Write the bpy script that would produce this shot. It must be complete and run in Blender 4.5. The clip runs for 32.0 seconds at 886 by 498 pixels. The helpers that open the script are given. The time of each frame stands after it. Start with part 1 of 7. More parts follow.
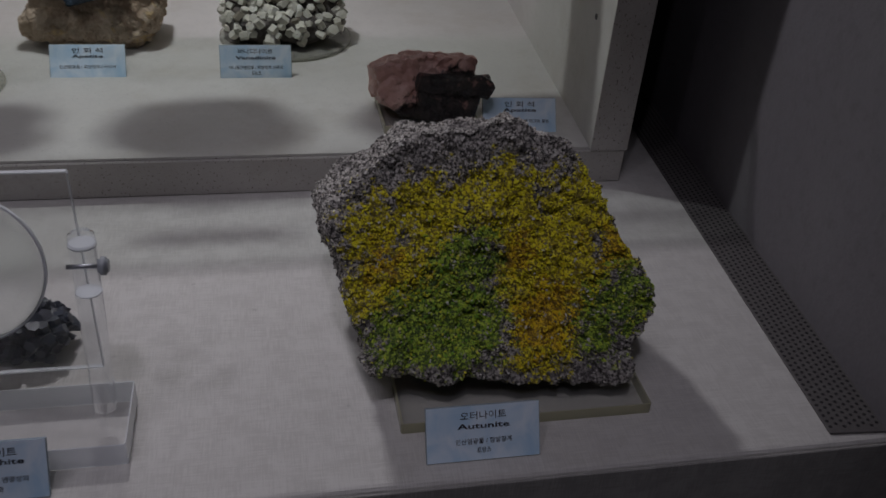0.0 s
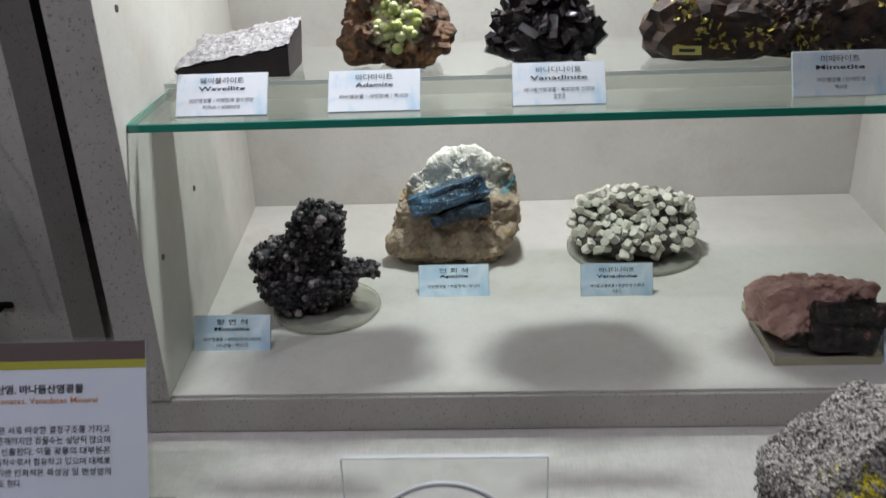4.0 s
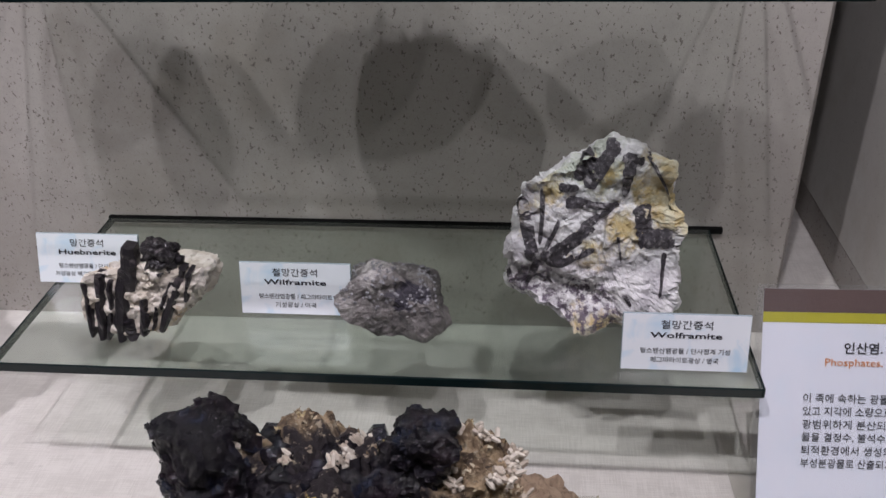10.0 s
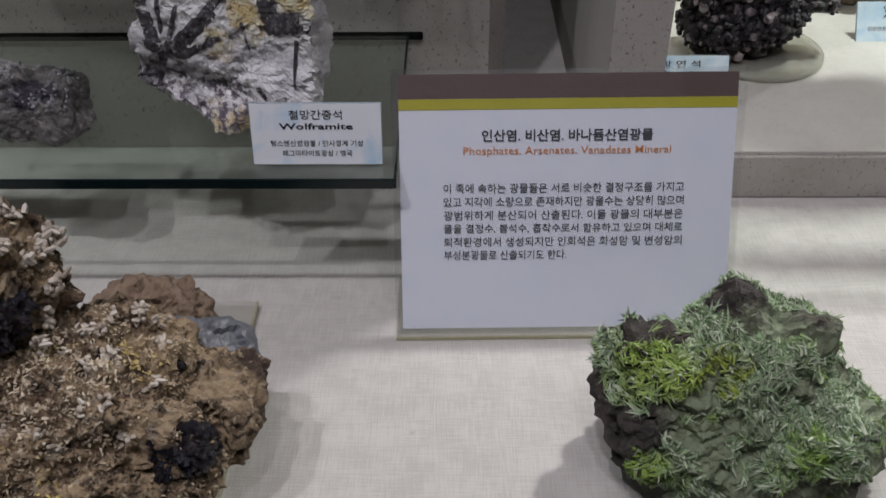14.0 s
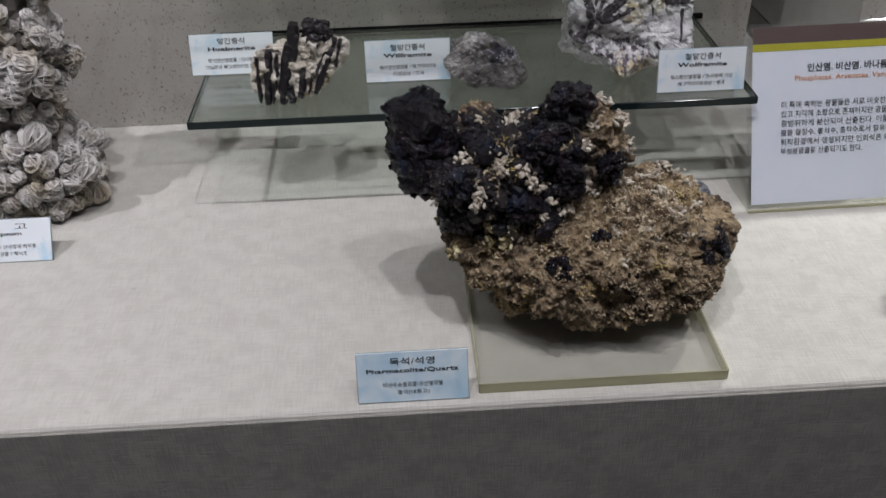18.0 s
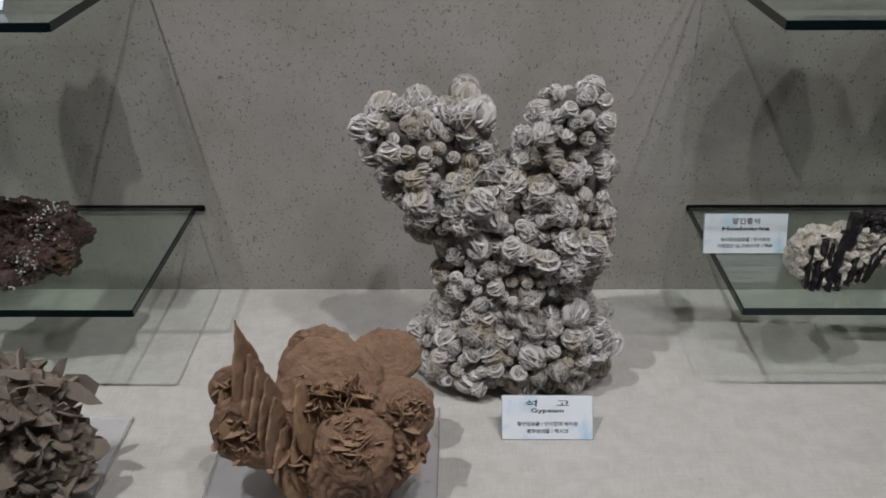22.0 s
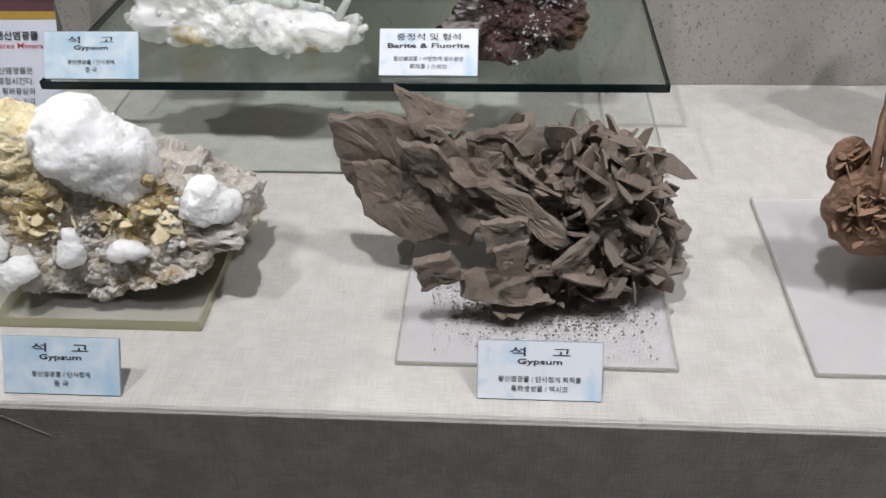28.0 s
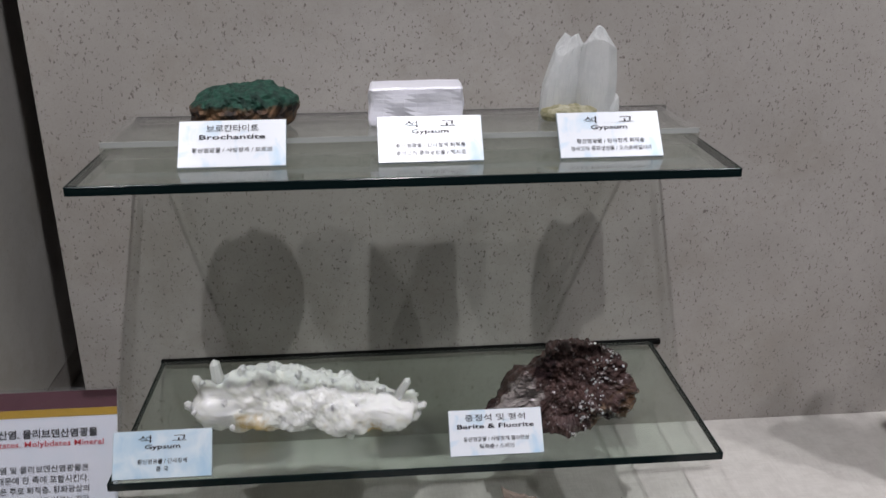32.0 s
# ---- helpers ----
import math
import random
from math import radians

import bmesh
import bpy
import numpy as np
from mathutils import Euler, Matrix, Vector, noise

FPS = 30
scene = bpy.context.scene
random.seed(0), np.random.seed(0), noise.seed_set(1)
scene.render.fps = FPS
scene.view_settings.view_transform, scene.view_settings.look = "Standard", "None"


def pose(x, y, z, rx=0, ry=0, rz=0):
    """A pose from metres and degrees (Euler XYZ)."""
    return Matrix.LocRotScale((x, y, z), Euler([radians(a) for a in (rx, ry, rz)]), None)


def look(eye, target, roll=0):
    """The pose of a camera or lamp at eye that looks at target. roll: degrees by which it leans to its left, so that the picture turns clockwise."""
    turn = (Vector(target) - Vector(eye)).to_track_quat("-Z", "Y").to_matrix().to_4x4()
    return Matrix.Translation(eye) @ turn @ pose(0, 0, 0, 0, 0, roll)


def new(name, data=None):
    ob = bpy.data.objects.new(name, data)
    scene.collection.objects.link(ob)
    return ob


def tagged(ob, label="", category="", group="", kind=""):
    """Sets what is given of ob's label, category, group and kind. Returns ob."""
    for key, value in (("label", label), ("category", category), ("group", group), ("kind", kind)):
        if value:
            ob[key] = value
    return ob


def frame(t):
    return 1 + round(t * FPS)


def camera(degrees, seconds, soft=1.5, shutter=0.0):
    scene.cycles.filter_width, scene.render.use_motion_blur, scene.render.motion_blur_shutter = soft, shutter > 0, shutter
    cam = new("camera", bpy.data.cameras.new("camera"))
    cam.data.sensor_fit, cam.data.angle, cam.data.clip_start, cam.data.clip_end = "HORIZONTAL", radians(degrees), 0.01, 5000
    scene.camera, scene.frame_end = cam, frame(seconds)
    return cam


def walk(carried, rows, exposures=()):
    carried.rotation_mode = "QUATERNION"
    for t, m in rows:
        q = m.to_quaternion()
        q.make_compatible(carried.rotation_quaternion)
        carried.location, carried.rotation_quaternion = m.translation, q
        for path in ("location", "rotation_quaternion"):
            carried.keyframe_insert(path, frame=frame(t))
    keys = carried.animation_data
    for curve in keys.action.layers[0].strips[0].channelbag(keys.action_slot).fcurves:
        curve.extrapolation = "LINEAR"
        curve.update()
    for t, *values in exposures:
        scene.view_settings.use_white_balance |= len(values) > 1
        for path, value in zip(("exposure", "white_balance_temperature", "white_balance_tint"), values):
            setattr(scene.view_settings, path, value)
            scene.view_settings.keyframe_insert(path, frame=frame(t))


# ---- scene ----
cam = camera(53.4, 32.0, soft=1.5, shutter=0.35)
PATH = [
    (0, (0.68, -0.489, 1.38), (1.06, 1.127, 0.264), 4.8),
    (0.5, (0.693, -0.559, 1.417), (0.985, 1.08, 0.309), 3.4),
    (1, (0.687, -0.56, 1.416), (0.879, 1.091, 0.303), 2.3),
    (1.5, (0.667, -0.564, 1.415), (0.783, 1.091, 0.298), 1.5),
    (2, (0.636, -0.566, 1.415), (0.683, 1.09, 0.294), 0.4),
    (2.5, (0.59, -0.563, 1.42), (0.563, 1.101, 0.311), -0.8),
    (3, (0.534, -0.545, 1.419), (0.443, 1.112, 0.303), -1.8),
    (3.5, (0.478, -0.477, 1.447), (0.378, 1.232, 0.414), -2.7),
    (4, (0.479, -0.383, 1.446), (0.39, 1.432, 0.61), -2.3),
    (4.5, (0.502, -0.308, 1.44), (0.421, 1.511, 0.614), -1.9),
    (6.5, (0.33, -0.4, 1.438), (0.434, 1.418, 0.611), -4.5),
    (7, (0.118, -0.476, 1.416), (0.169, 1.365, 0.637), -8.3),
    (7.5, (-0.002, -0.466, 1.413), (-0.071, 1.369, 0.622), -7.9),
    (8, (-0.14, -0.409, 1.425), (-0.292, 1.427, 0.645), -7.6),
    (8.5, (-0.224, -0.353, 1.401), (-0.439, 1.429, 0.52), -2.8),
    (9, (-0.285, -0.288, 1.399), (-0.526, 1.458, 0.452), -2.5),
    (9.5, (-0.326, -0.24, 1.394), (-0.534, 1.484, 0.401), -2.1),
    (10, (-0.334, -0.231, 1.393), (-0.503, 1.479, 0.368), -1.6),
    (10.5, (-0.349, -0.232, 1.391), (-0.478, 1.466, 0.343), -1.2),
    (11, (-0.372, -0.245, 1.387), (-0.467, 1.442, 0.316), -1.5),
    (11.5, (-0.33, -0.262, 1.376), (-0.39, 1.413, 0.285), -1.8),
    (12, (-0.263, -0.288, 1.363), (-0.3, 1.372, 0.248), -1.2),
    (12.5, (-0.175, -0.263, 1.329), (-0.201, 1.382, 0.192), -0.8),
    (13, (-0.123, -0.242, 1.313), (-0.142, 1.397, 0.168), -0.5),
    (13.5, (-0.105, -0.233, 1.303), (-0.11, 1.39, 0.134), -0.1),
    (15.5, (-0.066, -0.233, 1.354), (-0.173, 1.142, -0.095), -3.2),
    (16, (-0.252, -0.327, 1.319), (-0.287, 1.205, 0.034), -0.1),
    (16.5, (-0.415, -0.394, 1.293), (-0.431, 1.204, 0.09), 0.1),
    (17, (-0.496, -0.432, 1.303), (-0.498, 1.122, 0.044), 0.7),
    (17.5, (-0.506, -0.526, 1.349), (-0.514, 1.093, 0.175), -0.8),
    (18, (-0.54, -0.568, 1.384), (-0.469, 1.059, 0.222), -1.5),
    (18.5, (-0.567, -0.58, 1.413), (-0.503, 1.084, 0.305), -2.0),
    (19, (-0.71, -0.583, 1.425), (-0.628, 1.09, 0.332), -1.1),
    (19.5, (-0.908, -0.579, 1.454), (-0.817, 1.108, 0.384), -0.9),
    (20, (-0.964, -0.532, 1.47), (-0.938, 1.191, 0.455), -1.6),
    (20.5, (-1.037, -0.494, 1.469), (-1.046, 1.248, 0.486), -1.6),
    (21, (-1.081, -0.486, 1.473), (-1.112, 1.264, 0.506), -1.7),
    (21.5, (-1.082, -0.484, 1.47), (-1.121, 1.274, 0.517), -1.1),
    (22, (-1.103, -0.497, 1.455), (-1.128, 1.262, 0.504), -0.4),
    (22.5, (-1.192, -0.501, 1.419), (-1.209, 1.231, 0.419), -0.3),
    (23, (-1.27, -0.475, 1.333), (-1.265, 1.176, 0.203), -0.1),
    (23.5, (-1.298, -0.485, 1.312), (-1.297, 1.091, 0.081), -0.5),
    (24, (-1.289, -0.472, 1.338), (-1.289, 1.083, 0.079), -0.4),
    (24.5, (-1.265, -0.472, 1.354), (-1.263, 1.077, 0.089), -0.1),
    (25, (-1.252, -0.472, 1.352), (-1.265, 1.082, 0.093), -0.0),
    (25.5, (-1.27, -0.48, 1.346), (-1.306, 1.088, 0.105), 0.2),
    (26, (-1.406, -0.464, 1.329), (-1.477, 1.117, 0.106), -0.2),
    (26.5, (-1.544, -0.458, 1.324), (-1.664, 1.127, 0.11), -1.1),
    (28.5, (-1.679, -0.485, 1.344), (-1.825, 1.104, 0.138), -2.4),
    (29, (-1.808, -0.48, 1.35), (-1.956, 1.123, 0.162), -3.0),
    (29.5, (-1.878, -0.475, 1.31), (-2.0, 1.171, 0.181), -1.7),
    (30, (-1.893, -0.467, 1.343), (-2.033, 1.159, 0.188), -3.6),
    (30.5, (-1.876, -0.482, 1.396), (-1.986, 1.245, 0.393), -2.9),
    (31, (-1.863, -0.464, 1.448), (-1.852, 1.343, 0.592), -1.3),
    (31.5, (-1.832, -0.455, 1.472), (-1.728, 1.385, 0.695), -0.5),
    (32, (-1.82, -0.453, 1.483), (-1.678, 1.405, 0.758), -0.4),
]
EXPOSURES = [(0.0, -1.82, 6080, 24), (1.0, -1.92, 6080, 23), (2.0, -0.78, 6090, 20), (3.0, -0.80, 6080, 18), (4.0, -0.68, 6150, 16), (7.0, -1.08, 5950, 24), (8.0, -0.22, 5900, 26), (9.0, 0.08, 6450, 18), (10.0, 0.38, 6500, 20),
             (11.0, 0.42, 6500, 20), (12.0, 0.58, 6500, 19), (13.0, 0.02, 6500, 19), (16.0, -0.47, 6200, 13), (17.0, -0.20, 6500, 11), (18.0, 0.02, 6450, 12), (19.0, 0.08, 6500, 10), (20.0, -0.22, 6500, 10), (21.0, -0.24, 6500, 10), (23.0, -0.33, 6550, 9), (24.0, -0.32, 6500, 10), (25.0, -0.18, 6450, 9), (26.0, 0.08, 6500, 9),
             (29.0, 0.43, 6500, 12), (30.0, -0.28, 6450, 13), (31.0, -0.22, 6350, 12), (32.0, 0.03, 6500, 14)]
walk(cam, [(t, look(eye, target, roll)) for t, eye, target, roll in PATH], EXPOSURES)

# ---- light: a row of small lamps over the front of the case, one tube in each niche, a dim gallery with an added fill ----
world = bpy.data.worlds.new("gallery")
world.use_nodes = True
world.node_tree.nodes["Background"].inputs[0].default_value = (0.72, 0.76, 0.9, 1)
world.node_tree.nodes["Background"].inputs[1].default_value = 0.012
scene.world = world


def lamp(name, kind, place, target, watts, colour, size, size_y=0.0, cone=84.0):
    data = bpy.data.lights.new(name, kind)
    data.energy, data.color = watts, colour
    if kind == "AREA":
        data.shape, data.size, data.size_y = "RECTANGLE", size, size_y
    else:
        data.shadow_soft_size = size
    if kind == "SPOT":
        data.spot_size, data.spot_blend = radians(cone), 0.7
    ob = new(name, data)
    ob.matrix_world = look(place, target)
    return ob


WARM, COOL = (0.975, 0.972, 1.0), (0.97, 1.0, 0.94)
for lx, ly, watts in ((-2.55, -0.29, 43), (-1.77, -0.29, 86), (-0.80, -0.30, 51), (-0.42, -0.34, 43), (-0.05, -0.62, 30), (0.50, -0.62, 18)):
    lamp("case_lamp", "SPOT", (lx, ly, 2.93), (lx, 0.30, 0.8), watts, WARM, 0.020, 0, 74.0)
# extra narrow spot, added only to brighten the autunite's face
lamp("case_lamp", "SPOT", (0.56, -0.80, 2.93), (0.86, 0.10, 0.93), 66, WARM, 0.020, 0, 24)
lamp("niche_lamp", "AREA", (0.50, 0.80, 1.74), (0.50, 0.70, 0.8), 13.0, COOL, 0.07, 0.04)
lamp("niche_lamp", "AREA", (-2.80, 0.80, 1.74), (-2.80, 0.70, 0.8), 9.0, COOL, 0.07, 0.04)
# unseen fill, added in front to brighten the faces of the stones
lamp("front_fill", "AREA", (-0.6, -2.6, 1.9), (-0.6, 0.3, 0.95), 2.2, (0.95, 0.96, 1.0), 3.2, 1.0)

# ---- arithmetic for shapes ----


def hashed(ix, iy, iz, seed):
    h = (ix * 374761393 + iy * 668265263 + iz * 2147483647 + seed * 974634777) & 0xFFFFFFFF
    h = ((h ^ (h >> 13)) * 1274126177) & 0xFFFFFFFF
    h = ((h ^ (h >> 16)) * 2246822519) & 0xFFFFFFFF
    return ((h ^ (h >> 15)) & 0xFFFFFF) / float(0xFFFFFF)


def grain(p, scale, seed=0):
    """Smooth value noise in -1..1 for rows of points."""
    q = np.asarray(p) * scale + 1000.0
    i = np.floor(q).astype(np.int64)
    f = q - i
    f = f * f * f * (f * (f * 6 - 15) + 10)
    out = 0.0
    for dx in (0, 1):
        wx = f[:, 0] if dx else 1 - f[:, 0]
        for dy in (0, 1):
            wy = f[:, 1] if dy else 1 - f[:, 1]
            for dz in (0, 1):
                wz = f[:, 2] if dz else 1 - f[:, 2]
                out = out + wx * wy * wz * hashed(i[:, 0] + dx, i[:, 1] + dy, i[:, 2] + dz, seed)
    return out * 2 - 1


def rough(p, scale, octaves=4, seed=0, gain=0.5):
    out, amp, total = 0.0, 1.0, 0.0
    for n in range(octaves):
        out = out + amp * grain(p, scale * 2.03**n, seed + n)
        total += amp
        amp *= gain
    return out / total


def cells(p, scale, seed=0):
    """Distance to the nearest of scattered points, and that cell's own random number."""
    q = np.asarray(p) * scale + 1000.0
    i = np.floor(q).astype(np.int64)
    best, own = np.full(len(q), 9.0), np.zeros(len(q))
    for dx in (-1, 0, 1):
        for dy in (-1, 0, 1):
            for dz in (-1, 0, 1):
                a, b, c = i[:, 0] + dx, i[:, 1] + dy, i[:, 2] + dz
                r = [hashed(a, b, c, seed + k) for k in (1, 2, 3)]
                d = np.sqrt((a + r[0] - q[:, 0]) ** 2 + (b + r[1] - q[:, 1]) ** 2 + (c + r[2] - q[:, 2]) ** 2)
                near = d < best
                best, own = np.where(near, d, best), np.where(near, r[0], own)
    return best, own


BALLS = {}


def ball(level):
    if level not in BALLS:
        bm = bmesh.new()
        bmesh.ops.create_icosphere(bm, subdivisions=level, radius=1.0)
        v = np.array([x.co[:] for x in bm.verts])
        f = np.array([[x.index for x in y.verts] for y in bm.faces])
        bm.free()
        BALLS[level] = (v, f)
    return BALLS[level]


def turn(rx=0, ry=0, rz=0):
    return np.array(Euler([radians(a) for a in (rx, ry, rz)]).to_matrix())


def blob_field(p, blobs):
    out = np.full(len(p), 9.0)
    for cx, cy, cz, a, b, c, rx, ry, rz, power in blobs:
        q = np.abs((p - (cx, cy, cz)) @ turn(rx, ry, rz)) / (a, b, c)
        d = (np.sum(q**power, 1) ** (1 / power) - 1) * min(a, b, c)
        k = 0.012
        h = np.clip(0.5 + 0.5 * (out - d) / k, 0, 1)
        out = out * (1 - h) + d * h - k * h * (1 - h)
    return out


def blob(cx, cy, cz, a, b, c, rx=0, ry=0, rz=0, power=2.4):
    return (cx, cy, cz, a, b, c, rx, ry, rz, power)


def outward(p, faces, fallback):
    """Unit normals at the points of a triangle mesh, bent a little towards the fallback so that folds stay open."""
    a, b, c = p[faces[:, 0]], p[faces[:, 1]], p[faces[:, 2]]
    n = np.cross(b - a, c - a)
    out = np.zeros_like(p)
    for k in range(3):
        for axis in range(3):
            out[:, axis] += np.bincount(faces[:, k], n[:, axis], len(p))
    out /= np.linalg.norm(out, axis=1)[:, None] + 1e-12
    out = out + 0.25 * fallback
    return out / (np.linalg.norm(out, axis=1)[:, None] + 1e-12)


def stone(blobs, centre, level=6, coarse=0.012, fine=0.004, scale=22.0, seed=1, chips=0.0, chip_scale=40.0, flat=True, cuts=()):
    """A weathered stone: a ball drawn out to the union of the blobs, then roughened; it stands on z = 0."""
    d, faces = ball(level)
    centre = np.array(centre, float)
    lo, hi = np.zeros(len(d)), np.full(len(d), 0.6)
    for _ in range(22):
        mid = (lo + hi) / 2
        q = centre + d * mid[:, None]
        inside = blob_field(q, blobs) < 0
        for n, off in cuts:
            inside &= q @ n < off
        lo, hi = np.where(inside, mid, lo), np.where(inside, hi, mid)
    p = centre + d * lo[:, None]
    shift = coarse * rough(p, scale, 3, seed) + fine * rough(p, scale * 5, 4, seed + 20, 0.6)
    if chips:
        near, own = cells(p, chip_scale, seed + 40)
        shift = shift + chips * (own - 0.5) * 1.6 - chips * np.clip(near, 0, 1)
    p = p + outward(p, faces, d) * shift[:, None]
    if flat:
        p[:, 2] = np.maximum(p[:, 2], 0.0005)
    return p, faces


def cut_planes(corners, y0, slope, deep=-0.2):
    """Planes that cut a stone to a leaning front y = y0 + slope * z and to a many-sided outline (x, z) on it, whose sides run back along (0, 1, deep)."""
    c = np.array([(x, y0 + slope * z, z) for x, z in corners])
    mid, back = c.mean(0), np.array((0.0, 1.0, deep))
    n = np.array((0.0, -1.0, slope)) / math.hypot(1, slope)
    out = [(n, float(n @ c[0]))]
    for a, b in zip(c, np.roll(c, -1, 0)):
        n = np.cross(b - a, back)
        n = n / np.linalg.norm(n)
        if n @ (mid - a) > 0:
            n = -n
        out.append((n, float(n @ a)))
    return out


def joined(pieces):
    """One pair of points and faces out of many; faces of one length only."""
    vs, fs, n = [], [], 0
    for v, f in pieces:
        vs.append(v)
        fs.append(np.asarray(f) + n)
        n += len(v)
    return np.concatenate(vs), np.concatenate(fs)


def mesh(name, v, f, smooth=False):
    m = bpy.data.meshes.new(name)
    f = np.asarray(f, np.int32)
    m.vertices.add(len(v))
    m.vertices.foreach_set("co", np.asarray(v, np.float32).ravel())
    n, k = f.shape
    m.loops.add(n * k)
    m.loops.foreach_set("vertex_index", f.ravel())
    m.polygons.add(n)
    m.polygons.foreach_set("loop_start", np.arange(0, n * k, k, dtype=np.int32))
    m.polygons.foreach_set("use_smooth", np.full(n, smooth))
    m.update(calc_edges=True)
    m.validate()
    return m


def prism(sides, tip=0.0, taper=1.0, wobble=0.0, rng=None):
    """A column of unit radius from z = 0 to 1, in triangles, with an optional pyramid on top."""
    a = np.arange(sides) * 2 * np.pi / sides
    r = np.ones(sides) if rng is None else 1 + wobble * rng.uniform(-1, 1, sides)
    low = np.stack([r * np.cos(a), r * np.sin(a), 0 * a], 1)
    top = np.stack([taper * r * np.cos(a), taper * r * np.sin(a), 0 * a + 1 - tip], 1)
    v = np.concatenate([low, top, [[0, 0, 1.0], [0, 0, 0]]])
    f = []
    for i in range(sides):
        j = (i + 1) % sides
        f += [[i, j, sides + j], [i, sides + j, sides + i], [sides + i, sides + j, 2 * sides], [j, i, 2 * sides + 1]]
    return v, np.array(f)


def lens_plate(sides=16, edge=0.35, rng=None, ragged=0.06):
    """A thin round plate in the x-y plane, of radius 1 and half thickness 1, thinner at its rim."""
    a = np.arange(sides) * 2 * np.pi / sides
    r = np.ones(sides) if rng is None else 1 + ragged * rng.uniform(-1, 1, sides)
    v = [[0, 0, 1.0], [0, 0, -1.0]]
    for s, z in ((0.72, 0.8), (1.0, edge)):
        for sign in (1, -1):
            v += np.stack([s * r * np.cos(a), s * r * np.sin(a), 0 * a + sign * z], 1).tolist()
    f = []
    at = lambda ring, i: 2 + ring * sides + i % sides
    for i in range(sides):
        f += [[0, at(0, i), at(0, i + 1)], [1, at(1, i + 1), at(1, i)]]
        f += [[at(0, i), at(2, i), at(2, i + 1)], [at(0, i), at(2, i + 1), at(0, i + 1)]]
        f += [[at(1, i), at(3, i + 1), at(3, i)], [at(1, i), at(1, i + 1), at(3, i + 1)]]
        f += [[at(2, i), at(3, i), at(3, i + 1)], [at(2, i), at(3, i + 1), at(2, i + 1)]]
    return np.array(v), np.array(f)


def aimed(v, direction, spin=0.0):
    """Turns a shape that points along z so that it points along the direction."""
    q = Vector(direction).to_track_quat("Z", "Y").to_matrix() @ Euler((0, 0, spin)).to_matrix()
    return v @ np.array(q).T


def surface_spots(p, faces, count, rng, keep=None, apart=0.0):
    """Spots on a triangle mesh with their normals."""
    a, b, c = p[faces[:, 0]], p[faces[:, 1]], p[faces[:, 2]]
    n = np.cross(b - a, c - a)
    area = np.linalg.norm(n, axis=1)
    pick = rng.choice(len(faces), count * 6, p=area / area.sum())
    u, w = rng.random((2, count * 6))
    flip = u + w > 1
    u, w = np.where(flip, 1 - u, u), np.where(flip, 1 - w, w)
    spots = a[pick] + u[:, None] * (b - a)[pick] + w[:, None] * (c - a)[pick]
    normals = n[pick] / np.maximum(area[pick], 1e-12)[:, None]
    if keep is not None:
        ok = keep(spots, normals)
        spots, normals = spots[ok], normals[ok]
    if apart:
        chosen = []
        for i in range(len(spots)):
            if not chosen or np.min(np.sum((spots[chosen] - spots[i]) ** 2, 1)) > apart**2:
                chosen.append(i)
            if len(chosen) >= count:
                break
        spots, normals = spots[chosen], normals[chosen]
    return spots[:count], normals[:count]


# ---- materials ----


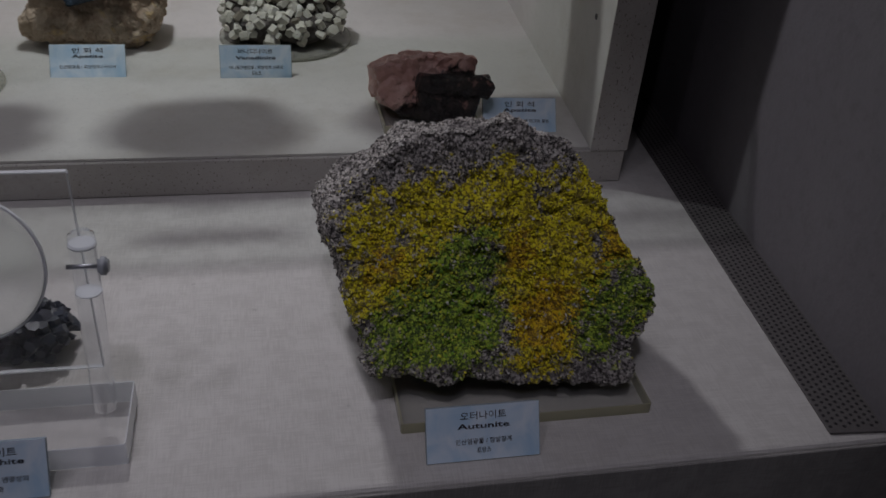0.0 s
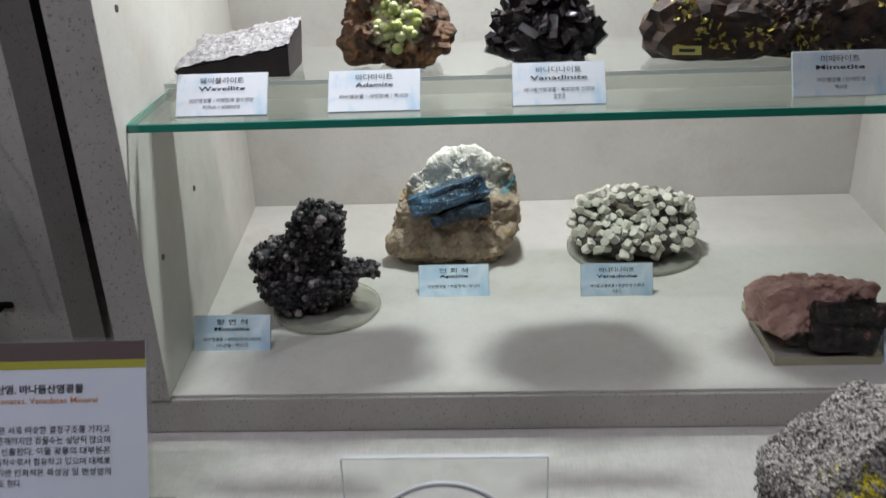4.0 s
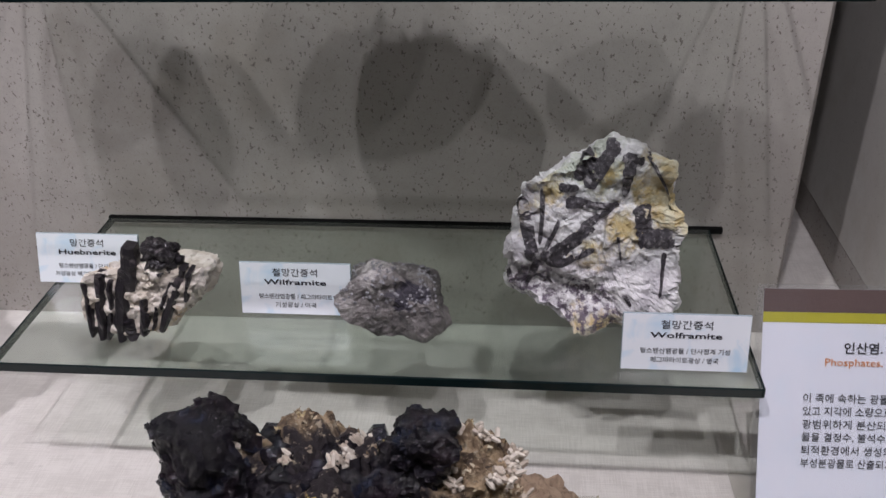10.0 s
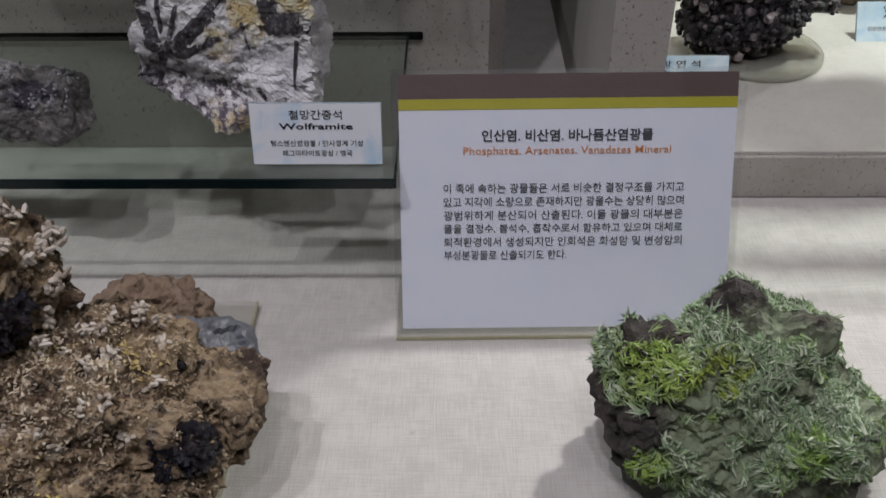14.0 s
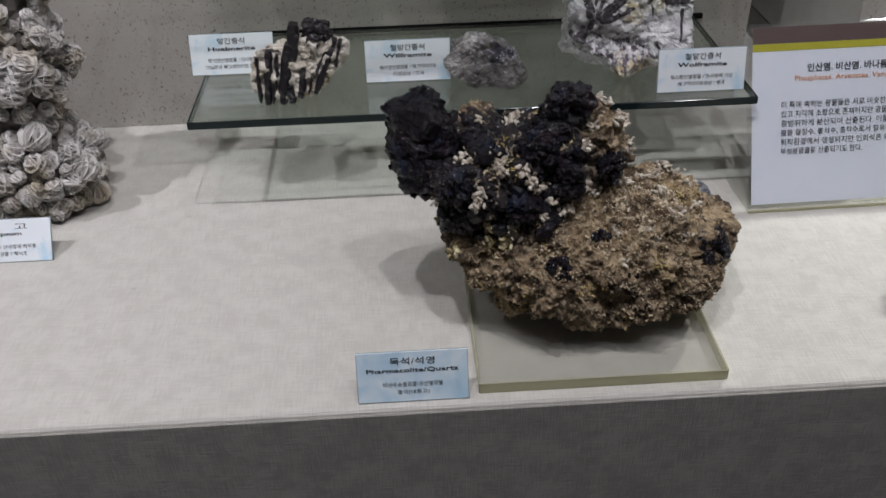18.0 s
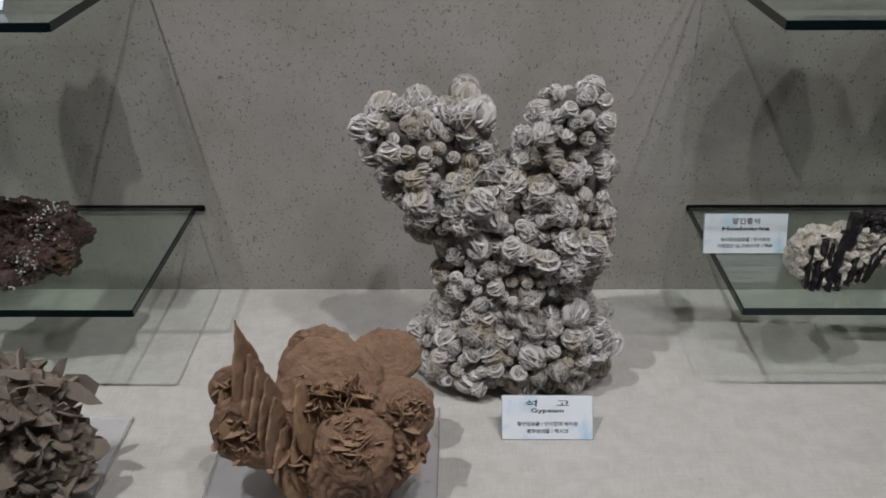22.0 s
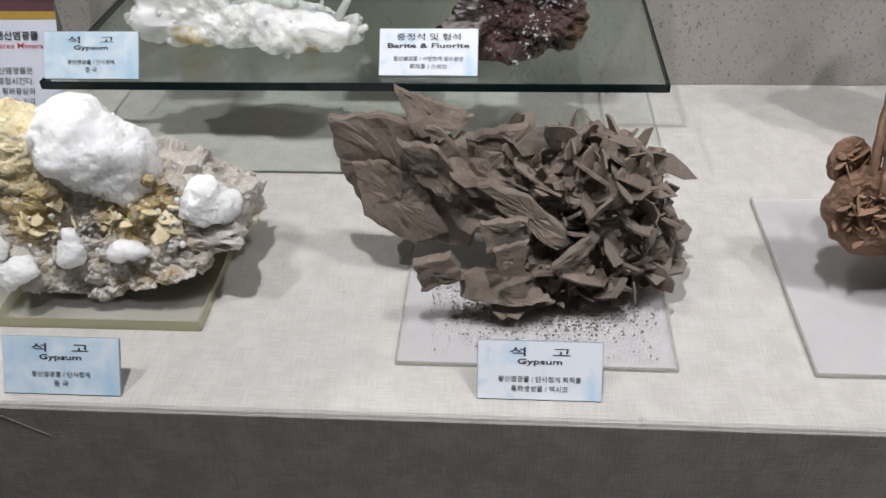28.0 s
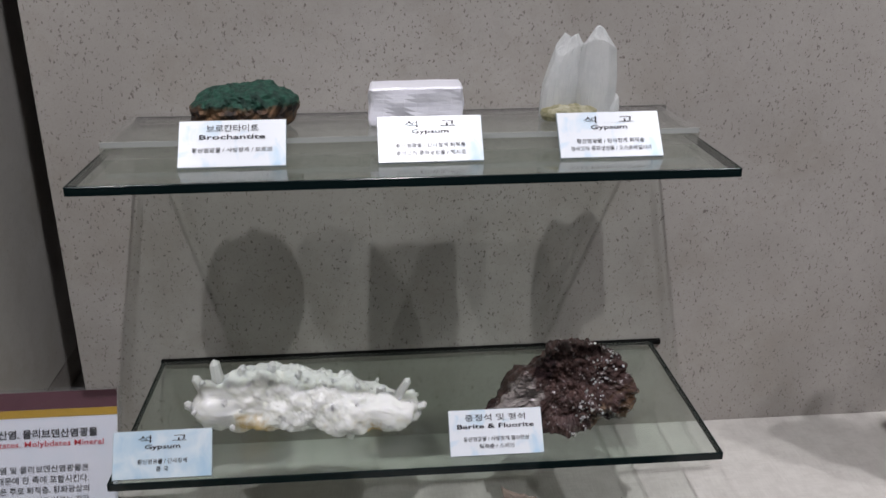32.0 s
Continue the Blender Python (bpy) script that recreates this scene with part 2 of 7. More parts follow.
class Nodes:
    """Short hands for a material's node tree."""

    def __init__(self, name):
        self.m = bpy.data.materials.new(name)
        self.m.use_nodes = True
        self.t = self.m.node_tree
        self.bsdf = self.t.nodes["Principled BSDF"]
        self.out = self.t.nodes["Material Output"]
        self.coord = self.t.nodes.new("ShaderNodeTexCoord").outputs["Object"]

    def put(self, kind, **values):
        n = self.t.nodes.new(kind)
        for key, value in values.items():
            n.inputs[key.replace("_", " ")].default_value = value
        return n

    def link(self, a, b):
        self.t.links.new(a, b)

    def noise(self, scale, detail=4.0, rough=0.6, warp=0.0, stretch=None):
        n = self.put("ShaderNodeTexNoise", Scale=scale, Detail=detail, Roughness=rough, Distortion=warp)
        if stretch:
            mp = self.put("ShaderNodeMapping")
            mp.inputs["Scale"].default_value = stretch
            self.link(self.coord, mp.inputs["Vector"])
            self.link(mp.outputs[0], n.inputs["Vector"])
        else:
            self.link(self.coord, n.inputs["Vector"])
        return n.outputs["Fac"]

    def cells(self, scale, what="Distance"):
        n = self.put("ShaderNodeTexVoronoi", Scale=scale)
        self.link(self.coord, n.inputs["Vector"])
        return n.outputs[what]

    def ramp(self, fac, lo, hi, out_lo=0.0, out_hi=1.0):
        n = self.put("ShaderNodeMapRange")
        for k, v in zip(("From Min", "From Max", "To Min", "To Max"), (lo, hi, out_lo, out_hi)):
            n.inputs[k].default_value = v
        self.link(fac, n.inputs["Value"])
        return n.outputs[0]

    def mul(self, a, b, how="MULTIPLY"):
        n = self.t.nodes.new("ShaderNodeMath")
        n.operation = how
        for i, v in enumerate((a, b)):
            if isinstance(v, (int, float)):
                n.inputs[i].default_value = v
            else:
                self.link(v, n.inputs[i])
        return n.outputs[0]

    def mix(self, fac, a, b):
        n = self.t.nodes.new("ShaderNodeMix")
        n.data_type = "RGBA"
        for i, v in ((0, fac), (6, a), (7, b)):
            if isinstance(v, tuple):
                n.inputs[i].default_value = (*v, 1)
            elif isinstance(v, (int, float)):
                n.inputs[i].default_value = v
            else:
                self.link(v, n.inputs[i])
        return n.outputs[2]

    def near(self, place, radius, soft, uneven=0.02, scale=45.0):
        """1 inside a ragged ball about a place, 0 outside."""
        n = self.t.nodes.new("ShaderNodeVectorMath")
        n.operation = "DISTANCE"
        n.inputs[1].default_value = place
        self.link(self.coord, n.inputs[0])
        d = self.mul(n.outputs["Value"], self.mul(self.mul(self.noise(scale, 5, 0.7), -0.5, "ADD"), uneven * 4), "ADD")
        return self.ramp(d, radius, radius - soft)

    def island(self):
        return self.t.nodes.new("ShaderNodeNewGeometry").outputs["Random Per Island"]

    def finish(self, colour, roughness=0.7, bumps=(), **values):
        if isinstance(colour, tuple):
            self.bsdf.inputs["Base Color"].default_value = (*colour, 1)
        else:
            self.link(colour, self.bsdf.inputs["Base Color"])
        if isinstance(roughness, (int, float)):
            self.bsdf.inputs["Roughness"].default_value = roughness
        else:
            self.link(roughness, self.bsdf.inputs["Roughness"])
        last = None
        for height, strength, distance in bumps:
            b = self.put("ShaderNodeBump", Strength=strength, Distance=distance)
            self.link(height, b.inputs["Height"])
            if last is not None:
                self.link(last, b.inputs["Normal"])
            last = b.outputs[0]
        if last is not None:
            self.link(last, self.bsdf.inputs["Normal"])
        for key, value in values.items():
            self.bsdf.inputs[key.replace("_", " ")].default_value = value
        return self.m


def layered(name, base, layers, roughness=0.75, bumps=((90, 0.4, 0.003),), **values):
    """Stone: a base colour with layers (scale, low, high, colour) of noise over it, or ('cell', ...) and ('island', low, high, colour)."""
    k = Nodes(name)
    colour = base
    for layer in layers:
        if layer[0] == "cell":
            _, scale, lo, hi, tint = layer
            fac = k.ramp(k.cells(scale), lo, hi)
        elif layer[0] == "island":
            _, lo, hi, tint = layer
            fac = k.ramp(k.island(), lo, hi)
        elif layer[0] == "near":
            _, place, radius, soft, tint = layer
            fac = k.near(place, radius, soft)
        else:
            scale, lo, hi, tint = layer
            fac = k.ramp(k.noise(scale, 5, 0.65), lo, hi)
        colour = k.mix(fac, colour, tint)
    return k.finish(colour, roughness, [(k.noise(s, 6, 0.7), st, d) for s, st, d in bumps], **values)


def clear(name, tint, gloss=0.04, haze=0.0, haze_colour=(0.8, 0.85, 0.85), sheen=0.03):
    """A thin clear sheet: tinted see-through with a mirror sheen, without bent light."""
    k = Nodes(name)
    k.t.nodes.remove(k.bsdf)
    see = k.put("ShaderNodeBsdfTransparent", Color=(*tint, 1))
    shine = k.put("ShaderNodeBsdfGlossy", Color=(1, 1, 1, 1), Roughness=gloss)
    facing = k.put("ShaderNodeLayerWeight", Blend=0.5).outputs["Facing"]
    mix = k.put("ShaderNodeMixShader")
    k.link(k.ramp(k.mul(facing, 4.0, "POWER"), 0.0, 1.0, sheen, 0.75), mix.inputs[0])
    body = see.outputs[0]
    if haze:
        dull = k.put("ShaderNodeBsdfDiffuse", Color=(*haze_colour, 1))
        m2 = k.put("ShaderNodeMixShader", Fac=haze)
        k.link(see.outputs[0], m2.inputs[1])
        k.link(dull.outputs[0], m2.inputs[2])
        body = m2.outputs[0]
    k.link(body, mix.inputs[1])
    k.link(shine.outputs[0], mix.inputs[2])
    k.link(mix.outputs[0], k.out.inputs["Surface"])
    return k.m


def cloth_material(name, dark, light):
    """Linen: two crossed sets of threads with slubs and faint stains."""
    k = Nodes(name)
    threads = []
    for stretch in ((1.0, 0.045, 0.045), (0.045, 1.0, 0.045), (0.045, 0.045, 1.0)):
        threads.append(k.noise(860, 2, 0.6, 0.0, stretch))
    weave = k.mul(k.mul(threads[0], threads[1], "ADD"), threads[2], "ADD")
    colour = k.mix(k.ramp(weave, 1.32, 1.68), dark, light)
    colour = k.mix(k.ramp(k.noise(7, 5, 0.7), 0.55, 0.8, 0.0, 0.14), colour, tuple(c * 0.8 for c in dark))
    colour = k.mix(k.ramp(k.noise(60, 3, 0.5), 0.70, 0.76, 0.0, 0.35), colour, tuple(c * 0.55 for c in dark))
    return k.finish(colour, 0.9, [(weave, 0.45, 0.001)], Sheen_Weight=0.1)


def plaster_material(name, base, fleck, pale, amount=0.0):
    """Speckled faux stone board."""
    k = Nodes(name)
    colour = k.mix(k.ramp(k.noise(5, 4, 0.6), 0.35, 0.7), base, pale)
    colour = k.mix(k.ramp(k.noise(40, 5, 0.7), 0.45, 0.75, 0.0, 0.5), colour, tuple(c * 0.86 for c in base))
    colour = k.mix(k.ramp(k.noise(9, 5, 0.7), 0.50, 0.68, 0.0, 0.45), colour, (base[0] * 0.84, base[1] * 0.80, base[2] * 0.74))
    spots = k.noise(330, 3, 0.55, 0.3, (1.0, 1.0, 0.7))
    pits = k.ramp(spots, 0.635 - amount, 0.675 - amount)
    colour = k.mix(k.mul(pits, 0.9), colour, fleck)
    colour = k.mix(k.ramp(k.noise(700, 3, 0.6), 0.55, 0.7, 0.0, 0.35), colour, tuple(c * 0.7 for c in base))
    return k.finish(colour, 0.8, [(spots, -0.15, 0.001), (k.noise(600, 2), 0.25, 0.0008)])


CLOTH = cloth_material("beige_linen", (0.475, 0.455, 0.425), (0.555, 0.535, 0.502))
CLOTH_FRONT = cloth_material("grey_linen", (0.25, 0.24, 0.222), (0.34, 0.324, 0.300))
PLASTER = plaster_material("speckled_plaster", (0.36, 0.338, 0.312), (0.15, 0.132, 0.118), (0.43, 0.408, 0.38), 0.012)
# darkened copy of the plaster, paints in the shade deep in the gap
GAP_SHADE = plaster_material("shaded_speckled_plaster", (0.125, 0.112, 0.104), (0.06, 0.052, 0.048), (0.15, 0.135, 0.126), 0.012)
PLASTER_PALE = plaster_material("pale_speckled_plaster", (0.50, 0.485, 0.45), (0.33, 0.31, 0.28), (0.58, 0.565, 0.53), -0.03)
WALL_PURPLE = layered("grey_mauve_wall", (0.165, 0.152, 0.162), [(3, 0.4, 0.7, (0.19, 0.177, 0.187)), (60, 0.5, 0.8, (0.15, 0.137, 0.144))], 0.85)
DARK = layered("dark_brown_board", (0.045, 0.036, 0.034), [(8, 0.4, 0.7, (0.06, 0.05, 0.047))], 0.75)
BLACK_RUBBER = layered("black_rubber", (0.012, 0.012, 0.012), [(50, 0.4, 0.7, (0.02, 0.02, 0.02))], 0.5)
# black that stands for the shade inside the panel's open slot
SLOT_SHADE = layered("dull_slot_shade", (0.004, 0.004, 0.004), [(50, 0.4, 0.7, (0.007, 0.007, 0.007))], 0.95, ((90, 0.2, 0.001),), Specular_IOR_Level=0.1)
VENT = layered("grey_vent_strip", (0.10, 0.09, 0.087), [(90, 0.4, 0.7, (0.12, 0.11, 0.106))], 0.6)
HOLE = layered("vent_hole", (0.02, 0.02, 0.02), [(90, 0.4, 0.7, (0.03, 0.03, 0.03))], 0.9)
GALLERY = layered("gallery_paint", (0.16, 0.15, 0.15), [(2, 0.4, 0.7, (0.2, 0.19, 0.19))], 0.8)
GLASS = clear("green_glass", (0.93, 0.962, 0.938), 0.03, 0.03, (0.35, 0.42, 0.36), 0.05)
GLASS_EDGE = Nodes("dark_glass_edge").finish((0.006, 0.014, 0.015), 0.12, Specular_IOR_Level=0.3)
GLASS_EDGE_GREEN = Nodes("green_glass_edge").finish((0.03, 0.26, 0.19), 0.15, Specular_IOR_Level=0.7)
ACRYLIC = clear("clear_acrylic", (0.985, 0.985, 0.985), 0.04, 0.015, (0.8, 0.85, 0.85), 0.015)
ACRYLIC_PAD = clear("pad_acrylic", (0.95, 0.95, 0.93), 0.06, 0.10, (0.62, 0.62, 0.6))
ACRYLIC_DUSTY = clear("dusty_acrylic", (0.98, 0.98, 0.98), 0.12, 0.24, (0.82, 0.81, 0.84))
PAD_EDGE = clear("pad_edge", (0.80, 0.79, 0.64), 0.1, 0.45, (0.62, 0.60, 0.44))
RIM = layered("grey_rim", (0.34, 0.36, 0.38), [(60, 0.4, 0.7, (0.4, 0.42, 0.44))], 0.25)
STEEL = layered("brushed_steel", (0.45, 0.45, 0.48), [(60, 0.4, 0.7, (0.55, 0.55, 0.58))], 0.3, Metallic=1.0)
INK = Nodes("black_ink").finish((0.02, 0.02, 0.03), 0.6)
INK_ORANGE = Nodes("orange_ink").finish((0.62, 0.24, 0.07), 0.6)
INK_RED = Nodes("red_ink").finish((0.55, 0.04, 0.06), 0.6)
BAND_BROWN = layered("brown_print", (0.10, 0.062, 0.058), [(20, 0.4, 0.7, (0.115, 0.072, 0.066))], 0.35)
BAND_PLUM = layered("plum_print", (0.10, 0.035, 0.05), [(20, 0.4, 0.7, (0.115, 0.042, 0.058))], 0.35)
BAND_OLIVE = layered("olive_print", (0.42, 0.40, 0.02), [(20, 0.4, 0.7, (0.46, 0.43, 0.03))], 0.35)
BAND_GOLD = layered("gold_print", (0.45, 0.28, 0.03), [(20, 0.4, 0.7, (0.5, 0.31, 0.04))], 0.35)


def paper_material(name, pale, blue, lo, hi):
    k = Nodes(name)
    colour = k.mix(k.ramp(k.noise(38, 3, 0.55, 0.6), lo, hi), pale, blue)
    return k.finish(colour, 0.28, [(k.noise(300, 2), 0.03, 0.0004)])


CARD_BLUE = paper_material("blue_card_print", (0.72, 0.82, 0.90), (0.46, 0.65, 0.81), 0.35, 0.7)
CARD_WHITE = paper_material("white_card_print", (0.78, 0.82, 0.87), (0.50, 0.68, 0.83), 0.52, 0.74)
SHEET = paper_material("white_sheet", (0.76, 0.79, 0.88), (0.70, 0.76, 0.86), 0.45, 0.8)
CARD_BACK = Nodes("card_plate").finish((0.32, 0.38, 0.42), 0.25)

# ---- building helpers ----


def thing(name, label, category, place=(0, 0, 0), rz=0.0, group="", kind=""):
    ob = new(name)
    ob.empty_display_size = 0.02
    ob.matrix_world = pose(*place, 0, 0, rz)
    return tagged(ob, label, category, group, kind)


def part(name, data, material, parent, label="", m=None, kind=""):
    """Links a mesh, or a bmesh, as one part under a thing or a part."""
    if isinstance(data, bmesh.types.BMesh):
        made = bpy.data.meshes.new(name)
        data.to_mesh(made)
        data.free()
        data = made
    if not data.materials:
        data.materials.append(material)
    ob = new(name, data)
    if parent is not None:
        ob.parent = parent
    if m is not None:
        ob.matrix_basis = m
    return tagged(ob, label, "", "", kind)


def box(x0, x1, y0, y1, z0, z1, bevel=0.0, segments=2):
    bm = bmesh.new()
    bmesh.ops.create_cube(bm, size=1.0, matrix=Matrix.Translation(((x0 + x1) / 2, (y0 + y1) / 2, (z0 + z1) / 2)) @ Matrix.Diagonal((x1 - x0, y1 - y0, z1 - z0, 1)))
    if bevel:
        bmesh.ops.bevel(bm, geom=bm.edges[:], offset=bevel, segments=segments, affect="EDGES", profile=0.5)
    return bm


def rod(radius, height, segments=24, bevel=0.0, top=None):
    bm = bmesh.new()
    bmesh.ops.create_cone(bm, cap_ends=True, segments=segments, radius1=radius, radius2=radius if top is None else top, depth=height, matrix=Matrix.Translation((0, 0, height / 2)))
    if bevel:
        bmesh.ops.bevel(bm, geom=[e for e in bm.edges if len(e.link_faces) == 2 and e.calc_face_angle(0) > 1], offset=bevel, segments=2, affect="EDGES")
    for f in bm.faces:
        f.smooth = len(f.verts) == 4
    return bm


def structure(name, bm, material, label):
    return tagged(part(name, bm, material, None), label, "structure", "", "structure")

# ---- writing: every line once, as a mesh ----
LINES = {}


def prepare(strings):
    made = []
    for text in dict.fromkeys(strings):
        bold = text.startswith("*")
        c = bpy.data.curves.new("lettering", "FONT")
        c.body, c.size, c.resolution_u, c.offset = text.lstrip("*"), 1.0, 2, 0.018 if bold else 0.004
        ob = new("lettering", c)
        made.append((text, ob, c))
    bpy.context.view_layer.update()
    graph = bpy.context.evaluated_depsgraph_get()
    for text, ob, c in made:
        m = bpy.data.meshes.new_from_object(ob.evaluated_get(graph))
        co = np.empty(len(m.vertices) * 3, np.float32)
        m.vertices.foreach_get("co", co)
        co = co.reshape(-1, 3)
        lo, hi = co.min(0), co.max(0)
        LINES[text] = (m, lo, hi)
    for text, ob, c in made:
        bpy.data.objects.remove(ob)
        bpy.data.curves.remove(c)


def write_line(parent, text, ink, x, z, width, height, left=False, name="lettering"):
    """Lays a line of writing on the face of a plate (its local x-z plane, looking along -y)."""
    m, lo, hi = LINES[text]
    if not m.materials:
        m.materials.append(ink)
    sx, sz = width / (hi[0] - lo[0]), height / (hi[1] - lo[1])
    x0 = x if left else x - width / 2
    ob = new(name, m)
    ob.parent = parent
    ob.matrix_basis = Matrix.Translation((x0 - lo[0] * sx, -0.0009, z - lo[1] * sz)) @ Matrix.Rotation(radians(90), 4, "X") @ Matrix.Diagonal((sx, sz, 1, 1))
    return ob


GYPSUM = ("석    고", "*Gypsum")
CARDS = [
    # title, name, third, fourth, x of the middle, y and z of the foot, lean, turn, blue?, what it stands before
    ("오터나이트", "*Autunite", "인산염광물 / 정방정계", "프랑스", 0.853, 0.023, 0.800, 29, 0, True, "autunite stone"),
    ("파이로모파이트", "*Pyromorphite", "인산염광물 / 육방정계 엔광상의", "산화대 / 영국", 0.446, 0.027, 0.800, 26, 0, True, "magnifier"),
    ("파이로모파이트 ", "*Pyromorphite ", "인산염광물 / 육방정계 Pb광상의", "산화대 / 오스트레일리아", 0.098, 0.030, 0.800, 36, 2, True, "green pyromorphite"),
    ("황 연 석", "*Mimetite", "비산염광물 / 육방정계 Pb광상의", "2차광물 / 멕시코", 0.149, 0.599, 0.849, 28, 0, True, "black mimetite cluster"),
    ("인 회 석", "*Apatite", "인산염광물 / 육방정계 / 러시아", "", 0.437, 0.74, 0.849, 32, 0, True, "blue apatite rock"),
    ("바나디나이트", "*Vanadinite", "바나듐산염광물 / 육방정계 산화대", "모로코", 0.669, 0.734, 0.849, 19, 0, True, "pale vanadinite cluster"),
    ("인 회 석 ", "*Apatite ", "인산염광물 / 육방정계 마그마 결정", "분화작용", 1.016, 0.544, 0.849, 34, -3, True, "pink apatite block"),
    ("웨이블라이트", "*Wavellite", "인산염광물 / 사방정계 열수광상", "지하수 / 보헤미아", 0.196, 0.546, 1.183, 35, 0, False, "pale wavellite slab"),
    ("아다마이트", "*Adamite", "비산염광물 / 사방정계 / 멕시코", "", 0.364, 0.548, 1.183, 39, 0, False, "green adamite stone"),
    ("바나디나이트 ", "*Vanadinite ", "바나듐산염광물 / 육방정계 산화대 ", "모로코 ", 0.566, 0.554, 1.183, 35, 0, False, "black vanadinite crystals"),
    ("미메타이트", "*Mimetite ", "비산염광물 / 단사정계", "멕시코", 0.868, 0.560, 1.183, 26, 0, False, "long mimetite specimen"),
    ("망간중석", "*Huebnerite", "텅스텐산염광물 / 단사정계", "기성광상 페그마타이트 / 페루", -0.747, 0.455, 0.933, 18, 0, False, "striped huebnerite"),
    ("철망간중석", "*Wilframite", "텅스텐산염광물 / 페그마타이트", "기성광상 / 미국", -0.533, 0.413, 0.933, 14, 0, False, "small grey wolframite"),
    ("철망간중석 ", "*Wolframite", "텅스텐산염광물 / 단사정계 기성", "페그마타이트광상 / 영국", -0.197, 0.35, 0.933, 14, 0, False, "large quartz and wolframite rock"),
    ("울페나이트", "*Wulfenite", "몰리브덴산염광물 / 정방정계", "납 광상의 산화대 / 멕시코", -0.425, 0.322, 1.256, 30, 0, False, "yellow wulfenite crust"),
    ("회 중 석", "*Scheelite", "텅스텐산염광물 / 정방정계", "페그마타이트 기성광상 / 중국", -0.21, 0.329, 1.256, 40, 0, False, "small orange scheelite"),
    ("독석/석영", "*Pharmacolite/Quartz", "비산수소염광물/규산염광물", "중국(내몽고)", -0.545, 0.011, 0.800, 19, 0, True, "large brown quartz rock"),
    GYPSUM + ("황산염광물 / 단사정계 퇴적층", "풍화생성물 / 멕시코", -0.999, 0.266, 0.800, 33, 0, False, "pale gypsum rosette column"),
    GYPSUM + ("황산염광물 / 단사정계 경석고의", "풍화생성물 퇴적층 / 알제리", -1.232, 0.022, 0.800, 28, 0, False, "brown desert rose"),
    GYPSUM + ("황산염광물 / 단사정계 퇴적층 ", "풍화생성물 / 멕시코 ", -1.59, 0.022, 0.800, 30, 0, False, "grey bladed gypsum"),
    GYPSUM + ("황산염광물 / 단사정계", "중 국", -1.989, 0.012, 0.800, 30, 0, True, "white and yellow gypsum"),
    GYPSUM + ("황산염광물 / 단사정계 ", "중 국 ", -2.053, 0.33, 0.933, 34, 0, True, "white gypsum crystals"),
    ("중정석 및 형석", "*Barite & Fluorite", "황산염광물 / 사방정계 열수광상", "퇴적층 / 스페인", -1.702, 0.341, 0.933, 40, 0, False, "brown barite and fluorite"),
    ("브로칸타이트", "*Brochantite", "황산염광물 / 사방정계 / 모로코", "", -1.957, 0.363, 1.254, 40, 0, False, "green brochantite"),
    GYPSUM + ("황산염광물 / 단사정계 퇴적층  ", "경석고의 풍화생성물 / 멕시코", -1.768, 0.362, 1.254, 40, 0, False, "white satin gypsum block"),
    GYPSUM + ("황산염광물 / 단사정계 퇴적층   ", "경석고의 풍화생성물 / 오스트레일리아", -1.592, 0.361, 1.254, 40, 0, False, "clear gypsum crystals"),
]
SIGN_A = ["*인산염. 비산염. 바나듐산염광물", "Phosphates. Arsenates. Vanadates Mineral",
          "이 족에 속하는 광물들은 서로 비슷한 결정구조를 가지고", "있고 지각에 소량으로 존재하지만 광물수는 상당히 많으며",
          "광범위하게 분산되어 산출된다. 이들 광물의 대부분은", "물을 결정수, 불석수, 흡착수로서 함유하고 있으며 대체로",
          "퇴적환경에서 생성되지만 인회석은 화성암 및 변성암의", "부성분광물로 산출되기도 한다."]
SIGN_B = ["*황산염. 크롬산염. 텅스텐산염. 몰리브덴산염광물", "Sulfates. Chromates. Tungstates. Molybdates Mineral",
          "황산염, 크롬산염, 텅스텐산염 및 몰리브덴산염광물은", "결정구조가 서로 비슷하기 때문에 한 족에 포함시킨다.",
          "황산염광물의 대표적인 광물은 주로 퇴적층, 황화광상의", "풍화대 및 화산암대에서 산출되는데 중정석과 석고는 지각",
          "에 상당히 광범위하게 분포되어 있는 중요한 광물이다.", "텅스텐산염과 몰리브덴산염광물은 페그마타이트 기", "에서 주로 생성된다."]
prepare([s for row in CARDS for s in row[:4] if s.strip()] + SIGN_A + SIGN_B)

# ---- the large structure ----


def quad_box(corners, z0, z1):
    """An upright slab over four ground corners, in order round it."""
    bm = bmesh.new()
    low = [bm.verts.new((x, y, z0)) for x, y in corners]
    top = [bm.verts.new((x, y, z1)) for x, y in corners]
    bm.faces.new(low[::-1])
    bm.faces.new(top)
    for i in range(4):
        j = (i + 1) % 4
        bm.faces.new((low[i], low[j], top[j], top[i]))
    bmesh.ops.recalc_face_normals(bm, faces=bm.faces)
    return bm


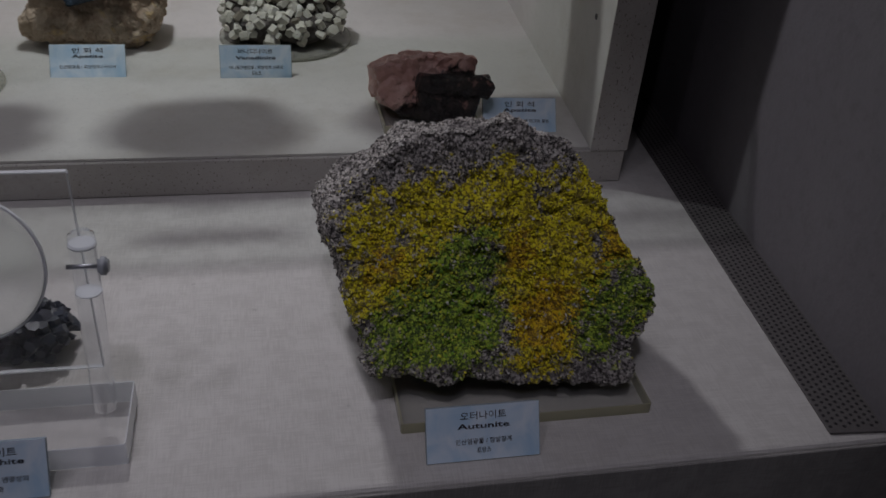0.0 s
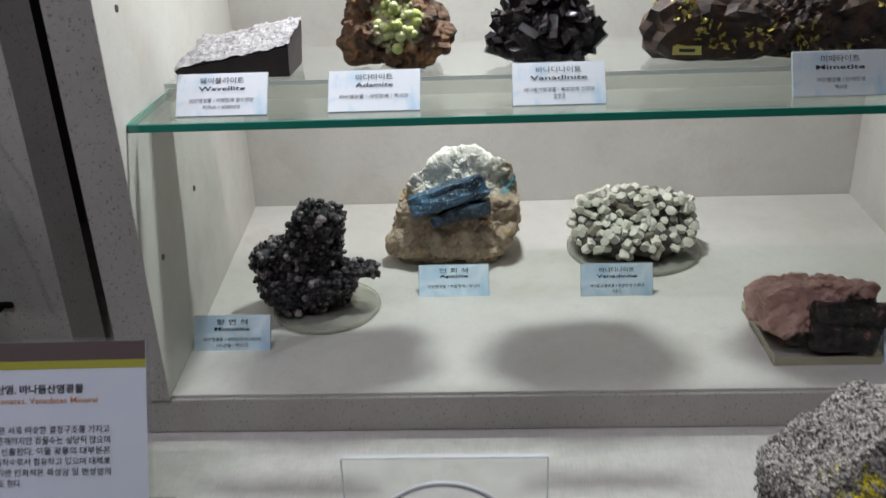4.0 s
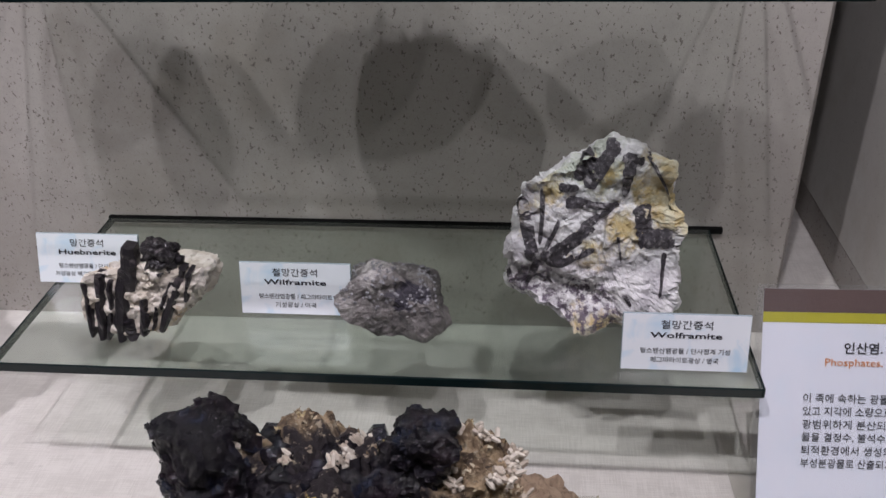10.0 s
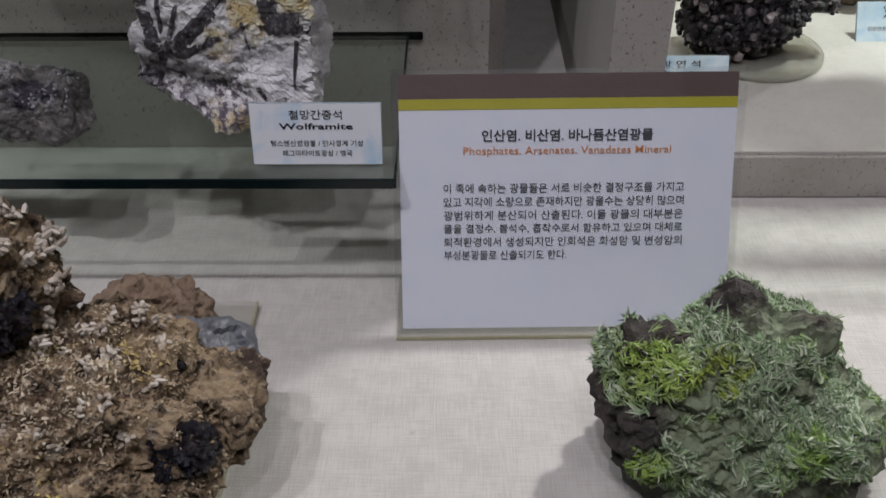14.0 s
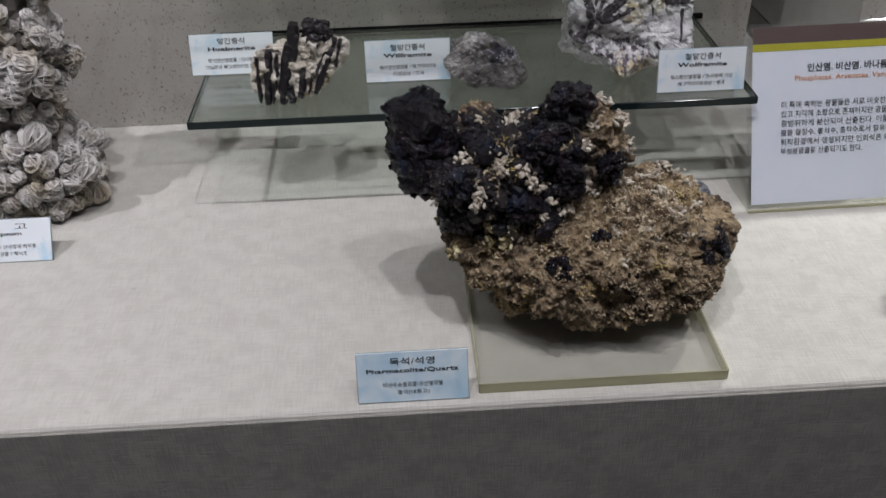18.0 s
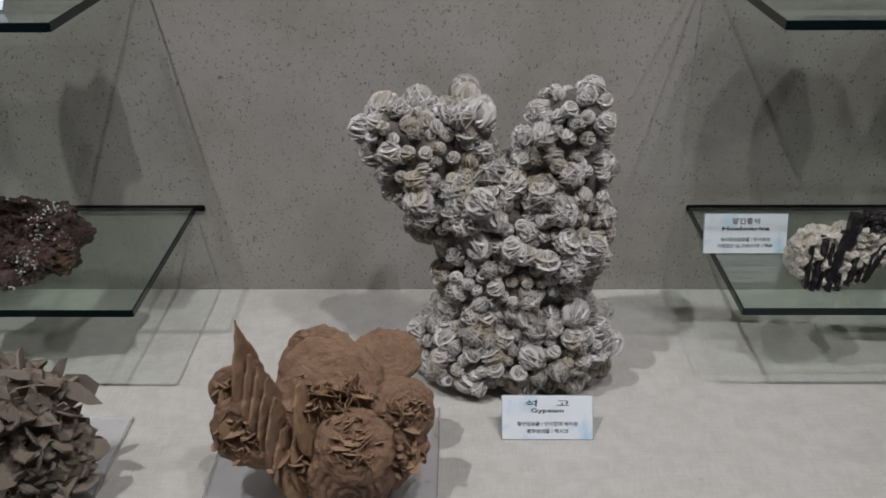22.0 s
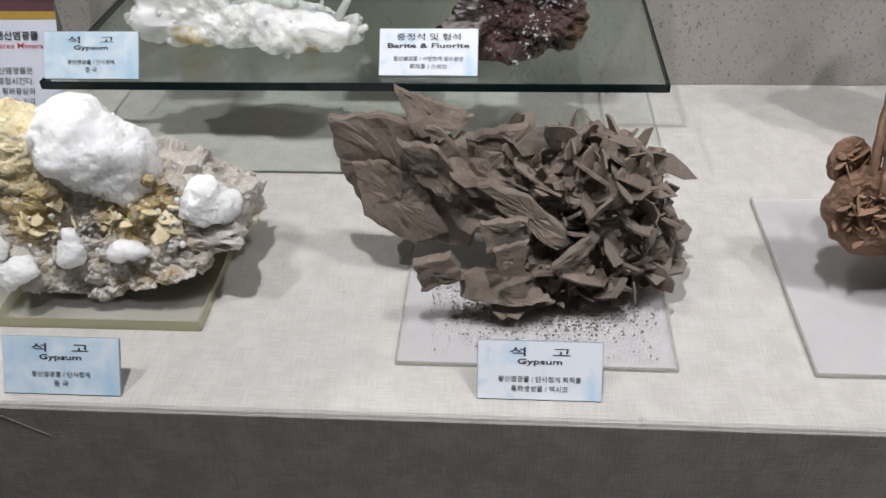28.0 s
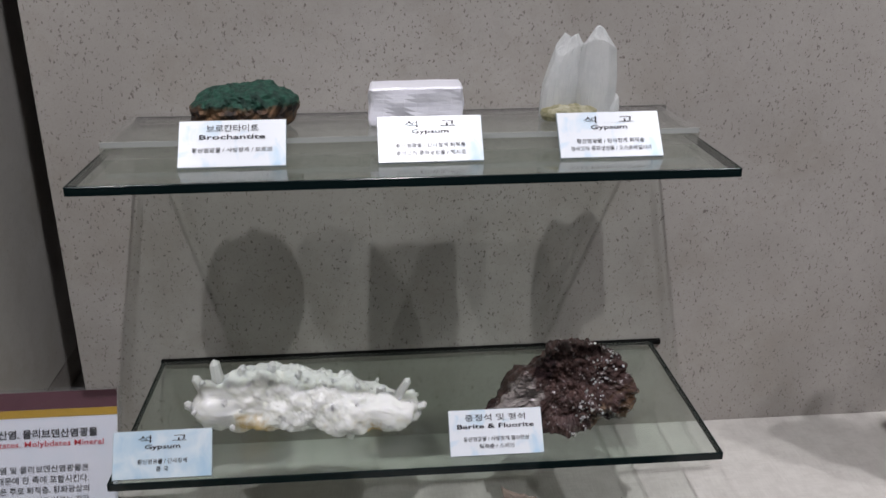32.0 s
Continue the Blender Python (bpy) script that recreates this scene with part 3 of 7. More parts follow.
DECK = 0.80
structure("deck", box(-3.4, 1.42, 0.0025, 1.25, 0.10, DECK, 0.006, 3), CLOTH, "beige linen-covered display deck")
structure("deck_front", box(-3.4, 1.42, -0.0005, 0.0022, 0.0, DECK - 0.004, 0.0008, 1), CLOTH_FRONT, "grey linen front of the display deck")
structure("back_panel", quad_box([(-2.212, 0.592), (-0.055, 0.592), (-0.036, 0.640), (-2.212, 0.640)], DECK + 0.0005, 3.05), PLASTER, "speckled grey stone-look back panel")
structure("gap_back", box(-3.4, 1.325, 1.17, 1.21, DECK + 0.0005, 3.05), GAP_SHADE, "speckled board behind the gap with its shade painted in")
structure("wall_east", quad_box([(1.240, -0.02), (1.30, -0.02), (1.38, 1.25), (1.329, 1.25)], DECK + 0.001, 3.05), WALL_PURPLE, "grey-mauve end wall of the case")
structure("wall_west", box(-3.44, -3.4025, -0.02, 1.25, 0.0, 3.05), WALL_PURPLE, "grey-mauve end wall of the case")
structure("case_ceiling", box(-3.44, 1.42, -0.90, 1.25, 3.0525, 3.09), DARK, "dark ceiling of the case")
structure("floor", box(-5.5, 4.0, -4.5, 2.0, -0.05, -0.001), GALLERY, "grey gallery floor")
structure("gallery_wall_south", box(-5.5, 4.0, -4.55, -4.5, 0.0, 3.4), GALLERY, "dim gallery wall")
structure("gallery_wall_west", box(-5.55, -5.5, -4.5, 2.0, 0.0, 3.4), GALLERY, "dim gallery wall")
structure("gallery_wall_east", box(4.0, 4.05, -4.5, 2.0, 0.0, 3.4), GALLERY, "dim gallery wall")
structure("gallery_wall_north", box(-5.5, 4.0, 1.96, 2.0, 0.0, 3.4), GALLERY, "dim gallery wall")
structure("gallery_ceiling", box(-5.5, 4.0, -4.5, 2.0, 3.4, 3.45), GALLERY, "dim gallery ceiling")


def niche(x0, x1, flare, label):
    """A box niche standing on the deck: face frame, flared cheeks, floor board, back and lid."""
    y0, y1, top = 0.494, 1.108, 1.80
    ob = thing("display_niche", label, "display niche", (0, 0, 0), 0, "", "structure")
    part("floor_board", box(x0, x1, y0, y1 + 0.03, DECK + 0.0005, 0.849, 0.0015, 1), PLASTER, ob)
    part("floor_face", quad_box([(x0 + 0.0505, y0 + 0.004), (x1 - 0.0505, y0 + 0.004), (x1 + flare - 0.05, y1), (x0 - flare + 0.05, y1)], 0.8495, 0.8525), PLASTER_PALE, ob)
    part("cheek", quad_box([(x0, y0), (x0 + 0.05, y0), (x0 + 0.05 - flare, y1), (x0 - 0.002, y1)], 0.8495, top), PLASTER_PALE, ob)
    part("cheek", quad_box([(x1 - 0.05, y0), (x1, y0), (x1 + 0.002, y1), (x1 - 0.05 + flare, y1)], 0.8495, top), PLASTER_PALE, ob)
    part("face_frame", box(x0 - 0.001, x0 + 0.05, y0 - 0.002, y0 - 0.0002, DECK + 0.049, top), PLASTER, ob)
    part("face_frame", box(x1 - 0.05, x1 + 0.001, y0 - 0.002, y0 - 0.0002, DECK + 0.049, top), PLASTER, ob)
    part("niche_back", box(x0 - 0.002, x1 + 0.002, y1 + 0.001, y1 + 0.03, 0.8495, top), PLASTER_PALE, ob)
    part("niche_top", box(x0 - 0.002, x1 + 0.002, y0, y1 + 0.03, top + 0.001, top + 0.05), PLASTER, ob)
    for y, z in ((0.56, 1.008), (0.735, 1.03), (0.56, 1.30), (0.735, 1.30)):
        for x in (x0 + 0.0503 - flare * (y - y0) / (y1 - y0), x1 - 0.0503 + flare * (y - y0) / (y1 - y0)):
            part("shelf_pin_hole", rod(0.004, 0.0016, 10), BLACK_RUBBER, ob, "", pose(x - 0.0008, y, z, 0, 90, 0))
    return ob


niche(0.050, 1.150, 0.035, "speckled pale box niche standing on the deck")
niche(-3.395, -2.297, 0.035, "speckled pale box niche with a yellow stone inside")

# perforated strip along the end wall
strip = thing("vent_strip", "grey perforated metal vent strip beside the wall", "vent strip", (1.2145, 0.0, DECK), -4.0, "", "structure")
part("plate", box(-0.031, 0.027, 0.012, 1.15, 0.0005, 0.0028, 0.0006, 1), VENT, strip)
holes = []
hv, hf = prism(6)
for row in range(8):
    for col in range(150):
        y = 0.020 + 0.0072 * (col + 0.5 * (row % 2))
        holes.append((hv * (0.0019, 0.0019, 0.0004) + (-0.027 + 0.0070 * row, y, 0.00275), hf))
part("perforation", mesh("perforation", *joined(holes)), HOLE, strip, "", None, "stuff")

# a crease in the linen of the front, coloured paler to make up for the shade on the fold
CREASE_LINEN = layered("lightened_crease_linen", (0.30, 0.29, 0.275), [(60, 0.42, 0.6, (0.22, 0.21, 0.20))], 0.9)
for x0, z0, x1, z1 in ((-2.075, 0.797, -2.04, 0.784), (-2.04, 0.784, -2.005, 0.762)):
    L = math.hypot(x1 - x0, z1 - z0)
    crease = thing("linen_crease", "pale crease in the grey linen front", "crease", ((x0 + x1) / 2, -0.0012, (z0 + z1) / 2), 0, "creases in the linen", "structure")
    part("fold", box(-L / 2, L / 2, 0.0004, 0.0011, -0.0014, 0.0014, 0.0003, 2), CREASE_LINEN, crease, "", pose(0, 0, 0, 0, math.degrees(math.atan2(z0 - z1, x1 - x0)), 0))

# ---- glass shelves ----


def glass_shelf(label, x0, x1, y0, y1, z, thick, edge, slot=True, group="glass shelves"):
    ob = thing("glass_shelf", label, "glass shelf", ((x0 + x1) / 2, y0, z), 0, group)
    w = (x1 - x0) / 2
    part("pane", box(-w, w, 0.0022, y1 - y0, -thick, 0, 0.0006, 1), GLASS, ob)
    part("front_edge", box(-w, w, 0, 0.002, -thick, 0, 0.0006, 1), edge, ob, "polished glass edge")
    for s in (-1, 1):
        part("side_edge", box(s * w + (0 if s > 0 else -0.002), s * w + (0.002 if s > 0 else 0), 0.0005, y1 - y0, -thick, 0, 0.0005, 1), edge, ob, "polished glass edge")
    if slot:
        # dark strip, slightly proud, in place of the shaded slot
        part("slot_shade_strip", box(-w - 0.004, w + 0.016, y1 - y0 - 0.004, y1 - y0 + 0.004, -0.006, 0.0016, 0.002, 2), SLOT_SHADE, ob, "black strip standing for the shade in the panel's slot")
    return ob


glass_shelf("greenish glass shelf with a black front edge, holding tungsten minerals", -0.782, -0.137, 0.330, 0.5915, 0.933, 0.009, GLASS_EDGE)
glass_shelf("greenish glass shelf with a black front edge, above another shelf", -0.800, -0.130, 0.305, 0.5915, 1.256, 0.009, GLASS_EDGE)
glass_shelf("greenish glass shelf with a dark front edge, holding white gypsum", -2.106, -1.461, 0.325, 0.5915, 0.933, 0.009, GLASS_EDGE)
glass_shelf("greenish glass shelf with a dark front edge, above another shelf", -2.097, -1.481, 0.318, 0.5915, 1.253, 0.009, GLASS_EDGE)
glass_shelf("clear glass shelf with a bright green edge inside the niche", 0.099, 1.101, 0.522, 0.86, 1.183, 0.009, GLASS_EDGE_GREEN, False)
glass_shelf("clear glass shelf with a bright green edge inside the niche", -3.344, -2.334, 0.507, 0.86, 1.197, 0.009, GLASS_EDGE_GREEN, False)


# pale haze paints the light caught along the riser's edge
RISER_EDGE = clear("riser_edge", (0.84, 0.86, 0.85), 0.1, 0.5, (0.66, 0.68, 0.66))


def riser(label, x0, x1, y0, y1, z, height):
    ob = thing("acrylic_riser", label, "riser", ((x0 + x1) / 2, y0, z), 0, "acrylic risers")
    w, d = (x1 - x0) / 2, y1 - y0
    part("top_plate", box(-w, w, 0, d, height - 0.005, height, 0.0008, 1), ACRYLIC, ob)
    part("top_edge", box(-w, w, -0.0014, -0.0002, height - 0.005, height + 0.0004), RISER_EDGE, ob, "polished edge with its brightness painted on")
    part("front_lip", box(-w, w, 0, 0.003, 0.0005, height - 0.0052, 0.0006, 1), ACRYLIC_PAD, ob)
    for s in (-1, 1):
        part("foot", box(s * w - 0.003, s * w + 0.003, 0.004, d, 0.0005, height - 0.0052, 0.0006, 1), ACRYLIC_PAD, ob)
    return ob


riser("clear acrylic riser lying on the niche shelf", 0.115, 1.085, 0.612, 0.80, 1.183, 0.022)
riser("clear acrylic riser lying on the upper shelf", -2.088, -1.492, 0.405, 0.535, 1.253, 0.018)
riser("clear acrylic riser lying on the upper shelf", -0.78, -0.155, 0.40, 0.53, 1.256, 0.018)


DUSTY_EDGE = clear("dusty_edge", (0.86, 0.86, 0.83), 0.1, 0.3, (0.62, 0.62, 0.58))


def pad(label, x0, x1, y0, y1, z=DECK, thick=0.012, face=None):
    ob = thing("acrylic_pad", label, "acrylic pad", ((x0 + x1) / 2, y0, z), 0, "acrylic pads")
    w, d = (x1 - x0) / 2, y1 - y0
    edge = DUSTY_EDGE if face else PAD_EDGE
    part("plate", box(-w, w, 0.0012, d, 0.0005, thick, 0.0008, 1), face or ACRYLIC_PAD, ob)
    part("front_edge", box(-w, w, 0, 0.001, 0.0005, thick), edge, ob, "polished edge")
    for s in (-1, 1):
        part("side_edge", box(s * w - 0.0008, s * w + 0.0008, 0.001, d, 0.0006, thick + 0.0003), edge, ob, "polished edge")
    return ob


pad("yellowed clear acrylic pad under the autunite", 0.786, 1.022, 0.062, 0.225)
pad("clear acrylic pad under the brown quartz rock", -0.484, -0.252, 0.016, 0.185)
pad("dusty thin acrylic pad under the desert rose", -1.360, -1.120, 0.057, 0.318, DECK, 0.005, ACRYLIC_DUSTY)
pad("dusty thin acrylic pad under the grey gypsum", -1.712, -1.473, 0.058, 0.300, DECK, 0.005, ACRYLIC_DUSTY)
pad("clear acrylic pad under the white and yellow gypsum", -2.085, -1.894, 0.094, 0.255)
pad("clear acrylic pad under the pink apatite", 0.832, 0.960, 0.545, 0.690, 0.8525, 0.012)
pad("yellowed acrylic pad under a white stone at the end", -2.56, -2.372, 0.100, 0.245)
pad("clear acrylic pad under the flat brown slab", -0.387, -0.259, 0.205, 0.33, DECK, 0.008)

# ---- cards and signs ----


def label_card(row):
    title, name, third, fourth, x, y, z, lean, yaw, blue, what = row
    tone = "pale blue" if blue else "white"
    ob = thing("label_card", f"{tone} printed mineral label card before the {what}", "label card", (x, y, z), yaw, "mineral label cards")
    face = part("card_plate", box(-0.051, 0.051, 0.0, 0.0028, 0.0, 0.0495, 0.0005, 1), CARD_BACK, ob, "", pose(0, 0, 0.0008, -lean, 0, 0))
    part("print", box(-0.0504, 0.0504, -0.0004, -0.0001, 0.0006, 0.0489), CARD_BLUE if blue else CARD_WHITE, face, "card print with cloudy blue tint")
    part("prop", box(-0.03, 0.03, 0.0165 * lean / 30, 0.0165 * lean / 30 + 0.0022, 0.0004, 0.030, 0.0004, 1), ACRYLIC, ob, "", pose(0, 0.0015, 0, 0, 0, 0))
    wide = lambda s, h: min(0.088, len(s.strip().lstrip("*")) * h)
    write_line(face, title, INK, 0, 0.0368, wide(title, 0.0082), 0.0074)
    write_line(face, name, INK, 0, 0.0288, min(0.084, len(name) * 0.0052), 0.0060 if any(c in name for c in "ypqg") else 0.0050)
    write_line(face, third, INK, 0, 0.0152, min(0.09, len(third.strip()) * 0.0042), 0.0050)
    if fourth.strip():
        write_line(face, fourth, INK, 0, 0.0072, min(0.08, len(fourth.strip()) * 0.0042), 0.0050)
    return ob


for row in CARDS:
    label_card(row)


def panel_sign(lines, label, x, y, z, lean, band, stripe, second, yaw=0.0):
    ob = thing("panel_sign", label, "information sign", (x, y, z), yaw, "information signs")
    back = part("acrylic_sheet", box(-0.138, 0.138, 0.0006, 0.0036, 0.0, 0.2135, 0.0008, 1), ACRYLIC, ob, "clear acrylic holder", pose(0, 0, 0.004, -lean, 0, 0))
    part("sheet", box(-0.1325, 0.1325, 0.0, 0.0004, 0.004, 0.210), SHEET, back, "white printed sheet")
    part("front_cover", box(-0.138, 0.138, -0.0030, -0.0016, 0.0, 0.2135), ACRYLIC, back, "clear cover")
    part("band", box(-0.1325, 0.1325, -0.0004, -0.0001, 0.191, 0.210), band, back, "dark band across the top")
    part("stripe", box(-0.1325, 0.1325, -0.0004, -0.0001, 0.1825, 0.1909), stripe, back, "coloured stripe")
    part("foot", box(-0.138, 0.138, -0.004, 0.075, 0.0006, 0.0036, 0.0008, 1), ACRYLIC_PAD, ob, "clear acrylic foot")
    part("foot_edge", box(-0.138, 0.138, -0.0052, -0.0042, 0.0006, 0.0042), PAD_EDGE, ob, "polished edge")
    long = len(lines) > 8
    write_line(back, lines[0], INK, 0.004 if long else 0, 0.1605 if long else 0.1575, 0.215 if long else 0.135, 0.0095)
    write_line(back, lines[1], second, 0.004 if long else 0, 0.1495 if long else 0.1455, 0.228 if long else 0.164, 0.0080)
    step = 0.0112 if long else 0.0109
    top = 0.1235 if long else 0.1165
    for i, text in enumerate(lines[2:]):
        full = i < len(lines) - 3
        w = 0.192 if full else len(text.strip()) * 0.0062
        if text.endswith("기"):
            w = 0.182
        write_line(back, text, INK, -0.090 if long else -0.098, top - i * step, w, 0.0078, True)
    return ob


panel_sign(SIGN_A, "white information sign with brown and olive bands in an acrylic stand", 0.0, 0.297, DECK, 25.5, BAND_BROWN, BAND_OLIVE, INK_ORANGE, 1.0)
panel_sign(SIGN_B, "white information sign with plum and gold bands in an acrylic stand", -2.245, 0.325, DECK, 25.5, BAND_PLUM, BAND_GOLD, INK_RED, 0.0)

# ---- minerals ----


def specimen(name, label, place, rz=0.0, size=(1, 1, 1), category="mineral specimen"):
    ob = thing(name, label, category, place, rz, "mineral specimens")
    ob.scale = size
    return ob


def crystals_on(p, faces, count, rng, template, size, length, keep=None, tilt=0.5, sink=0.2, flat=1.0, apart=0.0):
    """Crystals standing on a surface, as one mesh; size and length are (low, high)."""
    spots, normals = surface_spots(p, faces, count, rng, keep, apart)
    pieces = []
    for s, n in zip(spots, normals):
        d = n + rng.normal(0, tilt, 3)
        d /= np.linalg.norm(d) + 1e-9
        r, h = rng.uniform(*size), rng.uniform(*length)
        v, f = template
        w = aimed(v * (r, r * flat, h) - (0, 0, sink * h), d, rng.uniform(0, 6.28))
        pieces.append((w + s, f))
    return joined(pieces)


BOX = prism(4)
HEX = prism(6)
POINT = prism(6, 0.45)

# autunite
def autunite_material(name, granules):
    """Granite, with yellow and green zones where the autunite grows; the granules carry the bright colours."""
    k = Nodes(name)
    at = lambda x, z, r, soft=0.014: k.near((x, -0.070 + 0.45 * z, z), r, soft, 0.035, 70)
    if granules:
        base = k.mix(k.ramp(k.island(), 0.30, 0.42), (0.09, 0.08, 0.072), (0.48, 0.445, 0.40))
        base = k.mix(k.ramp(k.island(), 0.66, 0.74), base, (0.66, 0.63, 0.57))
    else:
        base = k.mix(k.ramp(k.noise(260, 6, 0.85), 0.46, 0.54), (0.05, 0.044, 0.04), (0.52, 0.485, 0.44))
    base = k.mix(k.ramp(k.noise(18, 4, 0.6), 0.52, 0.68, 0.0, 0.6), base, (0.10, 0.085, 0.085))

    loose = k.mul(k.mul(k.island() if granules else k.noise(330, 4, 0.8), -0.5, "ADD"), 0.9 if granules else 2.2)

    def union(spots):
        """Ragged zones whose border breaks up into single grains."""
        out = None
        for x, z, r in spots:
            out = at(x, z, r + 0.012, 0.030) if out is None else k.mul(out, at(x, z, r + 0.012, 0.030), "MAXIMUM")
        return k.ramp(k.mul(out, loose, "ADD"), 0.42, 0.58)

    yellow = union(((-0.122, 0.150, 0.034), (-0.071, 0.158, 0.042), (-0.005, 0.165, 0.045), (0.060, 0.160, 0.042), (0.036, 0.111, 0.062), (0.030, 0.055, 0.040), (-0.122, 0.105, 0.036), (-0.08, 0.11, 0.05), (0.10, 0.13, 0.03)))
    orange = union(((0.034, 0.070, 0.036), (0.004, 0.126, 0.020), (0.092, 0.125, 0.020), (-0.115, 0.122, 0.016)))
    green = union(((-0.043, 0.122, 0.036), (-0.058, 0.073, 0.052), (-0.100, 0.066, 0.036), (0.108, 0.084, 0.034), (0.085, 0.058, 0.026)))
    bare = k.ramp(k.noise(75, 6, 0.85), 0.36, 0.42)
    if granules:
        lemon = k.mix(k.ramp(k.island(), 0.2, 0.8), (0.86, 0.74, 0.006), (0.93, 0.86, 0.03))
        amber = k.mix(k.ramp(k.island(), 0.2, 0.8), (0.84, 0.56, 0.006), (0.90, 0.70, 0.012))
        leaf = k.mix(k.ramp(k.island(), 0.25, 0.75), (0.20, 0.40, 0.03), (0.56, 0.68, 0.06))
        leaf = k.mix(k.ramp(k.island(), 0.84, 0.88), leaf, (0.80, 0.76, 0.05))
        odd = k.ramp(k.island(), 0.93, 0.95)
    else:
        speck = k.ramp(k.noise(240, 5, 0.85), 0.49, 0.56)
        lemon, amber, leaf = k.mix(speck, (0.20, 0.16, 0.02), (0.86, 0.74, 0.02)), k.mix(speck, (0.22, 0.13, 0.012), (0.85, 0.56, 0.01)), k.mix(speck, (0.06, 0.10, 0.02), (0.42, 0.56, 0.05))
        odd = 0.0
    colour = k.mix(k.mul(yellow, bare), base, lemon)
    colour = k.mix(k.mul(k.mul(orange, yellow), bare), colour, amber)
    colour = k.mix(k.mul(green, bare), colour, leaf)
    colour = k.mix(odd, colour, base)
    return k.finish(colour, 0.75, [(k.noise(420, 4, 0.7), 0.8, 0.002)])


ob = specimen("autunite_stone", "grey granite stone crusted with yellow and green autunite", (0.891, 0.150, 0.812))
face = cut_planes(((-0.167, 0.175), (-0.144, 0.096), (-0.128, 0.041), (-0.059, 0.024), (0.108, 0.014), (0.137, 0.078), (0.111, 0.130), (0.082, 0.180), (0.049, 0.222), (0.002, 0.237), (-0.081, 0.231), (-0.146, 0.196)), -0.075, 0.45, -0.5)
p, f = stone([blob(-0.015, 0.04, 0.12, 0.19, 0.095, 0.16, -18, 0, 0, 4.0)], (-0.015, 0.03, 0.115), 7, 0.013, 0.0065, 26, 3, 0.0015, 120, True, face)
part("stone", mesh("autunite_stone", p, f), autunite_material("granite_stone", False), ob)
crust_rng = np.random.default_rng(77)
keep_crust = lambda s, n: (n[:, 1] < 0.35) & (n[:, 2] > -0.75) & (rough(s, 130, 3, 5) > -0.30)
part("crystal_crust", mesh("autunite_crust", *crystals_on(p, f, 13000, crust_rng, prism(4, 0.3, 0.8), (0.0008, 0.0020), (0.0014, 0.0040), keep_crust, 0.9, 0.35, 0.6)), autunite_material("autunite_granules", True), ob, "rough crust of tiny yellow and green crystals", None, "stuff")

# the magnifier before a dark crystal
mag = thing("magnifier", "round magnifying lens on a clear acrylic stand", "magnifier", (0.4465, 0.0, DECK))
part("base", box(-0.093, 0.107, 0.056, 0.130, 0.0006, 0.024, 0.002, 2), clear("base_acrylic", (0.99, 0.99, 0.99), 0.03, 0.02, (0.9, 0.92, 0.94), 0.03), mag, "thick clear acrylic base")
# the stand's bright edges are strips with their light painted in as haze
part("base_edge", box(-0.093, 0.107, 0.0545, 0.0558, 0.0006, 0.024, 0.0005, 1), clear("bright_acrylic_edge", (0.95, 0.96, 0.97), 0.1, 0.45, (0.90, 0.92, 0.95)), mag, "polished edge with its brightness painted on")
plate = part("back_plate", box(-0.077, 0.078, 0.152, 0.155, 0.026, 0.226, 0.0008, 1), ACRYLIC, mag, "clear acrylic plate")
BRIGHT = clear("bright_plate_edge", (0.95, 0.96, 0.96), 0.1, 0.55, (0.88, 0.90, 0.91))
for x0, x1, z0, z1 in ((-0.0776, 0.0786, 0.2262, 0.2275), (-0.0783, -0.0772, 0.026, 0.226), (0.0782, 0.0793, 0.026, 0.226), (-0.0776, 0.0786, 0.0246, 0.0258)):
    part("plate_edge", box(x0, x1, 0.1515, 0.1555, z0, z1), BRIGHT, plate, "polished edge with its brightness painted on")
for x0, x1, y0, y1 in ((-0.0935, -0.0925, 0.056, 0.130), (0.1065, 0.1075, 0.056, 0.130), (-0.093, 0.107, 0.1302, 0.1312)):
    part("base_edge", box(x0, x1, y0, y1, 0.0008, 0.0244), BRIGHT, mag, "polished edge with its brightness painted on")
POST = clear("acrylic_post", (0.975, 0.98, 0.985), 0.03, 0.03, (0.9, 0.92, 0.94), 0.04)
for s, x in ((-1, -0.082), (1, 0.087)):
    post = part("post", rod(0.0102, 0.173, 28, 0.003), POST, mag, "clear acrylic post", pose(x, 0.098, 0.024, -5, s * 1, 0))
    part("collar", rod(0.0107, 0.004, 28, 0.001), BRIGHT, post, "pale ring", pose(0, 0, 0.160))
    part("collar", rod(0.0106, 0.0018, 28, 0.0006), BRIGHT, post, "pale ring", pose(0, 0, 0.118))
    part("pivot_rod", rod(0.002, 0.026, 12), STEEL, post, "steel pivot", pose(s * 0.012, 0, 0.142, 0, s * -90, 0))
    part("knob", rod(0.0075, 0.008, 20, 0.002), RIM, post, "steel knob", pose(s * 0.0095, 0, 0.142, 0, s * 90, 0))
bm = bmesh.new()
bmesh.ops.create_uvsphere(bm, u_segments=48, v_segments=24, radius=1.0, matrix=Matrix.Diagonal((0.0604, 0.0042, 0.0604, 1)))
for fc in bm.faces:
    fc.smooth = True
LENS = Nodes("lens_glass").finish((0.95, 0.97, 0.96), 0.012, Transmission_Weight=1.0, IOR=1.42)
lens = part("lens", bm, LENS, mag, "greenish magnifying lens", pose(0.001, 0.106, 0.170, -14, 0, 0))
bm = bmesh.new()
ring = []
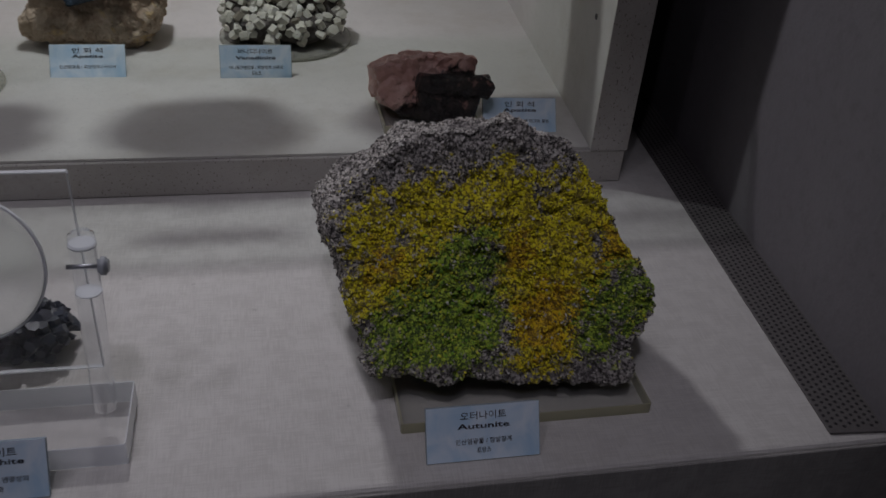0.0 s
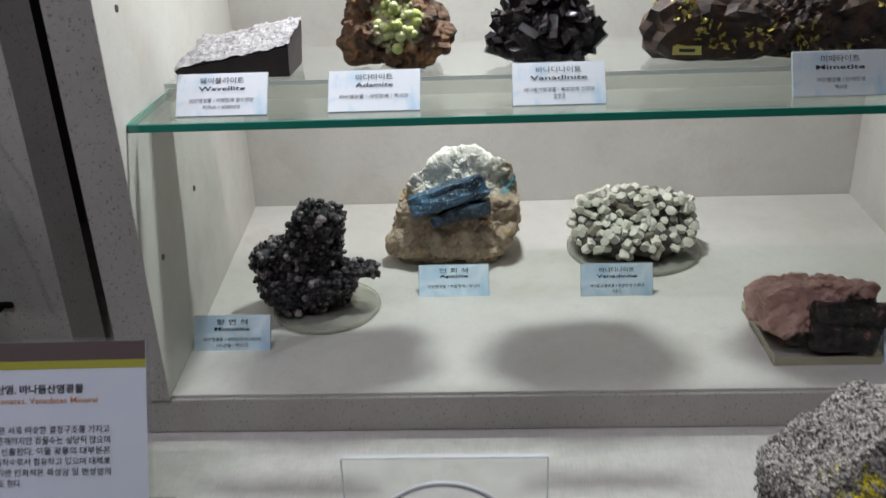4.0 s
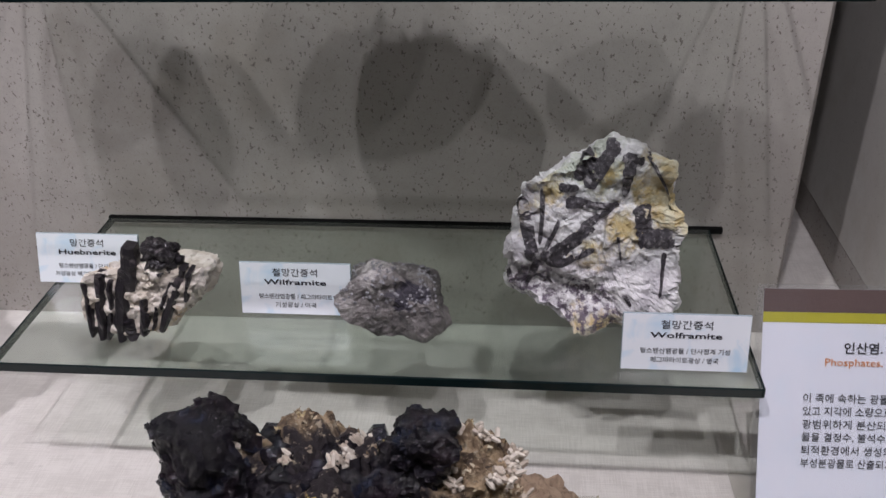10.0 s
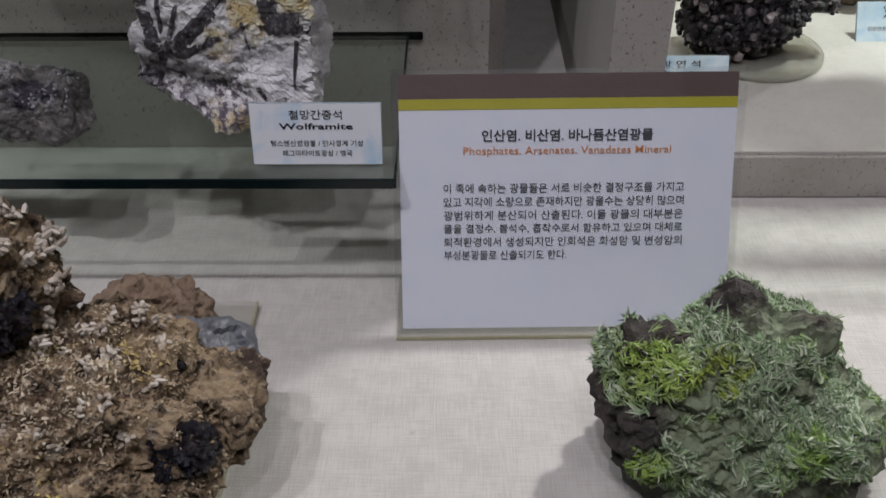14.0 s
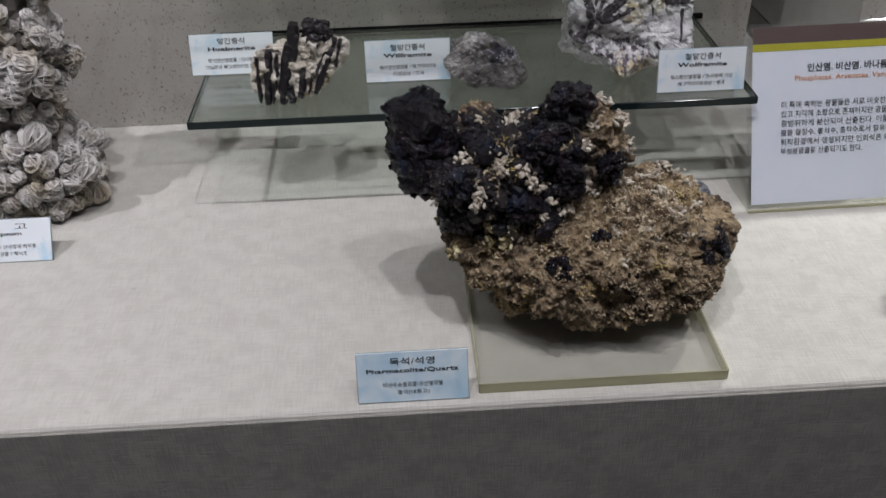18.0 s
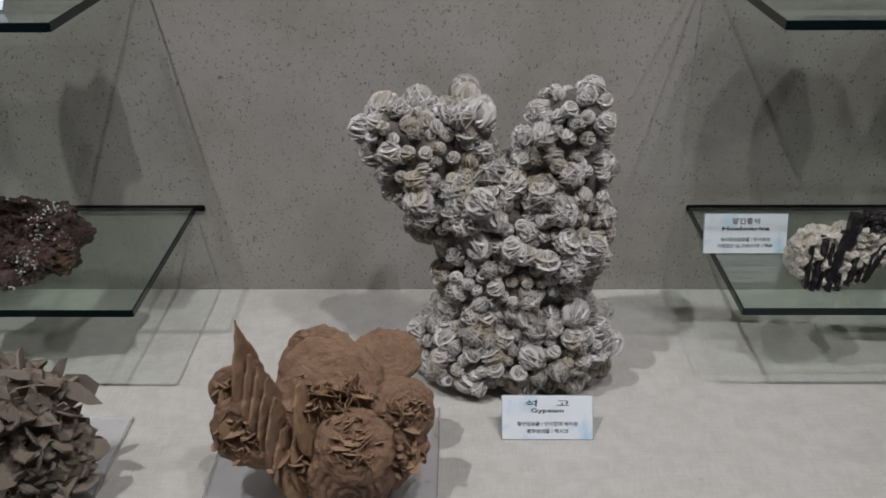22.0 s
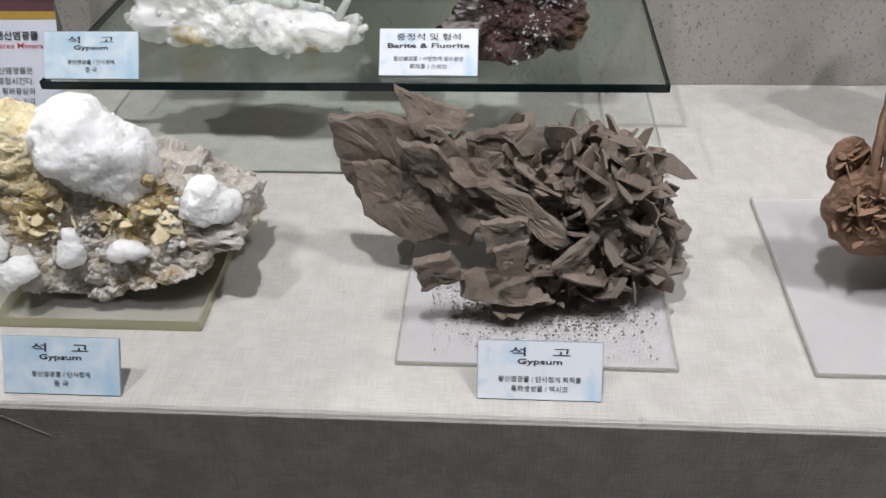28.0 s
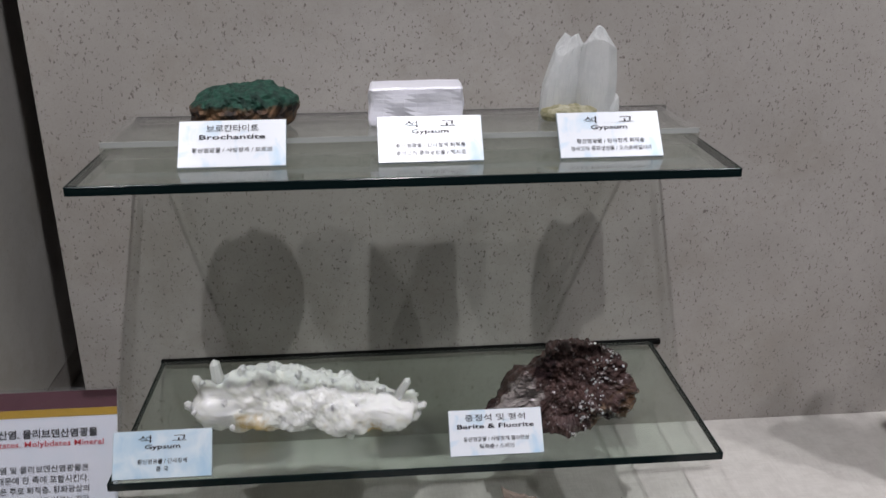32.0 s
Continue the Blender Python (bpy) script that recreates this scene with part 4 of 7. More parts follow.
for i in range(56):
    a = i * 2 * math.pi / 56
    ring.append([bm.verts.new((math.cos(a) * (0.0608 + dr), dy, math.sin(a) * (0.0608 + dr))) for dr, dy in ((-0.0004, -0.0026), (0.0009, -0.0020), (0.0009, 0.0020), (-0.0004, 0.0026))])
for i in range(56):
    for j in range(4):
        bm.faces.new((ring[i][j], ring[(i + 1) % 56][j], ring[(i + 1) % 56][(j + 1) % 4], ring[i][(j + 1) % 4]))
bmesh.ops.recalc_face_normals(bm, faces=bm.faces)
part("rim", bm, layered("pale_rim", (0.58, 0.60, 0.61), [(60, 0.4, 0.7, (0.66, 0.68, 0.69))], 0.25), lens, "thin steel rim")

DARKBLUE = layered("dark_blue_crystal", (0.012, 0.014, 0.022), [(60, 0.45, 0.7, (0.035, 0.042, 0.06)), ("island", 0.6, 1.0, (0.05, 0.06, 0.08))], 0.3)
rng = np.random.default_rng(11)
ob = specimen("pyromorphite_crystal", "small dark blue crystal lump behind the magnifier", (0.440, 0.215, DECK), 0, (1.0, 1.0, 0.86))
p, f = stone([blob(0, 0, 0.022, 0.040, 0.028, 0.024), blob(0.02, 0.0, 0.026, 0.024, 0.024, 0.022)], (0, 0, 0.022), 5, 0.007, 0.003, 40, 5)
part("matrix", mesh("matrix", p, f), DARKBLUE, ob)
part("crystal_crust", mesh("crystal_crust", *crystals_on(p, f, 120, rng, HEX, (0.003, 0.007), (0.006, 0.013), lambda s, n: n[:, 2] > -0.1, 0.4)), DARKBLUE, ob, "glassy dark crystals", None, "stuff")

# green pyromorphite
GREEN_ROCK = layered("green_black_matrix", (0.030, 0.025, 0.023), [(50, 0.42, 0.6, (0.07, 0.06, 0.05)), ("near", (0.02, -0.04, 0.07), 0.088, 0.02, (0.25, 0.30, 0.19)), (16, 0.5, 0.65, (0.06, 0.045, 0.038))], 0.7, ((160, 1.0, 0.004),))
BRIGHT_SPOTS = [("near", (-0.058, -0.02, 0.108), 0.034, 0.022, (0.30, 0.42, 0.09)), ("near", (-0.072, -0.05, 0.040), 0.030, 0.020, (0.27, 0.40, 0.08)), ("near", (-0.022, -0.03, 0.118), 0.018, 0.010, (0.30, 0.38, 0.05)), ("near", (0.04, -0.05, 0.06), 0.022, 0.015, (0.24, 0.40, 0.07))]
GREEN_BLADES = layered("green_needles", (0.22, 0.32, 0.18), [("island", 0.30, 0.42, (0.44, 0.51, 0.37)), ("island", 0.62, 0.70, (0.22, 0.31, 0.15)), (22, 0.56, 0.64, (0.32, 0.46, 0.14)), *BRIGHT_SPOTS, ("island", 0.86, 0.92, (0.50, 0.56, 0.42))], 0.45)
rng = np.random.default_rng(12)
ob = specimen("green_pyromorphite", "green needle-covered pyromorphite rock lying on the linen", (0.098, 0.175, DECK))
p, f = stone([blob(0.005, 0, 0.045, 0.090, 0.062, 0.045, 0, 0, 0, 2.6), blob(0.012, 0.01, 0.088, 0.052, 0.045, 0.044), blob(-0.060, -0.005, 0.082, 0.032, 0.036, 0.040), blob(0.060, -0.005, 0.045, 0.036, 0.045, 0.045)],
             (0, 0, 0.055), 6, 0.018, 0.007, 30, 7, 0.004, 70)
part("matrix", mesh("matrix", p, f), GREEN_ROCK, ob)
keep = lambda s, n: (n[:, 2] > -0.35) & (rough(s, 40, 3, 9) > -0.16) & ~((s[:, 0] < -0.074) & (s[:, 2] < 0.085)) & (np.abs(s[:, 2] - 0.078 - 0.55 * (s[:, 0] + 0.065)) > np.where(s[:, 0] < -0.02, 0.010, 0.0))
spots, normals = surface_spots(p, f, 15000, rng, keep)
lath = prism(4, 0.5, 0.75)
pieces = []
swirl = 3.1 * rough(spots, 34, 2, 17) * 2.2
for s, n, a in zip(spots, normals, swirl):
    side = np.cross(n, (0.2, -0.5, 0.84))
    side /= np.linalg.norm(side) + 1e-9
    d = side * np.cos(a) + np.cross(n, side) * np.sin(a) + n * rng.uniform(0.1, 0.5) + rng.normal(0, 0.25, 3)
    long = rng.uniform(0.005, 0.012)
    w = rng.uniform(0.0005, 0.0011)
    pieces.append((aimed(lath[0] * (w, w * 0.35, long) - (0, 0, 0.35 * long), d, rng.uniform(0, 6)) + s + n * 0.0012, lath[1]))
part("needle_crust", mesh("needle_crust", *joined(pieces)), GREEN_BLADES, ob, "pale and bright green laths lying in swirls", None, "stuff")

# niche, lower: black mimetite on a round plate
MIM = layered("black_mimetite", (0.010, 0.008, 0.012), [("island", 0.45, 0.75, (0.035, 0.028, 0.033)), ("island", 0.80, 0.90, (0.30, 0.25, 0.26)), (40, 0.56, 0.62, (0.07, 0.056, 0.062))], 0.4, ((200, 0.6, 0.002),))
rng = np.random.default_rng(13)


def round_plate(label, x, y, r):
    ob = thing("round_plate", label, "round plate", (x, y, 0.8525), 0, "round acrylic plates")
    part("disc", rod(r, 0.007, 56, 0.001), clear("plate_acrylic", (0.86, 0.86, 0.80), 0.08, 0.35, (0.62, 0.61, 0.54)), ob)
    return ob


round_plate("clear round acrylic plate under the black mimetite", 0.258, 0.712, 0.076)
round_plate("clear round acrylic plate under the vanadinite", 0.717, 0.893, 0.104)
ob = specimen("mimetite_cluster", "black knobbly mimetite cluster on a round plate", (0.238, 0.712, 0.8595), 0, (0.80, 0.80, 0.78))
shape = [blob(-0.005, 0, 0.045, 0.082, 0.055, 0.045), blob(-0.058, -0.005, 0.09, 0.032, 0.035, 0.032), blob(-0.01, 0, 0.085, 0.045, 0.04, 0.045), blob(0.085, -0.01, 0.072, 0.032, 0.018, 0.014), blob(0.012, 0, 0.112, 0.044, 0.038, 0.04), blob(0.022, 0, 0.160, 0.044, 0.036, 0.032)]
p, f = stone(shape, (-0.005, 0, 0.08), 5, 0.016, 0.008, 35, 9)
part("matrix", mesh("matrix", p, f), MIM, ob)
bv, bf = ball(1)
spots, normals = surface_spots(p, f, 1500, rng, lambda s, n: n[:, 2] > -0.7)
part("knob_crust", mesh("knob_crust", *joined([(bv * rng.uniform(0.002, 0.0068) * rng.uniform(0.6, 1.4, 3) + s + n * rng.uniform(0.0, 0.006), bf) for s, n in zip(spots, normals)])), MIM, ob, "small black knobs with pale crusts", None, "stuff")

# blue apatite
APA = layered("apatite_rock", (0.40, 0.30, 0.21), [(20, 0.42, 0.62, (0.52, 0.42, 0.32)), (70, 0.5, 0.7, (0.28, 0.19, 0.13)), ("near", (-0.005, -0.02, 0.165), 0.082, 0.02, (0.88, 0.85, 0.78)), (24, 0.60, 0.66, (0.55, 0.40, 0.22)), ("near", (0.075, -0.03, 0.125), 0.016, 0.01, (0.14, 0.36, 0.42))], 0.85, ((110, 0.7, 0.004), (320, 0.4, 0.002)))
BLUE_DARK = layered("dark_blue_apatite", (0.012, 0.022, 0.036), [(60, 0.42, 0.60, (0.03, 0.055, 0.085)), (200, 0.56, 0.64, (0.06, 0.10, 0.14))], 0.18, ((160, 0.8, 0.004),))
BLUE = layered("blue_apatite", (0.035, 0.085, 0.15), [(60, 0.42, 0.60, (0.09, 0.18, 0.29)), (30, 0.5, 0.62, (0.02, 0.035, 0.06)), (160, 0.58, 0.64, (0.30, 0.42, 0.52))], 0.18, ((160, 0.5, 0.003), (40, 0.4, 0.004)))
rng = np.random.default_rng(14)
ob = specimen("blue_apatite_rock", "cream rock with a large blue apatite crystal", (0.445, 0.89, 0.8525), 0, (1, 1, 1))
face = cut_planes(((-0.111, 0.034), (-0.105, 0.069), (-0.072, 0.136), (-0.016, 0.181), (0.018, 0.182), (0.080, 0.158), (0.090, 0.128), (0.092, 0.061), (0.074, 0.030), (0.040, 0.010), (-0.099, 0.008)), -0.065, 0.25, -0.45)
p, f = stone([blob(-0.01, 0.0, 0.05, 0.115, 0.065, 0.06, 0, 0, 0, 2.6), blob(0.0, 0.005, 0.12, 0.095, 0.055, 0.072, 0, 0, 0, 2.8)], (-0.005, 0, 0.09), 7, 0.014, 0.004, 30, 12, 0.002, 60, True, face)
part("matrix", mesh("matrix", p, f), APA, ob)


def rough_crystal(length, deep, high, seed):
    bm = box(-length, length, -deep, deep, -high, high, 0.005, 1)
    bmesh.ops.subdivide_edges(bm, edges=bm.edges[:], cuts=5, use_grid_fill=True)
    for v in bm.verts:
        q = v.co * 55 + Vector((seed, 0, 0))
        v.co += noise.noise_vector(q) * 0.006 + noise.noise_vector(q * 3.1) * 0.002
    return bm


part("blue_crystal", rough_crystal(0.058, 0.016, 0.017, 1), BLUE, ob, "deep blue prismatic crystal", pose(-0.014, -0.052, 0.118, -20, -17, 0))
part("blue_crystal", rough_crystal(0.046, 0.014, 0.011, 4), BLUE_DARK, ob, "blue-black prismatic crystal", pose(0.004, -0.058, 0.092, -10, -17, 0))

# pale vanadinite
VANA = layered("pale_vanadinite", (0.62, 0.60, 0.51), [("island", 0.35, 0.9, (0.45, 0.44, 0.37)), (60, 0.5, 0.7, (0.68, 0.67, 0.62)), (120, 0.60, 0.68, (0.24, 0.21, 0.16)), ("island", 0.93, 0.96, (0.18, 0.16, 0.12))], 0.4)
rng = np.random.default_rng(15)
ob = specimen("vanadinite_cluster", "pale grey-green vanadinite cluster on a round plate", (0.712, 0.885, 0.8595), 0, (0.95, 0.95, 0.86))
p, f = stone([blob(0, -0.005, 0.030, 0.090, 0.062, 0.032), blob(0, 0.015, 0.062, 0.090, 0.040, 0.040, -25, 0, 0, 2.8)], (0, 0, 0.04), 5, 0.010, 0.004, 30, 14)
part("matrix", mesh("matrix", p, f), layered("vanadinite_matrix", (0.05, 0.042, 0.036), [(60, 0.45, 0.65, (0.12, 0.10, 0.085))], 0.7), ob)
pieces = []
spots, normals = surface_spots(p, f, 230, rng, lambda s, n: n[:, 2] > -0.35, 0.0115)
for s, n in zip(spots, normals):
    v, fc = prism(6, 0.06, 0.92, 0.12, rng)
    d = n + rng.normal(0, 0.6, 3)
    r = rng.uniform(0.0060, 0.0098)
    pieces.append((aimed(v * (r, r, r * rng.uniform(1.5, 2.2)) - (0, 0, r * 0.7), d, rng.uniform(0, 6)) + s, fc))
part("crystal_crust", mesh("crystal_crust", *joined(pieces)), VANA, ob, "blunt pale crystals", None, "stuff")

# pink and black apatite block
PINK = layered("pink_apatite", (0.40, 0.22, 0.18), [(30, 0.45, 0.62, (0.52, 0.33, 0.28)), ("near", (0.03, -0.06, 0.015), 0.062, 0.010, (0.014, 0.012, 0.012)), ("near", (-0.03, -0.06, 0.0), 0.040, 0.010, (0.03, 0.022, 0.02)), (45, 0.61, 0.66, (0.10, 0.06, 0.05))], 0.4, ((90, 0.5, 0.004),))
ob = specimen("pink_apatite_block", "pink block with a shiny black face on a pad", (0.902, 0.608, 0.8645))
face = cut_planes(((-0.083, 0.075), (-0.076, 0.022), (-0.023, 0.001), (0.052, 0.010), (0.062, 0.040), (0.052, 0.085), (0.030, 0.092), (-0.055, 0.090)), -0.052, 0.15, -0.4)
p, f = stone([blob(-0.01, 0.0, 0.042, 0.09, 0.06, 0.045, 0, 0, 0, 4.5)], (-0.01, 0, 0.045), 5, 0.008, 0.003, 30, 17, 0.005, 50, True, face)
part("stone", mesh("stone", p, f), PINK, ob)
BLACKBAR = layered("black_tourmaline", (0.014, 0.012, 0.012), [(50, 0.45, 0.65, (0.045, 0.035, 0.032)), (60, 0.60, 0.66, (0.22, 0.12, 0.10))], 0.14, ((140, 0.9, 0.004), (50, 0.8, 0.006)))
part("black_crystal", rough_crystal(0.050, 0.014, 0.013, 9), BLACKBAR, ob, "shiny black crystal bar", pose(0.022, -0.050, 0.052, -12, 3, -4))
part("black_crystal", rough_crystal(0.040, 0.016, 0.020, 13), BLACKBAR, ob, "shiny black crystal mass", pose(0.012, -0.048, 0.024, -6, 6, 0))

# niche shelf
SHELF_TOP = 1.2052
WAV = layered("wavellite_top", (0.50, 0.48, 0.48), [(60, 0.42, 0.66, (0.62, 0.61, 0.61)), (30, 0.52, 0.66, (0.36, 0.34, 0.34)), (200, 0.56, 0.64, (0.3, 0.28, 0.28))], 0.6, ((110, 1.0, 0.005), (300, 0.6, 0.002)))
WAV_SIDE = layered("wavellite_side", (0.018, 0.012, 0.012), [(30, 0.4, 0.7, (0.035, 0.022, 0.022))], 0.7)
ob = specimen("wavellite_slab", "wedge of dark rock with a rough white wavellite top", (0.198, 0.660, SHELF_TOP), 0, (0.92, 0.9, 0.80))
bm = bmesh.new()
low = [bm.verts.new(c) for c in ((-0.075, -0.035, 0.0005), (0.066, -0.035, 0.0005), (0.068, 0.045, 0.0005), (-0.060, 0.045, 0.0005))]
top = [bm.verts.new(c) for c in ((-0.080, -0.038, 0.014), (0.068, -0.037, 0.044), (0.072, 0.048, 0.068), (-0.062, 0.048, 0.040))]
bm.faces.new(low[::-1])
for i in range(4):
    bm.faces.new((low[i], low[(i + 1) % 4], top[(i + 1) % 4], top[i]))
bm.faces.new(top)
part("dark_body", bm, WAV_SIDE, ob, "dark sawn side")
n = 46
u, w = np.meshgrid(np.linspace(0, 1, n), np.linspace(0, 1, n), indexing="ij")
c = [np.array(x) for x in ((-0.081, -0.039, 0.0145), (0.069, -0.038, 0.0445), (0.073, 0.049, 0.0685), (-0.063, 0.049, 0.0405))]
grid = ((1 - u) * (1 - w))[..., None] * c[0] + (u * (1 - w))[..., None] * c[1] + (u * w)[..., None] * c[2] + ((1 - u) * w)[..., None] * c[3]
gp = grid.reshape(-1, 3)
gp[:, 2] += 0.0035 + 0.009 * rough(gp, 60, 4, 5, 0.75)
gf = [[i * n + j, (i + 1) * n + j, (i + 1) * n + j + 1, i * n + j + 1] for i in range(n - 1) for j in range(n - 1)]
part("white_crust", mesh("white_crust", gp, gf), WAV, ob, "rough white fibrous top")

ADA = layered("adamite_matrix", (0.14, 0.07, 0.03), [(50, 0.42, 0.58, (0.055, 0.03, 0.016)), (30, 0.55, 0.66, (0.33, 0.16, 0.06)), ("near", (0.0, -0.04, 0.06), 0.034, 0.01, (0.42, 0.40, 0.22))], 0.75, ((110, 0.9, 0.005),))
ADA_GREEN = layered("adamite_green", (0.46, 0.52, 0.16), [("island", 0.4, 0.9, (0.62, 0.66, 0.36)), (60, 0.5, 0.7, (0.34, 0.40, 0.10))], 0.3)
rng = np.random.default_rng(16)
ob = specimen("adamite_stone", "rusty brown stone with yellow-green adamite balls", (0.385, 0.672, SHELF_TOP))
p, f = stone([blob(0, 0, 0.036, 0.066, 0.045, 0.036, 0, 0, 0, 3.2), blob(-0.01, 0.005, 0.065, 0.048, 0.035, 0.032, 0, 8, 0, 3.0)], (0, 0, 0.04), 5, 0.012, 0.004, 34, 19, 0.006, 60)
part("matrix", mesh("matrix", p, f), ADA, ob)
spots, normals = surface_spots(p, f, 170, rng, lambda s, n: (n[:, 1] < 0.1) & (np.hypot(s[:, 0] - 0.002, (s[:, 2] - 0.062) * 0.8) < 0.025 + 0.008 * rough(s, 60, 2, 4)) & (n[:, 2] > -0.2))
part("green_ball_crust", mesh("green_ball_crust", *joined([(ball(2)[0] * (0.0025 + 0.005 * rng.random() ** 2) + s, ball(2)[1]) for s, n in zip(spots, normals)]), True), ADA_GREEN, ob, "yellow-green crystal balls", None, "stuff")

VBLACK = layered("black_crystal", (0.014, 0.011, 0.012), [("island", 0.55, 1.0, (0.05, 0.043, 0.046)), (40, 0.55, 0.7, (0.03, 0.02, 0.02))], 0.14)
rng = np.random.default_rng(17)
ob = specimen("vanadinite_crystals", "shiny black blocky vanadinite crystals", (0.560, 0.672, SHELF_TOP))
p, f = stone([blob(0, 0, 0.028, 0.060, 0.04, 0.03), blob(0.0, 0.005, 0.05, 0.042, 0.03, 0.025)], (0, 0, 0.03), 5, 0.008, 0.003, 40, 21)
part("matrix", mesh("matrix", p, f), VBLACK, ob)
part("crystal_crust", mesh("crystal_crust", *crystals_on(p, f, 95, rng, prism(4, 0.0, 0.95), (0.006, 0.011), (0.018, 0.034), lambda s, n: n[:, 2] > -0.3, 0.8, 0.5, 0.6, 0.009)), VBLACK, ob, "long black crystals", None, "stuff")

MIMY = layered("yellow_mimetite", (0.32, 0.25, 0.04), [("island", 0.4, 0.9, (0.52, 0.44, 0.12)), ("island", 0.9, 1.0, (0.25, 0.16, 0.03))], 0.4)
MIMD = layered("dark_rust_matrix", (0.026, 0.016, 0.012), [(50, 0.45, 0.62, (0.07, 0.035, 0.02)), (20, 0.55, 0.7, (0.012, 0.01, 0.01))], 0.7)
rng = np.random.default_rng(18)
ob = specimen("mimetite_bar", "long dark rusty specimen dotted with yellow mimetite", (0.845, 0.675, SHELF_TOP))
p, f = stone([blob(0, 0, 0.034, 0.175, 0.045, 0.035, 0, -3, 0, 3.0), blob(-0.11, 0, 0.045, 0.06, 0.04, 0.035), blob(0.06, 0, 0.055, 0.10, 0.04, 0.036)], (0, 0, 0.035), 5, 0.012, 0.006, 35, 23, 0.004, 60)
part("matrix", mesh("matrix", p, f), MIMD, ob)
part("yellow_crystal_crust", mesh("yellow_crystal_crust", *crystals_on(p, f, 520, rng, prism(4, 0.35, 0.7), (0.0016, 0.0034), (0.006, 0.012), lambda s, n: (n[:, 2] > -0.2) & (rough(s, 30, 3, 3) > 0.10), 0.9, 0.3, 0.5)), MIMY, ob, "yellow crystals", None, "stuff")
TAG = part("number_tag", box(-0.016, 0.016, -0.0006, 0.0006, -0.005, 0.005), layered("yellow_tag", (0.55, 0.5, 0.12), [(30, 0.4, 0.7, (0.6, 0.55, 0.16))], 0.6), ob, "small yellow paper tag", pose(-0.130, -0.050, 0.018, -12, 2, 0))
part("tag_mark", box(-0.009, 0.009, -0.0010, -0.0007, -0.0018, 0.0018), INK, TAG, "faint dark bar")

# right lower shelf
SHELF = 0.9332
CREAM = layered("cream_quartz", (0.52, 0.47, 0.40), [(60, 0.42, 0.62, (0.64, 0.60, 0.55)), (24, 0.56, 0.66, (0.44, 0.31, 0.15)), (110, 0.6, 0.68, (0.28, 0.24, 0.22))], 0.4, ((130, 0.7, 0.003),))
BARBLACK = layered("black_huebnerite", (0.014, 0.012, 0.015), [("island", 0.5, 1.0, (0.05, 0.043, 0.05)), (90, 0.58, 0.68, (0.11, 0.095, 0.10))], 0.28, ((200, 0.6, 0.002),))
ob = specimen("huebnerite_stone", "cream quartz stone striped with black huebnerite blades", (-0.660, 0.402, SHELF))
face = cut_planes(((-0.051, 0.060), (-0.052, 0.024), (-0.046, 0.001), (-0.015, 0.001), (0.020, 0.008), (0.048, 0.040), (0.059, 0.066), (0.052, 0.080), (0.010, 0.074), (-0.024, 0.078), (-0.036, 0.066)), -0.036, 0.1, -0.3)
p, f = stone([blob(0.003, 0.0, 0.042, 0.066, 0.036, 0.050, 0, 0, 0, 3.2)], (0.0, 0, 0.042), 6, 0.008, 0.0035, 45, 31, 0.003, 90, True, face)
part("stone", mesh("stone", p, f), CREAM, ob)
rng = np.random.default_rng(19)


def stripe(x0, z0, x1, z1, width, seed, front=-0.037, slope=0.1, deep=0.012):
    """A blocky dark crystal bar with ragged sides, set into the leaning front of a stone."""
    bm = bmesh.new()
    r = np.random.default_rng(seed)
    ax, az = x1 - x0, z1 - z0
    n = math.hypot(ax, az)
    sx, sz = -az / n, ax / n
    rows = []
    for i in range(9):
        t = i / 8
        half = width / 2 * (0.8 + 0.35 * r.random()) * (0.75 if i in (0, 8) else 1)
        mid = (x0 + ax * t + r.normal(0, 0.0006), z0 + az * t)
        lift = r.uniform(-0.0016, 0.0012)
        row = []
        for side, out in ((-1, 0.0012), (-0.45, -0.0012), (0.4, -0.0016), (1, 0.0012)):
            z = max(mid[1] + sz * half * side, 0.001)
            row.append(bm.verts.new((mid[0] + sx * half * side, front + slope * z + out + lift + r.normal(0, 0.0005), z)))
        for side in (1, -1):
            z = max(mid[1] + sz * half * side * 0.9, 0.001)
            row.append(bm.verts.new((mid[0] + sx * half * side * 0.9, front + slope * z + deep, z)))
        rows.append(row)
    for a, b in zip(rows, rows[1:]):
        for j in range(6):
            bm.faces.new((a[j], a[(j + 1) % 6], b[(j + 1) % 6], b[j]))
    bm.faces.new(rows[0])
    bm.faces.new(rows[-1][::-1])
    bmesh.ops.recalc_face_normals(bm, faces=bm.faces)
    return bm


for i, row in enumerate(((-0.043, 0.056, -0.044, 0.004, 0.005), (-0.029, 0.064, -0.036, 0.001, 0.0085), (-0.019, 0.058, -0.030, 0.002, 0.005), (-0.007, 0.069, -0.019, 0.001, 0.0125), (0.002, 0.091, -0.004, 0.050, 0.0125), (0.008, 0.044, 0.002, 0.007, 0.0085),
                         (-0.010, 0.022, -0.009, 0.002, 0.010), (0.046, 0.072, 0.020, 0.012, 0.0085), (0.052, 0.070, 0.044, 0.042, 0.005), (0.034, 0.060, 0.022, 0.034, 0.0035), (0.018, 0.036, 0.012, 0.012, 0.003))):
    part("black_blade", stripe(*row, 60 + i), BARBLACK, ob, "black upright blade")
q, g = stone([blob(0.030, -0.022, 0.080, 0.014, 0.012, 0.012, 0, 0, 0, 3.4), blob(0.020, -0.022, 0.077, 0.008, 0.010, 0.012)], (0.028, -0.022, 0.079), 5, 0.004, 0.002, 70, 36, 0.004, 110, False)
